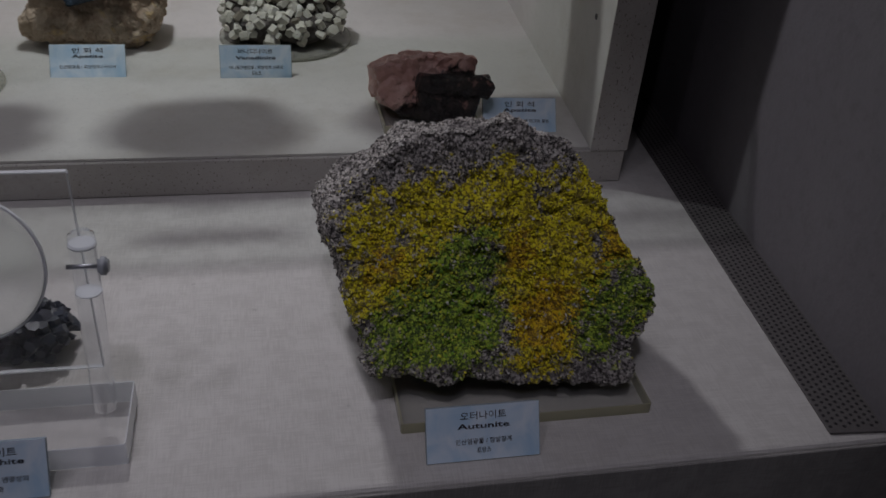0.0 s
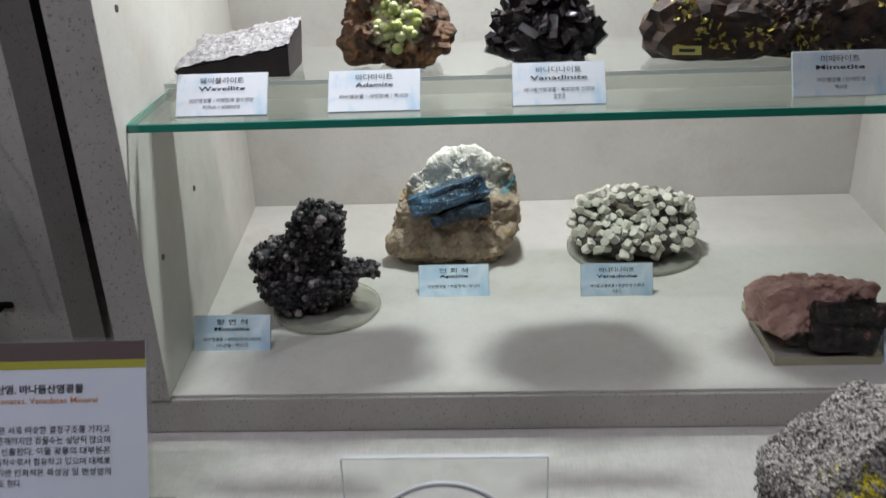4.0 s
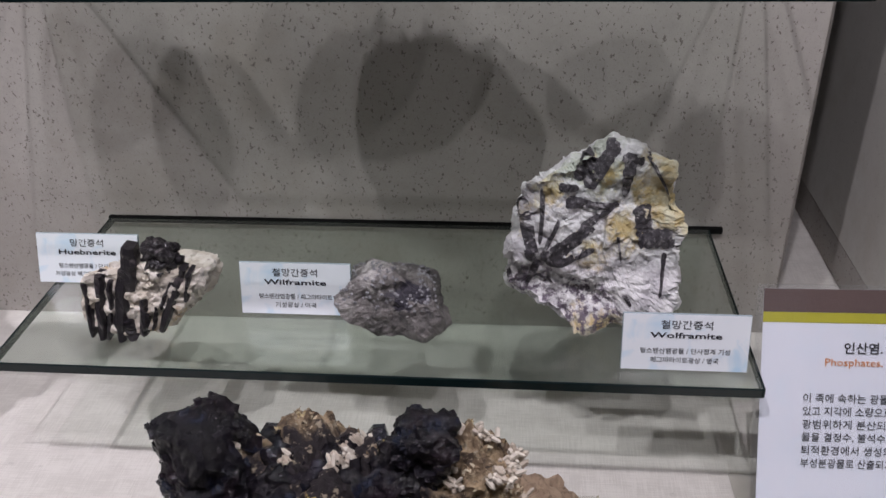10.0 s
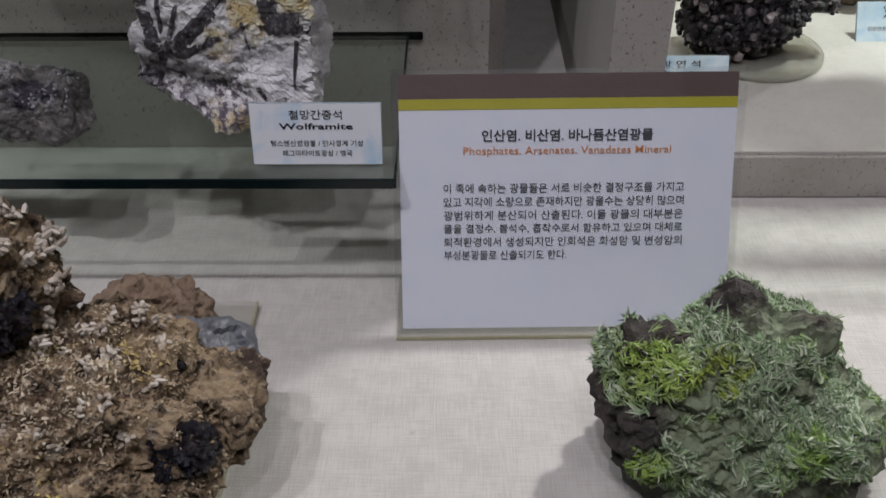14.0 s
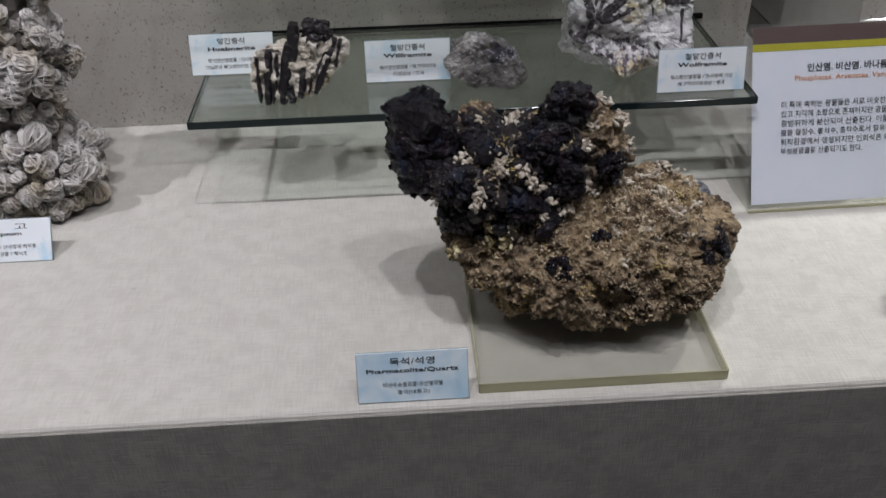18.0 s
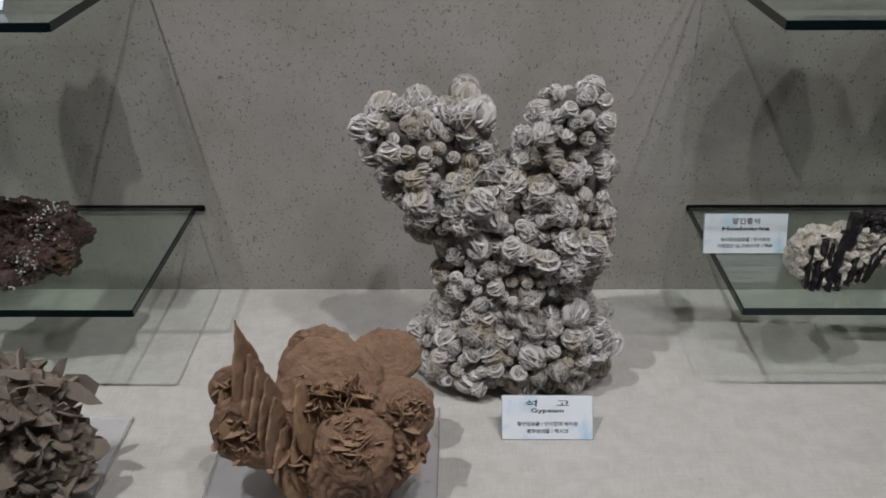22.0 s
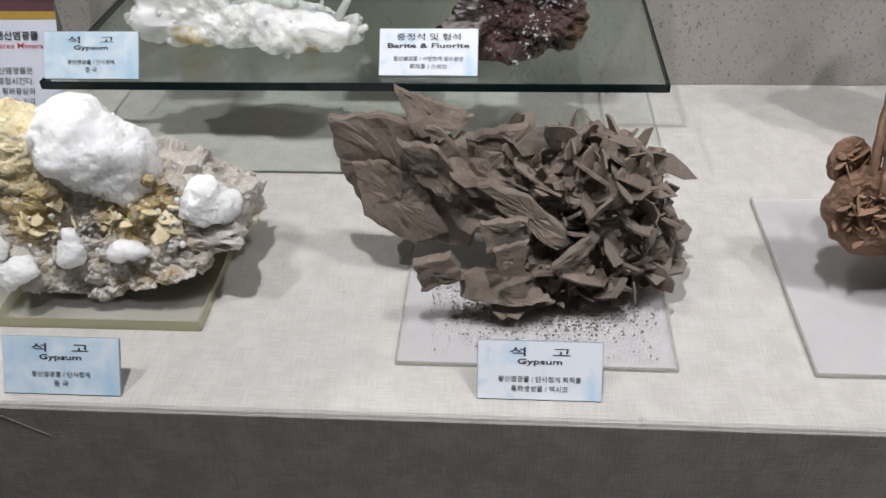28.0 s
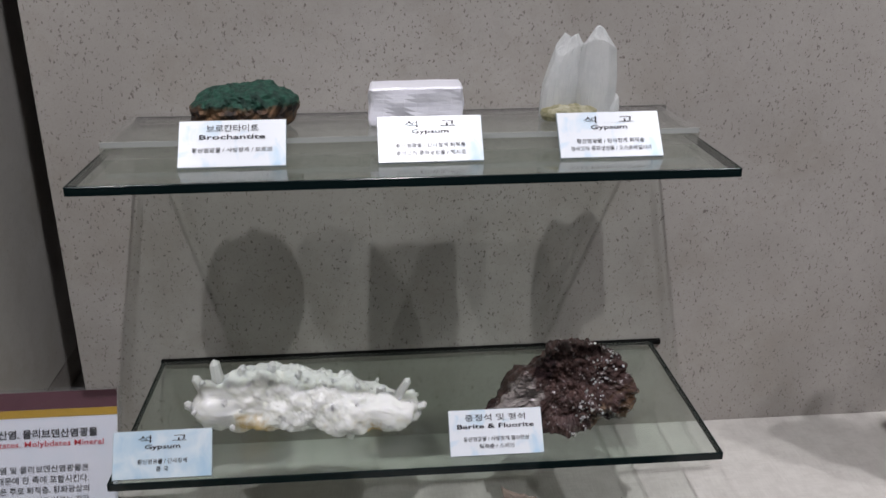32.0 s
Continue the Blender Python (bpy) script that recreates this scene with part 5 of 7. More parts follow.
part("black_crown", mesh("black_crown", q, g), BARBLACK, ob, "blocky black crystal on top")

k = Nodes("grey_wolframite")
colour = k.mix(k.ramp(k.noise(60, 5, 0.7), 0.42, 0.60), (0.085, 0.080, 0.078), (0.20, 0.185, 0.18))
colour = k.mix(k.mul(k.near((-0.012, -0.004, 0.066), 0.029, 0.010, 0.02, 60), k.ramp(k.noise(140, 5, 0.7), 0.36, 0.46)), colour, k.mix(k.ramp(k.noise(110, 4), 0.4, 0.6), (0.34, 0.325, 0.32), (0.52, 0.50, 0.49)))
colour = k.mix(k.near((0.024, -0.028, 0.046), 0.019, 0.006, 0.02, 60), colour, (0.035, 0.032, 0.045))
colour = k.mix(k.mul(k.near((-0.03, -0.03, 0.028), 0.018, 0.01, 0.02, 60), 0.8), colour, (0.42, 0.40, 0.39))
GREYM = k.finish(colour, 0.42, [(k.noise(120, 5, 0.7), 0.9, 0.004), (k.noise(340, 4, 0.7), 0.7, 0.002)])
ob = specimen("wolframite_lump", "small rough grey wolframite lump on the shelf", (-0.447, 0.412, SHELF))
face = cut_planes(((-0.042, 0.032), (-0.030, 0.052), (-0.010, 0.058), (0.014, 0.056), (0.036, 0.042), (0.054, 0.010), (0.020, 0.001), (-0.010, 0.003), (-0.028, 0.012)), -0.034, 0.22, -0.3)
p, f = stone([blob(0.004, 0, 0.034, 0.055, 0.036, 0.042, 0, 8, 0, 3.0)], (0.004, 0, 0.034), 6, 0.012, 0.0028, 30, 33, 0.0015, 80, True, face)
part("stone", mesh("stone", p, f), GREYM, ob)
part("pale_crust", mesh("pale_crust", *crystals_on(p, f, 260, rng, prism(4, 0.2, 0.8), (0.0008, 0.0022), (0.0010, 0.0026), lambda q, n: (n[:, 2] > 0.15) & (q[:, 2] > 0.030) & (rough(q, 60, 2, 6) > -0.1), 0.6)), layered("pale_grey_crust", (0.19, 0.19, 0.205), [("island", 0.3, 0.8, (0.28, 0.28, 0.30))], 0.45), ob, "pale grey crystalline top", None, "stuff")

k = Nodes("quartz_with_wolframite")
colour = k.mix(k.ramp(k.noise(30, 5, 0.65), 0.42, 0.60), (0.80, 0.79, 0.80), (0.62, 0.60, 0.63))
colour = k.mix(k.ramp(k.noise(170, 4, 0.6), 0.60, 0.68, 0, 0.5), colour, (0.34, 0.31, 0.34))
at = lambda x, z, r, soft=0.014: k.near((x, -0.040 + 0.15 * z, z), r * 1.35, soft, 0.02, 70)
colour = k.mix(k.mul(k.mul(at(-0.012, 0.175, 0.030), at(0.012, 0.150, 0.020), "MAXIMUM"), 0.8), colour, (0.46, 0.50, 0.42))
stain = at(0.072, 0.130, 0.030)
for x, z, r in ((0.034, 0.104, 0.017), (0.012, 0.006, 0.022), (-0.066, 0.112, 0.015), (0.016, 0.146, 0.013), (-0.026, 0.134, 0.013), (0.062, 0.160, 0.016), (0.005, 0.086, 0.012)):
    stain = k.mul(stain, at(x, z, r), "MAXIMUM")
colour = k.mix(k.mul(stain, 0.8), colour, k.mix(k.ramp(k.noise(90, 4), 0.42, 0.6), (0.56, 0.40, 0.12), (0.66, 0.60, 0.40)))
dirt = k.mul(at(-0.048, 0.046, 0.022), at(0.0, 0.026, 0.030), "MAXIMUM")
colour = k.mix(k.mul(dirt, k.ramp(k.noise(150, 5, 0.7), 0.47, 0.55)), colour, (0.16, 0.13, 0.17))
WOLF = k.finish(colour, 0.38, [(k.noise(70, 5, 0.7), 0.9, 0.006), (k.noise(260, 3), 0.4, 0.002)])
ob = specimen("quartz_wolframite_rock", "large white quartz rock with dark feathery wolframite blades", (-0.279, 0.428, SHELF))
face = cut_planes(((-0.044, 0.178), (-0.030, 0.184), (-0.005, 0.188), (0.022, 0.178), (0.066, 0.158), (0.079, 0.107), (0.078, 0.037), (0.035, 0.013), (0.006, 0.003), (-0.033, 0.024), (-0.060, 0.044), (-0.080, 0.084), (-0.068, 0.130), (-0.050, 0.140)), -0.042, 0.15, -0.5)
p, f = stone([blob(0.0, 0.005, 0.085, 0.09, 0.045, 0.105, -8, 0, 0, 3.6)], (0, 0.0, 0.09), 7, 0.013, 0.004, 26, 35, 0.004, 42, True, face)
part("stone", mesh("stone", p, f), WOLF, ob)
FRONT = p[p[:, 1] < 0.0]
WOLF_DARK = layered("dark_wolframite", (0.050, 0.044, 0.052), [(140, 0.46, 0.60, (0.10, 0.09, 0.105)), (60, 0.58, 0.66, (0.030, 0.026, 0.034)), (90, 0.57, 0.63, (0.34, 0.32, 0.34)), (300, 0.56, 0.64, (0.24, 0.22, 0.24))], 0.32, ((180, 1.0, 0.004),))


def ribbon_on(front, x0, z0, x1, z1, width, taper, seed):
    """A flat dark blade that lies in the front of a stone: a strip that narrows by taper, slightly proud, with ragged sides."""
    r = np.random.default_rng(seed)
    n = 14
    along, side = np.array((x1 - x0, z1 - z0)), np.array((z0 - z1, x1 - x0))
    side = side / np.linalg.norm(side)
    bend = r.normal(0, 0.05)
    rows = []
    for i in range(n):
        s = i / (n - 1)
        c = np.array((x0, z0)) + along * s + side * bend * np.linalg.norm(along) * s * (1 - s)
        half = 0.56 * width * (1 - taper * s) * r.uniform(0.80, 1.15) * (0.45 if i in (0, n - 1) else 1)
        for sign in (-1, 0, 1):
            q = c + side * half * sign
            d = np.hypot(front[:, 0] - q[0], front[:, 2] - q[1])
            near = np.argsort(d)[:4]
            rows.append((q[0], front[near, 1].min() - (0.0012 if sign == 0 else 0.0004) * r.uniform(0.4, 1.6), q[1]))
    v = np.array(rows)
    v = np.concatenate([v, v + (0, 0.004, 0)])
    m = 3 * n
    f = []
    for i in range(n - 1):
        for j in (0, 1):
            a = 3 * i + j
            f += [[a, a + 3, a + 4], [a, a + 4, a + 1], [m + a, m + a + 4, m + a + 3], [m + a, m + a + 1, m + a + 4]]
        for a in (3 * i, 3 * i + 2):
            f += [[a, m + a, m + a + 3], [a, m + a + 3, a + 3]]
    return v, np.array(f)


for i, row in enumerate(((0.021, 0.176, -0.001, 0.137, 0.0092, 0), (0.003, 0.165, -0.008, 0.142, 0.0115, 0.2), (0.033, 0.168, 0.030, 0.129, 0.0125, 0.6), (0.045, 0.166, 0.064, 0.132, 0.003, 0.4), (0.043, 0.160, 0.025, 0.164, 0.006, 0.3), (-0.017, 0.124, 0.026, 0.122, 0.0095, 0.7),
                         (-0.023, 0.137, -0.007, 0.135, 0.006, 0.2), (-0.053, 0.129, -0.042, 0.075, 0.0095, 0), (-0.036, 0.135, -0.037, 0.089, 0.0045, 0.4), (-0.035, 0.073, 0.025, 0.124, 0.0070, 0.3), (-0.033, 0.072, 0.007, 0.104, 0.0075, 0.4), (-0.031, 0.069, 0.008, 0.085, 0.0068, 0.5),
                         (-0.035, 0.076, -0.022, 0.110, 0.0045, 0.3), (-0.038, 0.073, -0.047, 0.046, 0.0078, 0.6), (0.044, 0.122, 0.049, 0.096, 0.0125, 0), (0.043, 0.094, 0.078, 0.094, 0.0150, 0))):
    part("dark_blade", mesh("dark_blade", *ribbon_on(FRONT, *row, 10 * i)), WOLF_DARK, ob, "dark flat blade in the quartz")
for i, row in enumerate(((0.066, 0.081, 0.063, 0.046, 0.0034), (0.026, 0.098, 0.030, 0.075, 0.0024), (-0.063, 0.056, -0.052, 0.046, 0.006), (-0.040, 0.057, -0.025, 0.049, 0.003), (0.034, 0.048, 0.040, 0.038, 0.0043))):
    part("dark_blade", mesh("dark_blade", *ribbon_on(FRONT, *row, 0.5, 300 + i)), WOLF_DARK, ob, "dark flat blade in the quartz")

# right upper shelf
UP = 1.2745
ob = specimen("wulfenite_crust", "violet-grey crust with yellow wulfenite crystals", (-0.435, 0.455, UP))
p, f = stone([blob(0, 0, 0.03, 0.105, 0.045, 0.032, 0, 0, 0, 2.6), blob(-0.04, 0, 0.045, 0.05, 0.04, 0.03)], (0, 0, 0.03), 5, 0.012, 0.006, 36, 41)
part("matrix", mesh("matrix", p, f), layered("violet_grey_matrix", (0.15, 0.115, 0.12), [(50, 0.42, 0.6, (0.27, 0.21, 0.20)), (25, 0.55, 0.7, (0.07, 0.05, 0.055)), (120, 0.58, 0.66, (0.42, 0.36, 0.34))], 0.7, ((120, 1.0, 0.005),)), ob)
rng = np.random.default_rng(21)
part("yellow_crystal_crust", mesh("yellow_crystal_crust", *crystals_on(p, f, 420, rng, BOX, (0.0014, 0.0034), (0.002, 0.005), lambda s, n: (n[:, 2] > -0.2) & (np.abs(s[:, 0] + 0.05) < 0.042) & (rough(s, 70, 2, 6) > -0.15), 0.8)), MIMY, ob, "yellow crystals", None, "stuff")
ob = specimen("scheelite_piece", "small pale piece with an orange scheelite crystal", (-0.225, 0.455, UP))
p, f = stone([blob(0, 0, 0.016, 0.052, 0.026, 0.016), blob(0.02, 0, 0.026, 0.025, 0.02, 0.02)], (0, 0, 0.016), 5, 0.008, 0.004, 45, 43)
part("matrix", mesh("matrix", p, f), layered("pale_matrix", (0.48, 0.42, 0.38), [(60, 0.42, 0.6, (0.6, 0.52, 0.46)), (30, 0.58, 0.7, (0.3, 0.2, 0.12))], 0.6), ob)
part("orange_crystal", mesh("orange_crystal", *joined([(aimed(POINT[0] * (0.009, 0.009, 0.018), (0.1, -0.3, 1)) + (-0.002, -0.008, 0.022), POINT[1])])), layered("orange_crystal", (0.6, 0.25, 0.02), [(60, 0.4, 0.7, (0.7, 0.36, 0.05))], 0.25), ob, "orange crystal")
ob = specimen("dark_ore", "dark grey knobbly ore on the upper shelf", (-0.665, 0.455, UP))
p, f = stone([blob(0, 0, 0.03, 0.06, 0.04, 0.03), blob(-0.02, 0, 0.045, 0.035, 0.03, 0.03)], (0, 0, 0.03), 5, 0.012, 0.005, 40, 45)
part("stone", mesh("stone", p, f), GREYM, ob)

# pharmacolite and quartz
PHAR = layered("brown_earthy_matrix", (0.17, 0.115, 0.07), [(30, 0.42, 0.54, (0.42, 0.31, 0.19)), (70, 0.52, 0.62, (0.06, 0.038, 0.024)), (13, 0.56, 0.64, (0.07, 0.043, 0.030)), (160, 0.58, 0.66, (0.48, 0.38, 0.25)), ("near", (-0.055, -0.01, 0.165), 0.082, 0.02, (0.022, 0.016, 0.019)), (120, 0.57, 0.63, (0.42, 0.35, 0.26))], 0.8, ((110, 1.0, 0.006), (320, 0.8, 0.003)))
PHAR_SAND = layered("sandy_needles", (0.30, 0.22, 0.14), [("island", 0.3, 0.7, (0.52, 0.43, 0.30)), ("near", (0.075, -0.02, 0.135), 0.060, 0.03, (0.60, 0.51, 0.39)), (34, 0.5, 0.6, (0.10, 0.066, 0.042)), ("island", 0.78, 0.95, (0.50, 0.43, 0.31)), (22, 0.56, 0.64, (0.46, 0.36, 0.13))], 0.75)
PURPLE = layered("smoky_quartz", (0.005, 0.0045, 0.007), [("island", 0.5, 1.0, (0.010, 0.008, 0.013)), (40, 0.5, 0.66, (0.014, 0.009, 0.013)), (26, 0.56, 0.64, (0.012, 0.016, 0.030))], 0.16, ((150, 0.8, 0.003), (60, 0.5, 0.004)))
rng = np.random.default_rng(22)
ob = specimen("quartz_rock", "large brown earthy rock crowned with smoky quartz", (-0.385, 0.140, 0.812))
p, f = stone([blob(0.025, 0.0, 0.060, 0.112, 0.085, 0.056, 0, 3, 0, 2.6), blob(0.092, 0.0, 0.072, 0.056, 0.060, 0.042, 0, 10, 0, 2.4), blob(-0.065, 0.015, 0.105, 0.062, 0.060, 0.075, 0, -14, 0, 2.6),
              blob(-0.090, 0.03, 0.150, 0.058, 0.050, 0.042, 0, 0, 0, 2.4), blob(-0.015, 0.03, 0.145, 0.050, 0.045, 0.040), blob(0.065, 0.01, 0.094, 0.055, 0.055, 0.034), blob(0.024, 0.034, 0.162, 0.028, 0.028, 0.040, 0, -8, 0, 2.6)], (0.0, 0.01, 0.09), 7, 0.022, 0.010, 34, 51, 0.002, 90)
part("matrix", mesh("matrix", p, f), PHAR, ob)
crown = lambda q: (q[:, 2] > 0.118 + 0.25 * np.maximum(q[:, 0], -0.06)) & (q[:, 0] < 0.045)
keep = lambda q, n: (n[:, 2] > -0.6) & ~(crown(q) & (rough(q, 40, 3, 4) < 0.10)) & (rough(q, 34, 3, 4) > -0.12)
part("sandy_crust", mesh("sandy_crust", *crystals_on(p, f, 11000, rng, prism(3, 0.4, 0.7), (0.0006, 0.0013), (0.0018, 0.0050), keep, 0.55)), PHAR_SAND, ob, "sandy needle crust", None, "stuff")
horns = [([blob(-0.138, 0.028, 0.182, 0.029, 0.030, 0.043, 0, -10, 0, 2.8), blob(-0.128, 0.022, 0.150, 0.034, 0.034, 0.030), blob(-0.100, 0.028, 0.168, 0.034, 0.030, 0.024)], (-0.128, 0.025, 0.165), 53),
         ([blob(-0.010, 0.024, 0.192, 0.020, 0.024, 0.040, 0, 30, 0, 3.0)], (-0.010, 0.024, 0.192), 54), ([blob(-0.074, 0.012, 0.172, 0.034, 0.028, 0.022, 0, 10, 0, 2.6)], (-0.074, 0.012, 0.172), 55),
         ([blob(-0.108, -0.026, 0.146, 0.021, 0.020, 0.036, 0, 0, 0, 2.8)], (-0.108, -0.026, 0.146), 56), ([blob(-0.040, 0.0, 0.168, 0.024, 0.022, 0.024, 0, 0, 0, 2.8)], (-0.040, 0.0, 0.168), 57),
         ([blob(0.030, -0.004, 0.152, 0.015, 0.016, 0.017, 0, 0, 0, 2.8)], (0.030, -0.004, 0.152), 60), ([blob(-0.008, -0.022, 0.152, 0.016, 0.016, 0.019, 0, 10, 0, 2.8)], (-0.008, -0.022, 0.152), 61),
         ([blob(-0.054, -0.040, 0.138, 0.020, 0.016, 0.015, 0, 0, 0, 2.8)], (-0.054, -0.040, 0.138), 62), ([blob(0.130, -0.036, 0.084, 0.018, 0.018, 0.017, 0, 0, 0, 2.8)], (0.130, -0.036, 0.084), 63)]
for shape, mid, seed in horns:
    q, g = stone(shape, mid, 5, 0.013, 0.006, 44, seed, 0.002, 80, False)
    horn = part("smoky_quartz", mesh("smoky_quartz", q, g), PURPLE, ob, "dark smoky quartz knob")
    part("facet_crust", mesh("facet_crust", *crystals_on(q, g, 150, rng, prism(4, 0.3, 0.9), (0.0012, 0.0040), (0.002, 0.006), lambda q, n: n[:, 2] > -0.6, 0.5, 0.5)), PURPLE, horn, "dark quartz crystals", None, "stuff")
spots, normals = surface_spots(p, f, 80, rng, lambda q, n: (n[:, 1] < 0.5) & crown(q) & (q[:, 0] < 0.015))
pieces = []
for q, n in zip(spots, normals):
    v, fc = prism(6, 0.3, 0.9, 0.15, rng)
    r = rng.uniform(0.004, 0.009)
    pieces.append((aimed(v * (r, r, r * 1.8) - (0, 0, r), n + rng.normal(0, 0.6, 3), rng.uniform(0, 6)) + q, fc))
part("quartz_crust", mesh("quartz_crust", *joined(pieces)), PURPLE, ob, "dark quartz crystals between the knobs", None, "stuff")
dark_spots = []
for x, y, z, r in ((0.045, -0.072, 0.082, 0.012), (-0.020, -0.070, 0.085, 0.016), (0.02, -0.05, 0.105, 0.010), (0.115, 0.005, 0.100, 0.016)):
    for _ in range(22):
        d = rng.normal(0, 1, 3)
        d /= np.linalg.norm(d)
        v, fc = prism(5, 0.25, 0.85, 0.2, rng)
        dark_spots.append((aimed(v * (r * 0.30, r * 0.30, r * 0.55), d) + np.array((x, y, z)) + d * r * 0.55 * (1, 0.6, 0.8), fc))
part("quartz_nest", mesh("quartz_nest", *joined(dark_spots)), PURPLE, ob, "dark quartz nests", None, "stuff")


def sprigs(count, keep, label, material, rods=11, size=(0.0012, 0.0024), length=(0.004, 0.009)):
    """Small coral-like sprigs: short blunt rods that spread from one foot."""
    pieces = []
    twig = prism(5, 0.25, 0.9)
    for q, n in zip(*surface_spots(p, f, count, rng, keep)):
        for _ in range(rods):
            d = n + rng.normal(0, 0.75, 3)
            r = rng.uniform(*size)
            pieces.append((aimed(twig[0] * (r, r, rng.uniform(*length)), d) + q + n * 0.001 + rng.normal(0, 0.0022, 3), twig[1]))
    part("rod_crust", mesh("rod_crust", *joined(pieces)), material, ob, label, None, "stuff")


PALE_ROD = layered("pale_rod", (0.40, 0.34, 0.28), [("island", 0.3, 0.8, (0.58, 0.53, 0.46))], 0.5)
YELLOW_ROD = layered("straw_rod", (0.46, 0.38, 0.20), [("island", 0.3, 0.8, (0.56, 0.50, 0.32))], 0.6)
sprigs(84, lambda q, n: (n[:, 1] < 0.4) & crown(q) & (q[:, 0] < 0.02) & (rough(q, 30, 2, 31) > -0.1), "pale sprigs between the quartz knobs", PALE_ROD)
sprigs(70, lambda q, n: (n[:, 1] < 0.5) & (q[:, 0] > 0.008) & (q[:, 0] < 0.06) & (q[:, 2] > 0.125), "pale sprigs on the upright ridge", PALE_ROD)
sprigs(60, lambda q, n: (n[:, 1] < 0.5) & (n[:, 2] > 0.1) & (q[:, 0] > 0.03) & (q[:, 0] < 0.12) & (q[:, 2] > 0.09) & (q[:, 2] < 0.135), "pale sprigs along the shoulder", PALE_ROD, 9, (0.0009, 0.0018), (0.003, 0.006))
sprigs(26, lambda q, n: (n[:, 1] < 0.0) & (q[:, 0] < -0.055) & (q[:, 2] > 0.09) & (q[:, 2] < 0.15), "straw-yellow sprigs", YELLOW_ROD)

SLATE = layered("slate_blue_chip", (0.10, 0.105, 0.12), [(30, 0.42, 0.62, (0.15, 0.155, 0.175)), (120, 0.56, 0.66, (0.07, 0.07, 0.08))], 0.4, ((60, 0.3, 0.004),))
q, g = stone([blob(0.116, 0.048, 0.074, 0.042, 0.020, 0.030, 14, 24, 12, 3.4)], (0.116, 0.048, 0.074), 5, 0.006, 0.002, 40, 58, 0.003, 50, False)
part("slate_chip", mesh("slate_chip", q, g), SLATE, ob, "smooth slate-blue chip at the back")
q, g = stone([blob(0.144, 0.016, 0.060, 0.026, 0.034, 0.036, 0, 14, 0, 3.4)], (0.144, 0.016, 0.060), 5, 0.008, 0.004, 50, 59, 0.004, 80, False)
part("brown_corner", mesh("brown_corner", q, g), PHAR, ob, "bare brown corner")

BROWN_SLAB = layered("brown_sandstone", (0.27, 0.19, 0.13), [(50, 0.42, 0.62, (0.35, 0.26, 0.18)), (20, 0.55, 0.7, (0.16, 0.11, 0.075)), (130, 0.58, 0.66, (0.12, 0.08, 0.055))], 0.9, ((140, 1.0, 0.004),))
ob = specimen("brown_slab", "flat brown earthy slab behind the big quartz rock", (-0.322, 0.262, 0.808), 0, (0.90, 1, 0.80))
p, f = stone([blob(0, 0, 0.042, 0.052, 0.026, 0.044, -20, 0, 0, 3.4)], (0, 0, 0.042), 5, 0.007, 0.004, 40, 55, 0.006, 70)
part("stone", mesh("stone", p, f), BROWN_SLAB, ob)
part("loose_chip", rough_crystal(0.012, 0.006, 0.007, 31), BROWN_SLAB, ob, "small brown chip", pose(0.040, -0.030, 0.009, 0, 0, 20))

# gypsum rosette column
ROSE = layered("pale_gypsum_petals", (0.50, 0.475, 0.46), [("island", 0.2, 0.7, (0.66, 0.635, 0.625)), (20, 0.50, 0.64, (0.46, 0.405, 0.33)), (9, 0.56, 0.68, (0.42, 0.365, 0.285))], 0.7, ((240, 0.3, 0.001),))
# hearts and core are coloured dark to paint the shade between the petals
ROSE_HEART_SHADE = layered("rosette_heart_shade", (0.27, 0.245, 0.235), [(40, 0.42, 0.6, (0.36, 0.33, 0.31)), (20, 0.52, 0.66, (0.24, 0.19, 0.13))], 0.85)
ROSE_GAP_SHADE = layered("rosette_gap_shade", (0.10, 0.088, 0.08), [(40, 0.42, 0.6, (0.16, 0.145, 0.13))], 0.85)
rng = np.random.default_rng(23)
ob = specimen("gypsum_rosette_column", "tall forked cluster of pale gypsum rosettes", (-1.056, 0.405, DECK), 0, (0.97, 0.97, 0.97))
shape = [blob(0.02, -0.01, 0.050, 0.100, 0.060, 0.045), blob(0.088, -0.01, 0.055, 0.038, 0.050, 0.050), blob(0.025, 0.0, 0.14, 0.080, 0.05, 0.055), blob(0.0, 0.005, 0.22, 0.100, 0.048, 0.055),
         blob(-0.078, 0.01, 0.285, 0.052, 0.042, 0.052), blob(-0.118, 0.012, 0.322, 0.024, 0.028, 0.024), blob(-0.045, 0.01, 0.322, 0.030, 0.030, 0.026), blob(0.080, 0.005, 0.30, 0.038, 0.038, 0.064), blob(0.082, 0.0, 0.21, 0.038, 0.042, 0.06)]
p, f = stone(shape, (0.0, 0.0, 0.18), 6, 0.014, 0.004, 26, 57)
part("core", mesh("core", p, f), ROSE_GAP_SHADE, ob, "core painted dark as the shade between the rosettes")
petal = lens_plate(9, 0.45)
pieces, hearts = [], []
spots, normals = surface_spots(p, f, 640, rng, lambda s, n: (n[:, 1] < 0.75) & (s[:, 2] > 0.012), 0.0102)
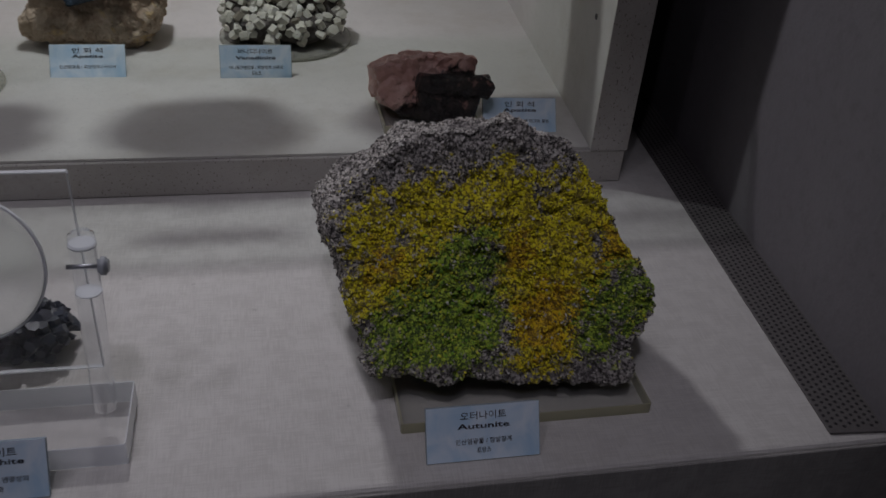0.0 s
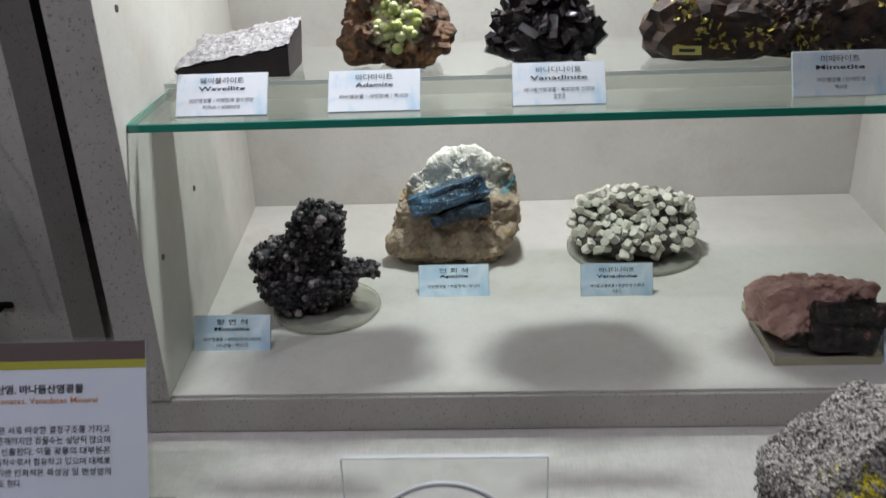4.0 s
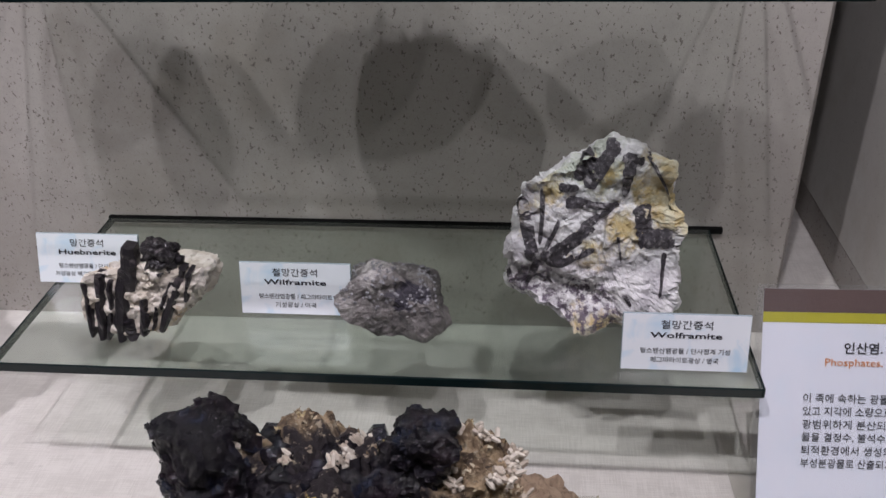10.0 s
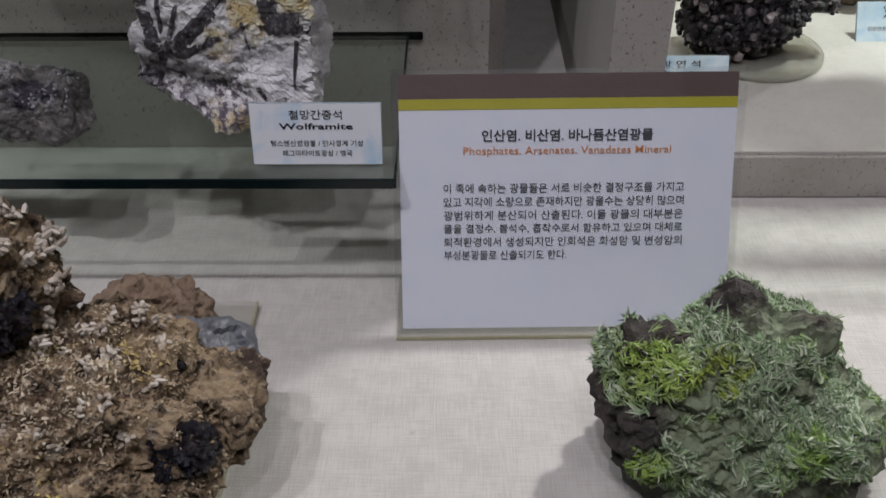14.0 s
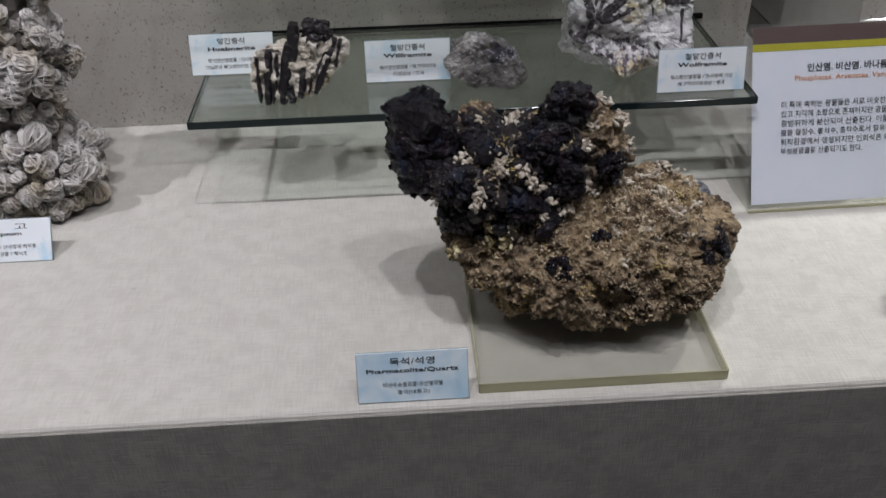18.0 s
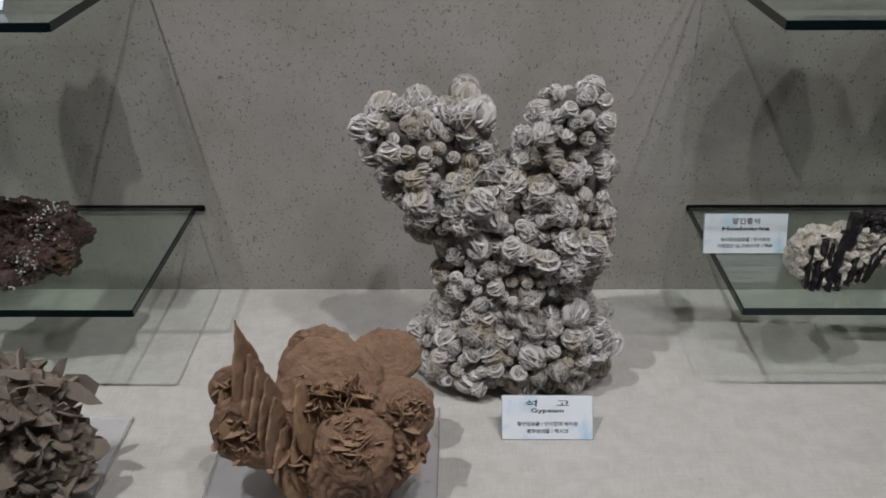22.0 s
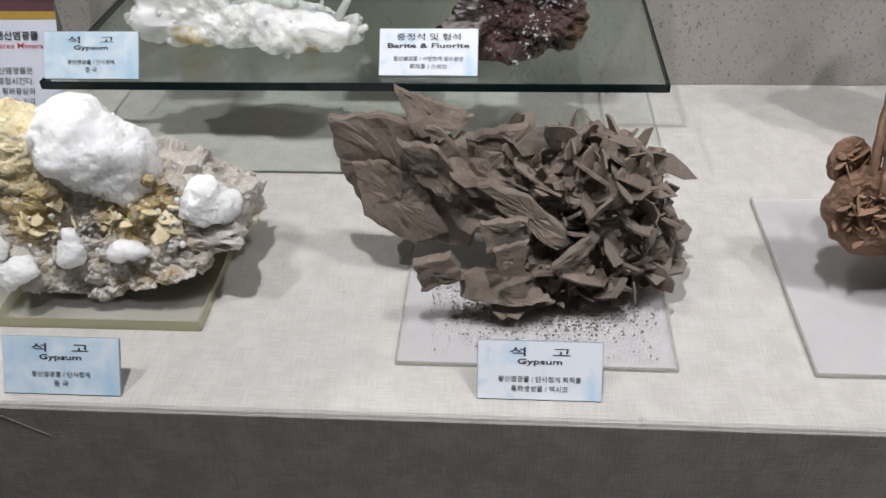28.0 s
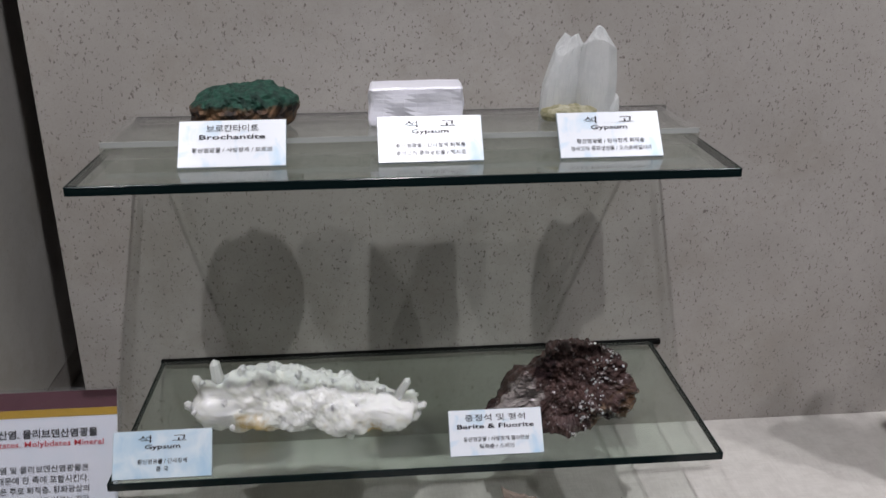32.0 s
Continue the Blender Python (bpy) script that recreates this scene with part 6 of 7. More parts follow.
for s, n in zip(spots, normals):
    r = 0.0078 + 0.0110 * rng.random() ** 2.8
    c = s + n * r * rng.uniform(0.1, 0.9)
    c[2] = max(c[2], r * 1.02)
    axis = n + rng.normal(0, 0.7, 3)
    axis /= np.linalg.norm(axis)
    side = np.cross(axis, rng.normal(0, 1, 3))
    side /= np.linalg.norm(side)
    for m in range(17):
        # petals stand round the axis in three fans, like the leaves of a rose
        fan = (m % 3) * 2.1 + rng.normal(0, 0.20)
        d = np.cos(fan) * side + np.sin(fan) * np.cross(axis, side) + axis * rng.normal(0, 0.30)
        d /= np.linalg.norm(d)
        rr = r * rng.uniform(0.88, 1.06)
        out = (m // 3 - 2.4) * 0.22 * r
        rr = math.sqrt(max(rr * rr - out * out, 0.12 * r * r))
        pieces.append((aimed(petal[0] * (rr, rr, r * 0.045), d, rng.uniform(0, 6)) + c + d * out, petal[1]))
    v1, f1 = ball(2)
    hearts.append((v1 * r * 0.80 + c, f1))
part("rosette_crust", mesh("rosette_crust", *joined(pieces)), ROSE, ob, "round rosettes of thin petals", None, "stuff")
part("rosette_heart_shade", mesh("rosette_heart_shade", *joined(hearts), True), ROSE_HEART_SHADE, ob, "hearts painted darker as the shade between the petals", None, "stuff")

# desert rose
DESERT = layered("desert_rose_sand", (0.225, 0.132, 0.084), [(30, 0.42, 0.62, (0.30, 0.185, 0.118)), (12, 0.5, 0.66, (0.15, 0.084, 0.056)), (180, 0.58, 0.68, (0.30, 0.19, 0.13))], 0.85, ((240, 0.7, 0.002), (60, 0.5, 0.004)))
DESERT_PALE = layered("desert_rose_fins", (0.27, 0.165, 0.105), [(30, 0.42, 0.62, (0.34, 0.22, 0.145)), ("island", 0.4, 0.9, (0.36, 0.225, 0.13)), (14, 0.55, 0.66, (0.18, 0.105, 0.07))], 0.8, ((240, 0.6, 0.002),))
rng = np.random.default_rng(24)
ob = specimen("desert_rose", "reddish brown desert rose of upright gypsum discs", (-1.230, 0.185, 0.805), 0, (0.95, 0.95, 0.97))


def sand_disc(x, y, z, r, thick, direction, seed, ragged=0.05, tall=1.0, point=0.0, sides=0, profile=0.6, spin=0.0, rings=0.0):
    """A sandy plate: a flat lens with a ragged rim; tall draws it out upwards, point sharpens its upper end, sides makes it angular."""
    v, fc = ball(5 if r > 0.025 else 4)
    v = v.copy()
    a = np.arctan2(v[:, 1], v[:, 0])
    rim = 1 + ragged * np.sin(a * 3 + seed) * np.cos(a * 5 + seed * 2) + ragged * 0.6 * np.sin(a * 11 + seed * 3) + ragged * 0.4 * np.sin(a * 23 + seed)
    if sides:
        r2 = np.random.default_rng(seed)
        edge = np.full(len(a), 9.0)
        for i in range(sides):
            turned = np.cos(a - (i + r2.uniform(-0.25, 0.25)) * 2 * np.pi / sides)
            edge = np.minimum(edge, r2.uniform(0.72, 0.98) / np.maximum(turned, 0.05))
        rim = np.minimum(edge, 1.25) * (1 + ragged * np.sin(a * 17 + seed) * np.sin(a * 7 + seed * 2))
    flat = np.sign(v[:, 2]) * np.abs(v[:, 2]) ** profile
    if rings:
        flat = flat * (1 + rings * 0.10 * np.sin(np.hypot(v[:, 0], v[:, 1] * 0.9) * 34 + seed + 2 * grain(v, 2.2, seed)))
    narrow = 1 - point * np.clip(v[:, 1], 0, 1) ** 1.3
    v = np.stack([v[:, 0] * r * rim * narrow, v[:, 1] * r * rim * tall, flat * thick * (1 - 0.5 * point * np.clip(v[:, 1], 0, 1))], 1)
    v = aimed(v, direction, spin) + (x, y, z)
    v = v + min(0.0034, thick * 0.45) * np.stack([rough(v, 60, 4, seed + k, 0.65) for k in range(3)], 1)
    v[:, 2] = np.maximum(v[:, 2], 0.0008)
    return v, fc


part("core", mesh("core", *stone([blob(0.02, 0.012, 0.075, 0.070, 0.045, 0.055), blob(-0.06, 0.005, 0.075, 0.034, 0.032, 0.040), blob(0.022, -0.020, 0.034, 0.034, 0.034, 0.034)], (0.01, 0.0, 0.06), 5, 0.006, 0.003, 40, 61)), DESERT, ob)
for i, row in enumerate(((-0.077, 0.010, 0.136, 0.026, 0.0046, (1, -0.45, 0.10), 0.04, 2.55, 0.9), (-0.068, 0.002, 0.118, 0.028, 0.0040, (1, -0.40, 0.08), 0.04, 1.9, 0.8), (-0.060, -0.004, 0.108, 0.029, 0.0036, (1, -0.40, 0.05), 0.04, 1.75, 0.7),
                         (-0.052, -0.010, 0.100, 0.028, 0.0036, (1, -0.35, 0.02), 0.04, 1.85, 0.6), (-0.045, -0.024, 0.086, 0.026, 0.0040, (1, -0.30, -0.02), 0.04, 2.05, 0.5), (-0.013, -0.020, 0.108, 0.025, 0.0045, (1, -0.35, 0.15), 0.04, 1.9, 0.3),
                         (-0.029, -0.038, 0.048, 0.017, 0.0050, (1, -0.7, 0.1), 0.05, 2.0, 0.0), (-0.036, -0.028, 0.066, 0.026, 0.0038, (1, -0.5, 0.0), 0.05, 1.5, 0.4), (-0.022, -0.030, 0.066, 0.022, 0.0036, (1, -0.4, 0.1), 0.05, 1.6, 0.4))):
    part("fin", mesh("fin", *sand_disc(*row[:6], i + 1, *row[6:])), DESERT_PALE, ob, "thin pale upright fin")
NESTS = []
for i, row in enumerate(((0.004, 0.024, 0.118, 0.056, 0.014, (0.0, -0.78, 0.60), 0.92, 0.0, 0.0), (-0.006, 0.040, 0.122, 0.050, 0.008, (-0.25, -0.85, 0.40), 1.0, 0.0, 0.0), (0.034, -0.034, 0.088, 0.041, 0.016, (0.05, -0.86, 0.50), 0.95, 1.35, 0.0),
                         (0.026, -0.026, 0.048, 0.046, 0.032, (0.0, -0.96, -0.12), 0.98, 0.0, 0.0), (0.080, -0.004, 0.106, 0.036, 0.015, (0.42, -0.80, 0.40), 1.0, 1.0, 0.0), (0.082, -0.012, 0.064, 0.026, 0.015, (0.5, -0.8, -0.1), 1.0, 0.5, 0.0),
                         (0.076, -0.020, 0.036, 0.014, 0.008, (0.6, -0.6, -0.3), 1.2, 0.0, 0.0), (0.062, 0.056, 0.132, 0.038, 0.012, (0.15, -0.62, 0.78), 0.8, 0.0, 0.0), (0.046, 0.060, 0.120, 0.034, 0.010, (-0.2, -0.75, 0.62), 0.8, 0.0, 0.0),
                         (-0.083, -0.012, 0.090, 0.036, 0.014, (-0.22, -0.93, 0.25), 1.05, 1.2, 0.0), (-0.098, 0.014, 0.124, 0.022, 0.006, (0.3, -0.85, 0.3), 1.0, 0.4, 0.0), (-0.064, -0.012, 0.062, 0.034, 0.012, (-0.05, -0.92, -0.35), 0.9, 0.0, 0.0))):
    part("disc", mesh("disc", *sand_disc(*row[:6], i + 31, 0.028, row[6], 0.0, 0, 0.5, 0.0, 0.32)), DESERT, ob, "round sandy disc with growth rings")
    d = np.array(row[5]) / np.linalg.norm(row[5])
    if row[7]:
        NESTS.append((np.array(row[:3]) + d * row[4] * 0.8, d, row[7]))
NESTS += [(np.array((0.030, -0.012, 0.136)), np.array((0.05, -0.70, 0.70)), 0.8), (np.array((-0.004, -0.016, 0.132)), np.array((-0.1, -0.75, 0.65)), 0.7), (np.array((-0.032, -0.040, 0.070)), np.array((0.1, -0.9, 0.3)), 0.6)]
for mid, d, amount in NESTS:
    small = []
    side = np.cross(d, (0, 0, 1.0))
    side /= np.linalg.norm(side)
    up = np.cross(side, d)
    for m in range(int(62 * amount)):
        q = rng.normal(0, 0.0105, 2)
        size = rng.uniform(0.0045, 0.0085)
        if m < 4:
            size, q = rng.uniform(0.012, 0.018), q * 0.6
        pv = lens_plate(8, 0.25, rng, 0.12)
        lie = rng.uniform(0, math.pi)
        flat = np.cross(d, side * math.cos(lie) + up * math.sin(lie)) + 0.28 * rng.normal(0, 1, 3)
        small.append((aimed(pv[0] * (size, size * 0.62, 0.0009), flat, rng.uniform(0, 6)) + mid + side * q[0] + up * q[1] + d * rng.uniform(-0.001, 0.004), pv[1]))
    part("plate_nest", mesh("plate_nest", *joined(small)), DESERT_PALE, ob, "nest of small sharp plates", None, "stuff")

# grey bladed gypsum
GREYG = layered("grey_gypsum", (0.175, 0.138, 0.108), [(35, 0.42, 0.62, (0.245, 0.200, 0.160)), (14, 0.5, 0.66, (0.105, 0.078, 0.060)), ("island", 0.5, 1.0, (0.20, 0.168, 0.138)), (170, 0.6, 0.7, (0.26, 0.23, 0.2))], 0.85, ((220, 0.7, 0.002), (60, 0.5, 0.004)))
rng = np.random.default_rng(25)
ob = specimen("grey_gypsum_cluster", "grey-brown cluster of gypsum blades and broad plates", (-1.592, 0.175, 0.805))
core = stone([blob(0.050, 0.008, 0.088, 0.062, 0.042, 0.058), blob(0.088, 0.0, 0.058, 0.040, 0.036, 0.034), blob(-0.03, 0.014, 0.095, 0.055, 0.034, 0.050), blob(0.03, -0.005, 0.035, 0.055, 0.04, 0.032)], (0.02, 0, 0.075), 5, 0.014, 0.006, 35, 71, 0.008, 60)
part("core", mesh("core", *core), GREYG, ob)


def slab(corners, y0, sx, sz, thick, seed):
    """A broken sheet of stone: a ragged, layered outline (x, z) on the plane y = y0 + sx * x + sz * z."""
    r = np.random.default_rng(seed)
    c = np.array(corners, float)
    rim = []
    for a, b in zip(c, np.roll(c, -1, 0)):
        for t in np.arange(7) / 7:
            rim.append(a + (b - a) * t + r.normal(0, 0.0011, 2))
    rim, mid, n = np.array(rim), c.mean(0), len(rim)
    v, f = [], []
    for scale, out in ((1.0, 0.30), (1.0, -0.32), (0.96, -0.5), (0.80, -0.52), (0.60, -0.5), (0.38, -0.5), (0.16, -0.5)):
        q = mid + (rim - mid) * scale
        flat3 = np.stack([q[:, 0], 0 * q[:, 0], q[:, 1]], 1)
        relief = 0.0022 * rough(flat3, 45, 3, seed) + 0.0016 * np.floor(2.5 * rough(flat3, 28, 2, seed + 3))
        y = y0 + sx * q[:, 0] + sz * q[:, 1] + thick * out + (relief if out < 0 else 0)
        v.append(np.stack([q[:, 0], y, q[:, 1]], 1))
    rows = len(v)
    v = np.concatenate(v + [[[mid[0], y0 + sx * mid[0] + sz * mid[1] - 0.5 * thick, mid[1]], [mid[0], y0 + sx * mid[0] + sz * mid[1] + 0.3 * thick, mid[1]]]])
    for k in range(rows - 1):
        for i in range(n):
            j = (i + 1) % n
            f += [[k * n + i, k * n + j, (k + 1) * n + j], [k * n + i, (k + 1) * n + j, (k + 1) * n + i]]
    for i in range(n):
        j = (i + 1) % n
        f += [[(rows - 1) * n + i, (rows - 1) * n + j, rows * n], [j, i, rows * n + 1]]
    v[:, 2] = np.maximum(v[:, 2], 0.001)
    return v, np.array(f)


for i, (corners, *rest) in enumerate((
        (((-0.187, 0.155), (-0.143, 0.162), (-0.085, 0.152), (-0.050, 0.110), (-0.060, 0.030), (-0.108, 0.034), (-0.158, 0.061), (-0.176, 0.098)), 0.004, -0.10, 0.05, 0.010),
        (((-0.166, 0.116), (-0.135, 0.118), (-0.104, 0.100), (-0.080, 0.050), (-0.112, 0.036), (-0.160, 0.062)), -0.010, -0.10, 0.12, 0.007),
        (((-0.124, 0.147), (-0.086, 0.141), (-0.060, 0.098), (-0.080, 0.088), (-0.108, 0.108)), -0.014, -0.12, 0.05, 0.006),
        (((-0.128, 0.188), (-0.096, 0.173), (-0.056, 0.157), (-0.086, 0.140), (-0.108, 0.150)), -0.035, 0.30, 0.55, 0.006),
        (((-0.064, 0.150), (-0.010, 0.160), (0.000, 0.120), (-0.050, 0.112)), 0.0, 0.0, 0.08, 0.012),
        (((-0.050, 0.128), (-0.004, 0.112), (0.034, 0.072), (0.018, 0.066), (-0.030, 0.098)), -0.046, 0.0, 0.14, 0.007),
        (((-0.050, 0.108), (-0.010, 0.110), (-0.006, 0.086), (-0.044, 0.082)), -0.062, 0.2, 0.10, 0.006),
        (((-0.036, 0.092), (-0.010, 0.094), (-0.012, 0.064), (-0.030, 0.062)), -0.070, 0.4, 0.10, 0.005),
        (((-0.106, 0.070), (-0.074, 0.076), (-0.066, 0.050), (-0.098, 0.038)), -0.052, 0.2, 0.10, 0.010),
        (((-0.070, 0.044), (-0.010, 0.044), (0.014, 0.030), (-0.012, 0.026), (-0.064, 0.030)), -0.105, 0.0, 1.3, 0.006),
        (((-0.052, 0.030), (0.000, 0.034), (0.016, 0.022), (-0.030, 0.012)), -0.086, 0.0, 1.2, 0.006),
        (((0.040, 0.092), (0.084, 0.088), (0.118, 0.062), (0.100, 0.048), (0.056, 0.062)), -0.068, 0.20, 0.35, 0.006),
        (((0.086, 0.082), (0.122, 0.066), (0.132, 0.046), (0.116, 0.038), (0.098, 0.056)), -0.062, 0.35, 0.20, 0.006),
        (((0.012, 0.064), (0.046, 0.088), (0.052, 0.080), (0.020, 0.044)), -0.072, 0.35, 0.15, 0.006))):
    part("plate", mesh("plate", *slab(corners, *rest, 21 + i)), GREYG, ob, "broad broken plate")
blade_pieces = []
spots, normals = surface_spots(core[0], core[1], 330, rng, lambda s, n: (n[:, 2] > -0.45) & (s[:, 0] > -0.03))
flow = np.array((0.55, -0.15, 0.8))
for s, n in zip(spots, normals):
    size = 0.007 + 0.017 * rng.random() ** 2.0
    pv = lens_plate(7, 0.7, rng, 0.25)
    d = np.cross(n, rng.normal(0, 1, 3)) * 0.8 + 0.6 * flow * rng.choice((-1, 1)) + 0.2 * rng.normal(0, 1, 3)
    c = s + n * size * rng.uniform(0.1, 0.7)
    c[2] = max(c[2], 0.004)
    w = aimed(pv[0] * (size, size * rng.uniform(0.35, 0.65), rng.uniform(0.0010, 0.0020)), d, rng.uniform(0, 6)) + c
    w[:, 2] = np.maximum(w[:, 2], 0.0008)
    blade_pieces.append((w, pv[1]))
part("blade_crust", mesh("blade_crust", *joined(blade_pieces)), GREYG, ob, "standing grey blades", None, "stuff")
crumbs = thing("crumb_dust", "brown crumbs scattered on the acrylic pad", "crumbs", (-1.585, 0.12, 0.8053), 0, "", "stuff")
cv, cf = ball(1)
dust = []
for _ in range(1500):
    x, y = rng.normal(0, 0.055), rng.normal(0.015, 0.03)
    if abs(x) < 0.105 and -0.055 < y < 0.1:
        r = rng.uniform(0.0004, 0.0013)
        dust.append((cv * r + (x, y, r), cf))
part("crumb_layer", mesh("crumb_layer", *joined(dust)), GREYG, crumbs, "", None, "stuff")

# white and yellow gypsum
YBASE = layered("grey_gypsum_base", (0.54, 0.49, 0.43), [(30, 0.42, 0.62, (0.64, 0.60, 0.54)), ("near", (0.045, -0.035, 0.088), 0.042, 0.015, (0.54, 0.42, 0.20)), ("near", (-0.055, -0.035, 0.088), 0.036, 0.012, (0.54, 0.42, 0.20)), (20, 0.56, 0.64, (0.48, 0.36, 0.18)), (80, 0.58, 0.66, (0.26, 0.215, 0.18)), (160, 0.57, 0.64, (0.72, 0.70, 0.67))], 0.6, ((100, 0.8, 0.005), (300, 0.5, 0.002)))
YELLOW = layered("yellow_gypsum", (0.78, 0.65, 0.37), [(40, 0.42, 0.62, (0.83, 0.74, 0.50)), (70, 0.58, 0.66, (0.62, 0.48, 0.26)), (200, 0.56, 0.64, (0.86, 0.82, 0.72)), ("near", (-0.135, -0.02, 0.105), 0.050, 0.02, (0.54, 0.47, 0.38))], 0.5, ((120, 0.6, 0.003), (340, 0.6, 0.002)))
SNOW = layered("snow_gypsum", (0.88, 0.88, 0.87), [(50, 0.42, 0.62, (0.92, 0.92, 0.92)), (20, 0.55, 0.7, (0.84, 0.84, 0.83))], 0.55, ((420, 0.12, 0.001),), Subsurface_Weight=1.0, Subsurface_Radius=(0.018, 0.018, 0.018), Subsurface_Scale=1.0)
rng = np.random.default_rng(26)
ob = specimen("white_yellow_gypsum", "grey and yellow rock with snow-white gypsum balls", (-1.990, 0.175, 0.812))
face = cut_planes(((-0.138, 0.086), (-0.125, 0.055), (-0.076, 0.008), (0.0, 0.008), (0.090, 0.030), (0.131, 0.058), (0.131, 0.090), (0.070, 0.112), (-0.04, 0.122), (-0.11, 0.112)), -0.068, 0.4, -0.25)
p, f = stone([blob(0.0, 0.01, 0.055, 0.15, 0.075, 0.07, 0, 0, 0, 3.5)], (0, 0, 0.055), 7, 0.012, 0.0045, 30, 81, 0.007, 50, True, face)
part("base", mesh("base", p, f), YBASE, ob)
p, f = stone([blob(-0.090, 0.0, 0.128, 0.052, 0.036, 0.043, 0, 8, 0, 3.0), blob(-0.10, 0.0, 0.105, 0.042, 0.034, 0.035)], (-0.092, 0.0, 0.12), 7, 0.008, 0.0018, 40, 83, 0.002, 90)
part("yellow_lobe", mesh("yellow_lobe", p, f), YELLOW, ob, "yellow crystalline lobe")


def snow(blobs, seed, name="white_ball", label="snow-white gypsum ball", level=6, knob=0.0030):
    """Fluffy white gypsum: a smooth union of round lumps, softly uneven."""
    mid = np.mean([b[:3] for b in blobs], 0)
    v, fc = stone(blobs, mid, level, 0.005, 0.0004, 55, seed, 0.0, 40, False)
    out = v - mid
    out /= np.linalg.norm(out, axis=1)[:, None]
    v = v + out * (knob * rough(v, 140, 2, seed + 3, 0.45) + 0.3 * knob * rough(v, 420, 1, seed + 9))[:, None]
    part(name, mesh(name, v, fc, True), SNOW, ob, label)


def lump(x, y, z, r, a=1.0, c=1.0):
    r = r if r > 0.03 else r * 0.88
    return blob(x, y, z, r * a, r, r * c, 0, 0, 0, 2.0)


heap = [lump(-0.008, -0.006, 0.146, 0.038), lump(0.022, -0.006, 0.125, 0.036), lump(0.042, -0.008, 0.108, 0.023), lump(-0.010, -0.036, 0.140, 0.017)]
for _ in range(22):
    d = rng.normal(0, 1, 3) * (1, 1, 1)
    d /= np.linalg.norm(d)
    s = rng.random()
    heap.append(lump(-0.008 + 0.04 * s + d[0] * 0.034, -0.006 - abs(d[1]) * 0.032, 0.146 - 0.03 * s + d[2] * 0.034, rng.uniform(0.007, 0.012)))
snow(heap, 3, "white_ball", "large snow-white ball", 7)
snow([lump(-0.112, -0.045, 0.066, 0.020), lump(-0.098, -0.048, 0.052, 0.020), lump(-0.122, -0.04, 0.05, 0.014)], 7)
snow([lump(-0.066, -0.060, 0.040, 0.017, 1.2, 0.8), lump(-0.080, -0.058, 0.024, 0.012)], 8)
snow([lump(0.104, -0.028, 0.090, 0.021), lump(0.122, -0.02, 0.088, 0.017), lump(0.108, -0.025, 0.105, 0.012)], 9)
snow([lump(-0.016, -0.047, 0.072, 0.008), lump(-0.017, -0.050, 0.055, 0.011), lump(-0.022, -0.052, 0.048, 0.010)], 10, level=5, knob=0.002)
snow([lump(0.040, -0.050, 0.056, 0.010, 1.8, 0.8), lump(0.028, -0.050, 0.054, 0.008)], 11, level=5, knob=0.002)
pieces = []
for i in range(70):
    x = rng.uniform(-0.06, 0.085)
    z = 0.036 + 0.2 * max(x, 0) + rng.uniform(0, 0.05)
    r = rng.uniform(0.0009, 0.0030)
    v, fc = ball(2)
    pieces.append((v * r * rng.uniform(0.8, 1.2, 3) + (x, -0.070 + 0.4 * z, z), fc))
part("white_bead_crust", mesh("white_bead_crust", *joined(pieces), True), SNOW, ob, "tiny white gypsum beads", None, "stuff")
flakes = []
for _ in range(26):
    pv = lens_plate(9, 0.6, rng, 0.5)
    size = rng.uniform(0.005, 0.014)
    x = rng.uniform(-0.075, 0.1)
    z = 0.098 - 0.18 * abs(x - 0.01) + rng.uniform(-0.022, 0.006)
    flakes.append((aimed(pv[0] * (size, size * 0.6, 0.0012), rng.normal(0, 0.7, 3) + (0, -0.7, 0.5)) + (x, -0.069 + 0.4 * z, z), pv[1]))
part("yellow_flake_crust", mesh("yellow_flake_crust", *joined(flakes)), YELLOW, ob, "thin yellow flakes", None, "stuff")

# left lower shelf
QWHITE = layered("white_gypsum_crystal", (0.86, 0.87, 0.84), [("island", 0.3, 0.9, (0.92, 0.92, 0.91)), (24, 0.60, 0.7, (0.80, 0.78, 0.70)), ("near", (-0.06, -0.03, 0.0), 0.030, 0.02, (0.66, 0.52, 0.28)), ("near", (0.07, -0.03, 0.0), 0.016, 0.012, (0.60, 0.45, 0.22))], 0.2, ((90, 0.3, 0.002),), Subsurface_Weight=1.0, Subsurface_Radius=(0.018, 0.018, 0.017), Subsurface_Scale=1.0)
rng = np.random.default_rng(27)
ob = specimen("white_gypsum_crystals", "long cluster of milky white gypsum crystals on the shelf", (-1.905, 0.430, SHELF))
lumps = [blob(0.005, 0, 0.018, 0.120, 0.032, 0.019, 0, 4, 0, 2.6), blob(-0.045, 0.005, 0.036, 0.064, 0.028, 0.030), blob(0.02, 0.004, 0.028, 0.05, 0.026, 0.022)]
for _ in range(34):
    x = rng.uniform(-0.112, 0.112)
    top = 0.060 - 0.045 * max(0, (x + 0.04) / 0.15) - 0.02 * max(0, (-0.07 - x) / 0.05)
    z = rng.uniform(0.012, top)
    r = rng.uniform(0.007, 0.013)
    lumps.append(blob(x, -0.030 * (1 - (z / 0.085) ** 2) + rng.uniform(0, 0.02), z, r * rng.uniform(0.7, 1.2), r, r * rng.uniform(0.9, 1.6), rng.uniform(-30, 30), rng.uniform(-40, 40), 0, 2.4))
p, f = stone(lumps, (0, 0, 0.022), 7, 0.009, 0.0008, 70, 85)
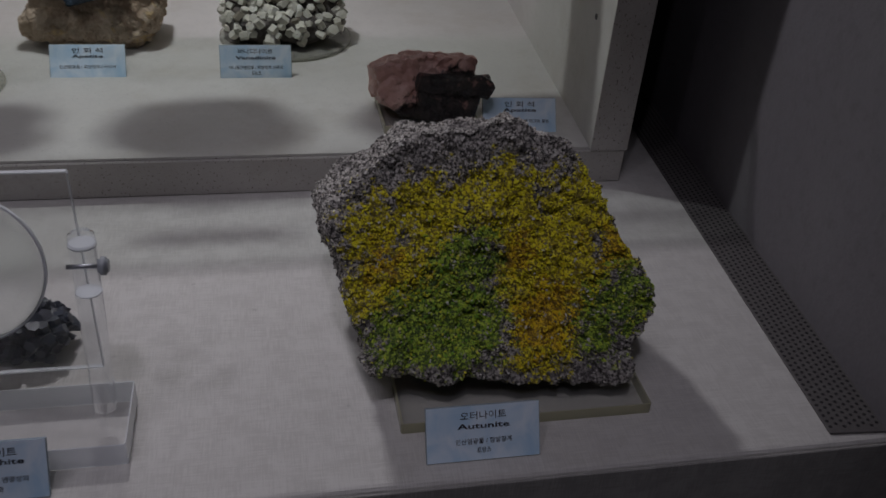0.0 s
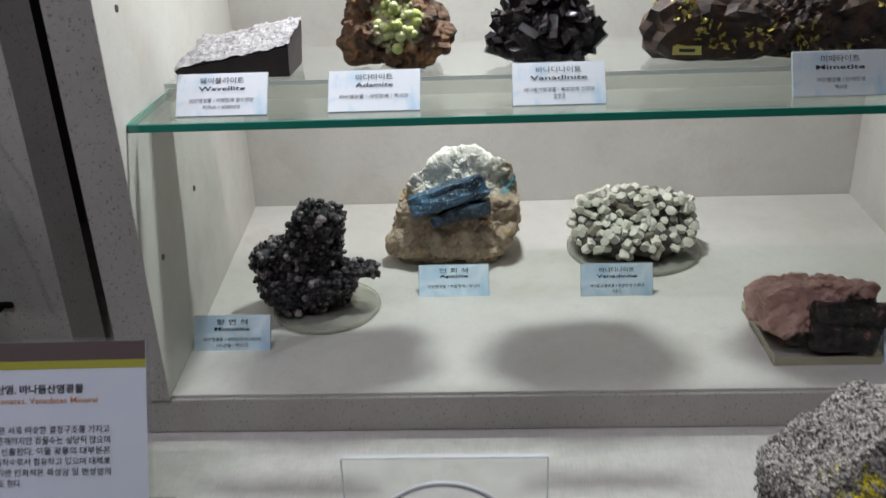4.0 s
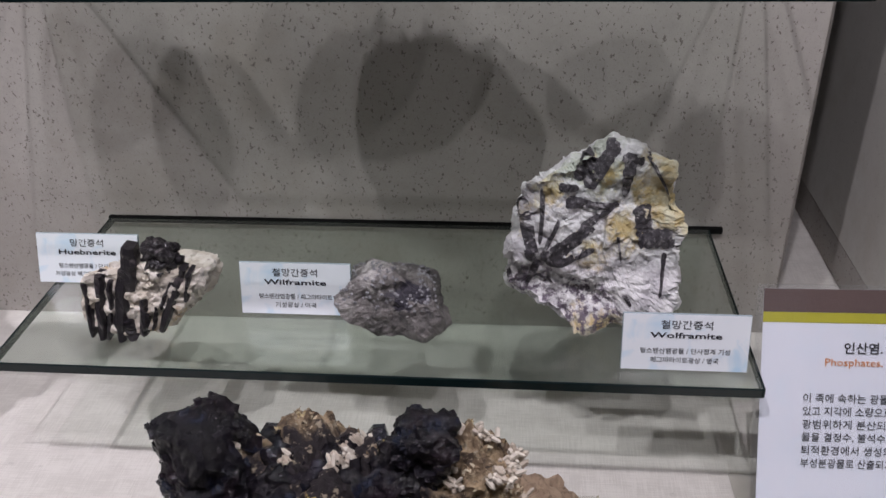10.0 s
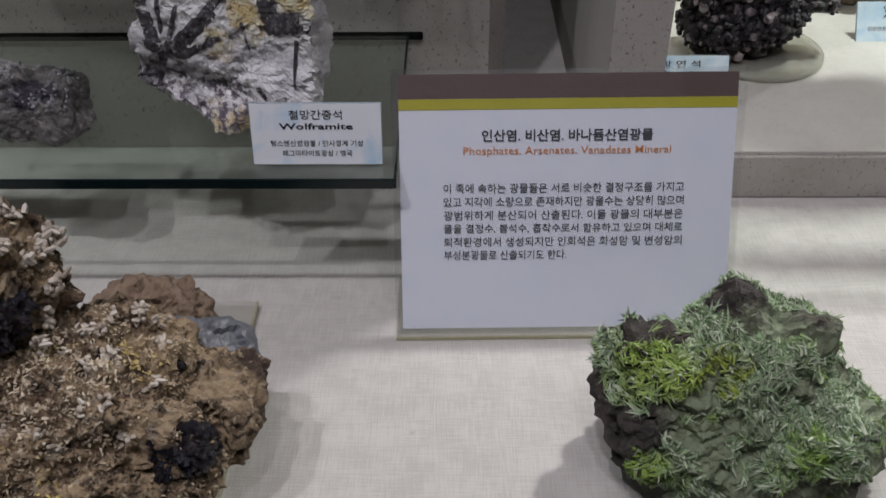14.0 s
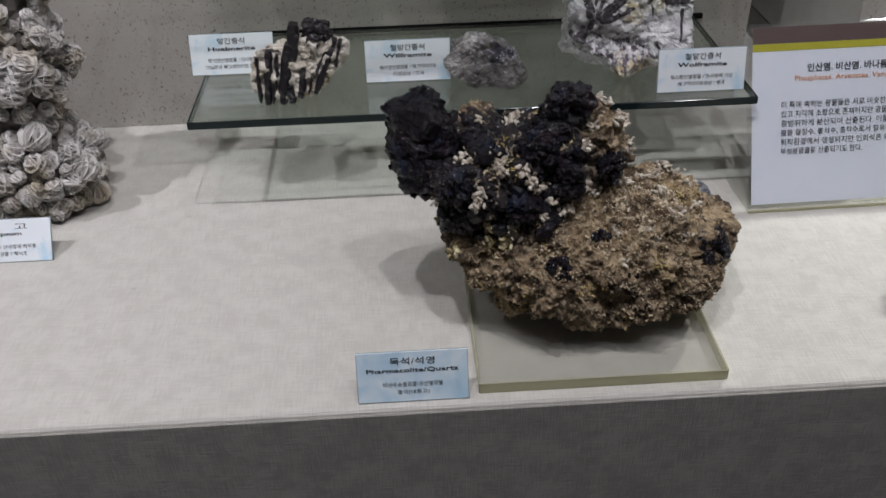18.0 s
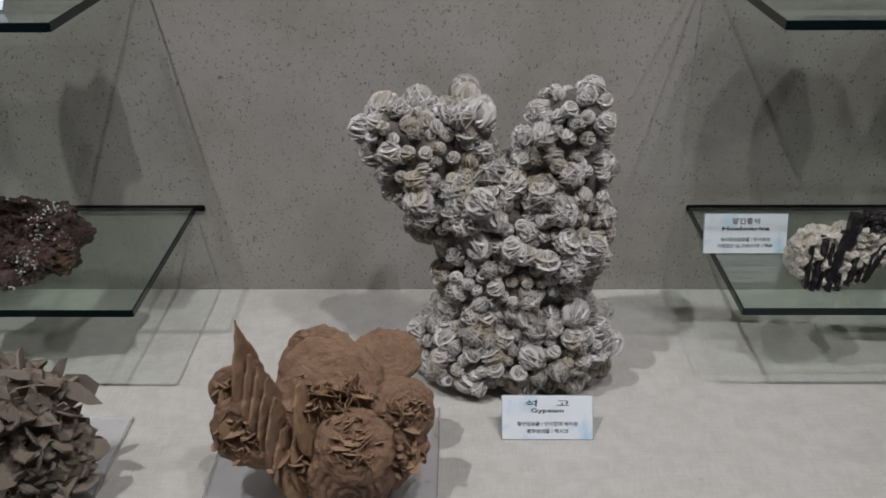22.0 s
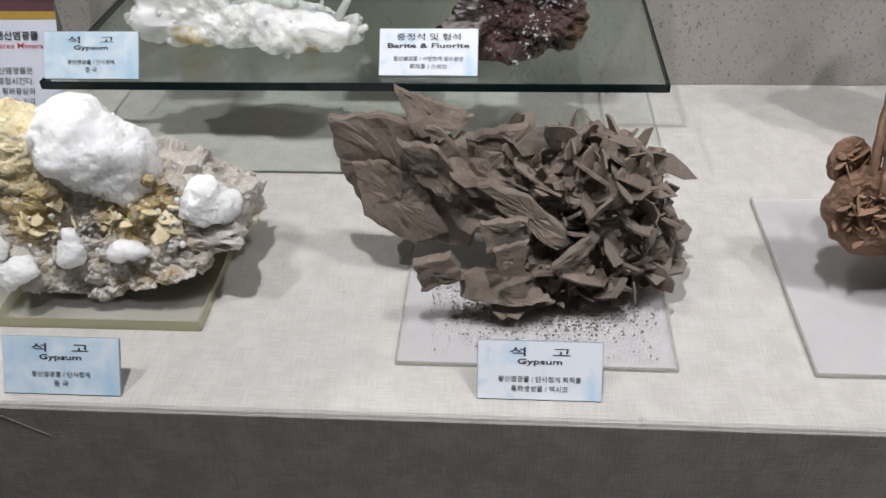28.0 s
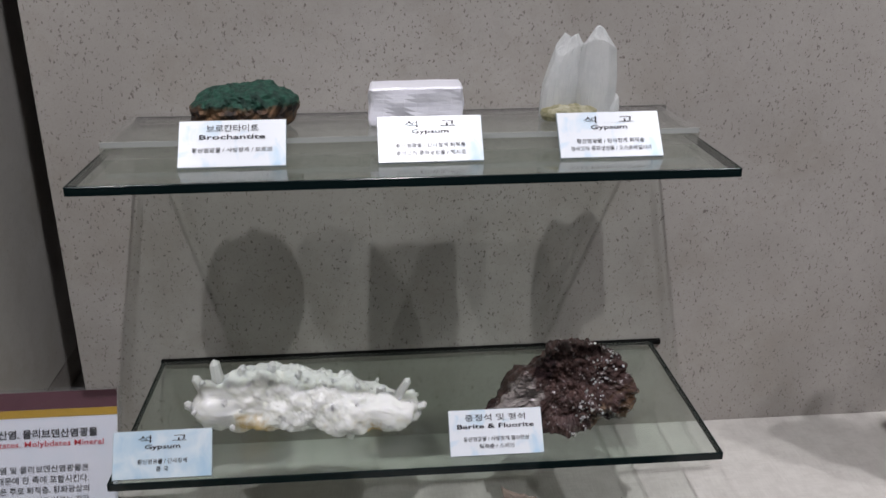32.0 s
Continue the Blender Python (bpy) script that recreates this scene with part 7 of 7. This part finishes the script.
part("base", mesh("base", p, f, True), QWHITE, ob)
spots, normals = surface_spots(p, f, 34, rng, lambda s, n: n[:, 2] > -0.1, 0.012)
soft = []
for s, n in zip(spots, normals):
    v, fc = prism(6, 0.2, 0.8, 0.2, rng)
    r = rng.uniform(0.0030, 0.0060)
    w = aimed(v * (r, r * rng.uniform(0.6, 1.0), r * rng.uniform(1.4, 2.3)), n + rng.normal(0, 0.6, 3) + (0, 0, 0.5), rng.uniform(0, 6))
    soft.append((w + s - n * r * 0.9, fc))
part("crystal_crust", mesh("crystal_crust", *joined(soft)), QWHITE, ob, "small milky crystals", None, "stuff")
for x, z, d, h, r in ((-0.112, 0.040, (-0.45, 0, 1), 0.036, 0.009), (-0.098, 0.046, (-0.1, 0, 1), 0.046, 0.010), (-0.082, 0.050, (0.35, 0, 1), 0.036, 0.009), (-0.120, 0.026, (-1, 0, 0.6), 0.024, 0.008), (0.092, 0.022, (0.6, 0, 1), 0.042, 0.008), (0.080, 0.024, (0.0, 0, 1), 0.026, 0.007),
                      (0.112, 0.016, (0.9, -0.3, 0.5), 0.024, 0.008), (-0.045, 0.058, (0.25, 0, 1), 0.030, 0.008), (0.060, 0.030, (-0.3, 0, 1), 0.026, 0.007), (-0.014, 0.046, (0.1, 0, 1), 0.028, 0.007), (0.022, 0.040, (0.3, 0, 1), 0.022, 0.006)):
    v, fc = prism(6, 0.12, 0.72, 0.16, rng)
    part("long_crystal", mesh("long_crystal", aimed(v * (r, r * 0.75, h), d) + (x, -0.004, z - 0.006), fc), QWHITE, ob, "icy finger-like crystal")

BARITE = layered("brown_barite", (0.045, 0.028, 0.026), [(45, 0.42, 0.6, (0.075, 0.045, 0.040)), (20, 0.52, 0.62, (0.022, 0.013, 0.014)), ("near", (0.050, -0.03, 0.030), 0.024, 0.012, (0.10, 0.058, 0.034)), ("near", (-0.075, -0.02, 0.040), 0.030, 0.012, (0.26, 0.23, 0.22)), (120, 0.61, 0.68, (0.42, 0.38, 0.38)), (14, 0.60, 0.68, (0.24, 0.17, 0.11))], 0.14, ((110, 0.7, 0.004),))
rng = np.random.default_rng(28)
ob = specimen("barite_fluorite", "dark brown barite and fluorite with white specks", (-1.600, 0.415, SHELF))
face = cut_planes(((-0.104, 0.030), (-0.058, 0.073), (-0.040, 0.094), (-0.010, 0.100), (0.024, 0.098), (0.060, 0.080), (0.053, 0.050), (0.058, 0.028), (0.038, 0.001), (-0.045, 0.001), (-0.09, 0.012)), -0.036, 0.2, -0.4)
p, f = stone([blob(-0.01, 0.004, 0.048, 0.10, 0.046, 0.056, 0, -14, 0, 3.0)], (-0.005, 0, 0.045), 6, 0.018, 0.007, 30, 87, 0.002, 60, True, face)
part("matrix", mesh("matrix", p, f), BARITE, ob)
streak = lambda q: np.minimum(np.abs(q[:, 0] - 0.030 - 0.35 * (q[:, 2] - 0.075)) + 0.3 * np.abs(q[:, 2] - 0.080), np.abs(q[:, 0] - 0.008 - 0.5 * (q[:, 2] - 0.035)) + 0.3 * np.abs(q[:, 2] - 0.035))
part("white_speck_crust", mesh("white_speck_crust", *crystals_on(p, f, 340, rng, prism(5, 0.3, 0.9), (0.0006, 0.0018), (0.0012, 0.0034), lambda q, n: (n[:, 1] < 0.2) & (streak(q) < 0.013 + 0.012 * rough(q, 70, 2, 8)), 0.8)), QWHITE, ob, "sugary white crystal streaks", None, "stuff")

# left upper shelf
LU = 1.2713
ob = specimen("brochantite_stone", "dark rusty stone with a green brochantite top", (-1.955, 0.462, LU), 0, (0.92, 0.95, 0.86))
p, f = stone([blob(0, 0, 0.020, 0.054, 0.034, 0.021, 0, 0, 0, 3.4), blob(0.004, 0, 0.034, 0.045, 0.03, 0.016)], (0, 0, 0.02), 5, 0.007, 0.004, 45, 91)
k = Nodes("brochantite")
sep = k.put("ShaderNodeSeparateXYZ")
k.link(k.coord, sep.inputs[0])
ragged = k.mul(sep.outputs[2], k.mul(k.mul(k.noise(60, 4, 0.7), -0.5, "ADD"), 0.02), "ADD")
colour = k.mix(k.ramp(ragged, 0.026, 0.032), k.mix(k.ramp(k.noise(50, 4), 0.42, 0.6), (0.03, 0.022, 0.02), (0.22, 0.12, 0.06)), k.mix(k.ramp(k.noise(110, 4), 0.4, 0.66), (0.004, 0.028, 0.019), (0.015, 0.085, 0.055)))
part("stone", mesh("stone", p, f), k.finish(colour, 0.7, [(k.noise(160, 5, 0.7), 0.7, 0.003)]), ob)

SATIN = Nodes("satin_spar")
k = SATIN
SATIN = k.finish(k.mix(k.ramp(k.noise(40, 5, 0.7, 0.2, (0.25, 1, 3)), 0.35, 0.7), (0.78, 0.78, 0.86), (0.88, 0.88, 0.93)), 0.28, [(k.noise(60, 5, 0.7, 0.2, (0.2, 1, 4)), 0.2, 0.002)])
ob = specimen("satin_gypsum_block", "white fibrous satin gypsum block", (-1.778, 0.462, LU))
bm = box(-0.048, 0.048, -0.022, 0.022, 0.0006, 0.040, 0.002, 1)
bmesh.ops.subdivide_edges(bm, edges=bm.edges[:], cuts=7, use_grid_fill=True)
for v in bm.verts:
    n = noise.noise(v.co * 60) * 0.003
    v.co += Vector((n * 1.2, n, (0.001 * noise.noise(Vector((v.co.x * 30, v.co.z * 200, 3))) if v.co.z > 0.004 else 0)))
part("block", bm, SATIN, ob)

k = Nodes("clear_gypsum")
CLEARG = k.finish(k.mix(k.ramp(k.noise(60, 4), 0.4, 0.65), (0.95, 0.97, 0.96), (0.86, 0.89, 0.89)), 0.22, [(k.noise(60, 5, 0.7, 0.2, (4, 4, 0.4)), 0.6, 0.004), (k.noise(90, 4), 0.3, 0.003)], Transmission_Weight=0.45, IOR=1.25)
rng = np.random.default_rng(29)
ob = specimen("clear_gypsum_crystals", "group of upright clear gypsum crystals", (-1.605, 0.465, LU))


def ice(x, y, wide, deep, high, top, lean, seed):
    """A broad striated crystal with an uneven, slanting top."""
    sides, rings = 22, 9
    a = np.arange(sides) * 2 * np.pi / sides
    c, d = np.cos(a), np.sin(a)
    edge = (np.abs(c) ** 3.4 + np.abs(d) ** 3.4) ** (-1 / 3.4)
    ridge = 1 + 0.07 * np.random.default_rng(seed).uniform(-1, 1, sides)
    v = []
    for i in range(rings + 1):
        u = i / rings
        swell = (0.86 + 0.14 * math.sin(min(1.0, u / 0.45) * math.pi / 2)) * (1 - (1 - top) * max(0.0, (u - 0.4) / 0.6) ** 1.3)
        if i == rings:
            swell *= 0.62
        px = wide * swell * edge * ridge * c + lean * u * high
        py = deep * swell * edge * ridge * d
        pz = u * high * (1 + 0.10 * u * u * np.sin(2 * a + seed)) + 0 * a
        v.append(np.stack([px + x, py + y, pz + 0.0006], 1))
    v = np.concatenate(v + [[v[-1].mean(0) + (0, 0, 0.004)], [[x, y, 0.0006]]])
    fc = []
    for i in range(rings):
        for j in range(sides):
            p0, p1 = i * sides + j, i * sides + (j + 1) % sides
            fc += [[p0, p1, p1 + sides], [p0, p1 + sides, p0 + sides]]
    last = rings * sides
    for j in range(sides):
        fc += [[last + j, last + (j + 1) % sides, last + sides], [(j + 1) % sides, j, last + sides + 1]]
    part("clear_crystal", mesh("clear_crystal", v, np.array(fc)), CLEARG, ob, "icy clear upright crystal")


ice(-0.022, 0.002, 0.022, 0.013, 0.080, 0.55, 0.16, 3)
ice(0.017, 0.0, 0.022, 0.014, 0.086, 0.80, 0.03, 5)
ice(-0.004, 0.010, 0.013, 0.009, 0.068, 0.6, 0.05, 8)
ice(0.037, -0.004, 0.006, 0.006, 0.022, 0.6, 0.10, 9)
p, f = stone([blob(-0.012, -0.012, 0.008, 0.03, 0.018, 0.009)], (-0.012, -0.012, 0.007), 4, 0.003, 0.002, 60, 93)
part("mossy_foot", mesh("mossy_foot", p, f), layered("mossy_matrix", (0.20, 0.19, 0.10), [(90, 0.42, 0.62, (0.4, 0.38, 0.28))], 0.8), ob, "greenish matrix at the foot")

# west end: white stone on the deck, yellow stone and cards in the far niche
rng = np.random.default_rng(30)
ob = specimen("white_grey_stone", "dark grey stone with a thick white crystal top", (-2.455, 0.172, 0.812))
p, f = stone([blob(0, 0, 0.075, 0.095, 0.055, 0.078, 0, 0, 0, 2.8)], (0, 0, 0.075), 5, 0.014, 0.005, 28, 95, 0.006, 45)
part("body", mesh("body", p, f), layered("dark_slate", (0.07, 0.068, 0.075), [(40, 0.42, 0.62, (0.13, 0.125, 0.135)), (15, 0.52, 0.68, (0.035, 0.034, 0.04))], 0.6), ob)
p, f = stone([blob(0.01, -0.005, 0.165, 0.10, 0.06, 0.075, 0, -6, 0, 3.0)], (0.01, -0.005, 0.165), 5, 0.012, 0.004, 30, 97, 0.006, 45, False)
part("white_top", mesh("white_top", p, f), QWHITE, ob, "milky white crystal mass")
ob = specimen("yellow_translucent_stone", "pale yellow translucent stone in the far niche", (-2.485, 0.72, 0.8525))
p, f = stone([blob(0, 0, 0.075, 0.115, 0.075, 0.075, 0, 0, 0, 3.2), blob(0.0, 0.0, 0.12, 0.08, 0.06, 0.06)], (0, 0, 0.08), 6, 0.008, 0.0015, 18, 99, 0.002, 30)
part("stone", mesh("stone", p, f), layered("yellow_calcite", (0.66, 0.66, 0.50), [(20, 0.42, 0.62, (0.76, 0.76, 0.64)), ("near", (-0.05, -0.04, 0.13), 0.055, 0.03, (0.76, 0.76, 0.72))], 0.3, ((40, 0.4, 0.004),)), ob)
BARS = thing("label_card", "pale blue label card at the front of the far niche", "label card", (-2.493, 0.512, 0.8525), 0, "mineral label cards")
face = part("card_plate", box(-0.05, 0.05, 0.0, 0.0028, 0.0, 0.0475, 0.0005, 1), CARD_BACK, BARS, "", pose(0, 0, 0.0008, -22, 0, 0))
part("print", box(-0.0494, 0.0494, -0.0004, -0.0001, 0.0006, 0.0469), CARD_BLUE, face, "card print with cloudy blue tint")
for w, z in ((0.03, 0.037), (0.035, 0.029), (0.07, 0.017), (0.05, 0.009)):
    part("text_bar", box(-w / 2, w / 2, -0.0008, -0.0005, z, z + 0.0016), INK, face, "dark bar of print")
BARS = thing("label_card", "pale blue label card beside the yellow stone", "label card", (-2.375, 0.71, 0.8525), 0, "mineral label cards")
face = part("card_plate", box(-0.05, 0.05, 0.0, 0.0028, 0.0, 0.0475, 0.0005, 1), CARD_BACK, BARS, "", pose(0, 0, 0.0008, -22, 0, 0))
part("print", box(-0.0494, 0.0494, -0.0004, -0.0001, 0.0006, 0.0469), CARD_BLUE, face, "card print with cloudy blue tint")
for w, z in ((0.03, 0.037), (0.035, 0.029), (0.07, 0.017), (0.05, 0.009)):
    part("text_bar", box(-w / 2, w / 2, -0.0008, -0.0005, z, z + 0.0016), INK, face, "dark bar of print")
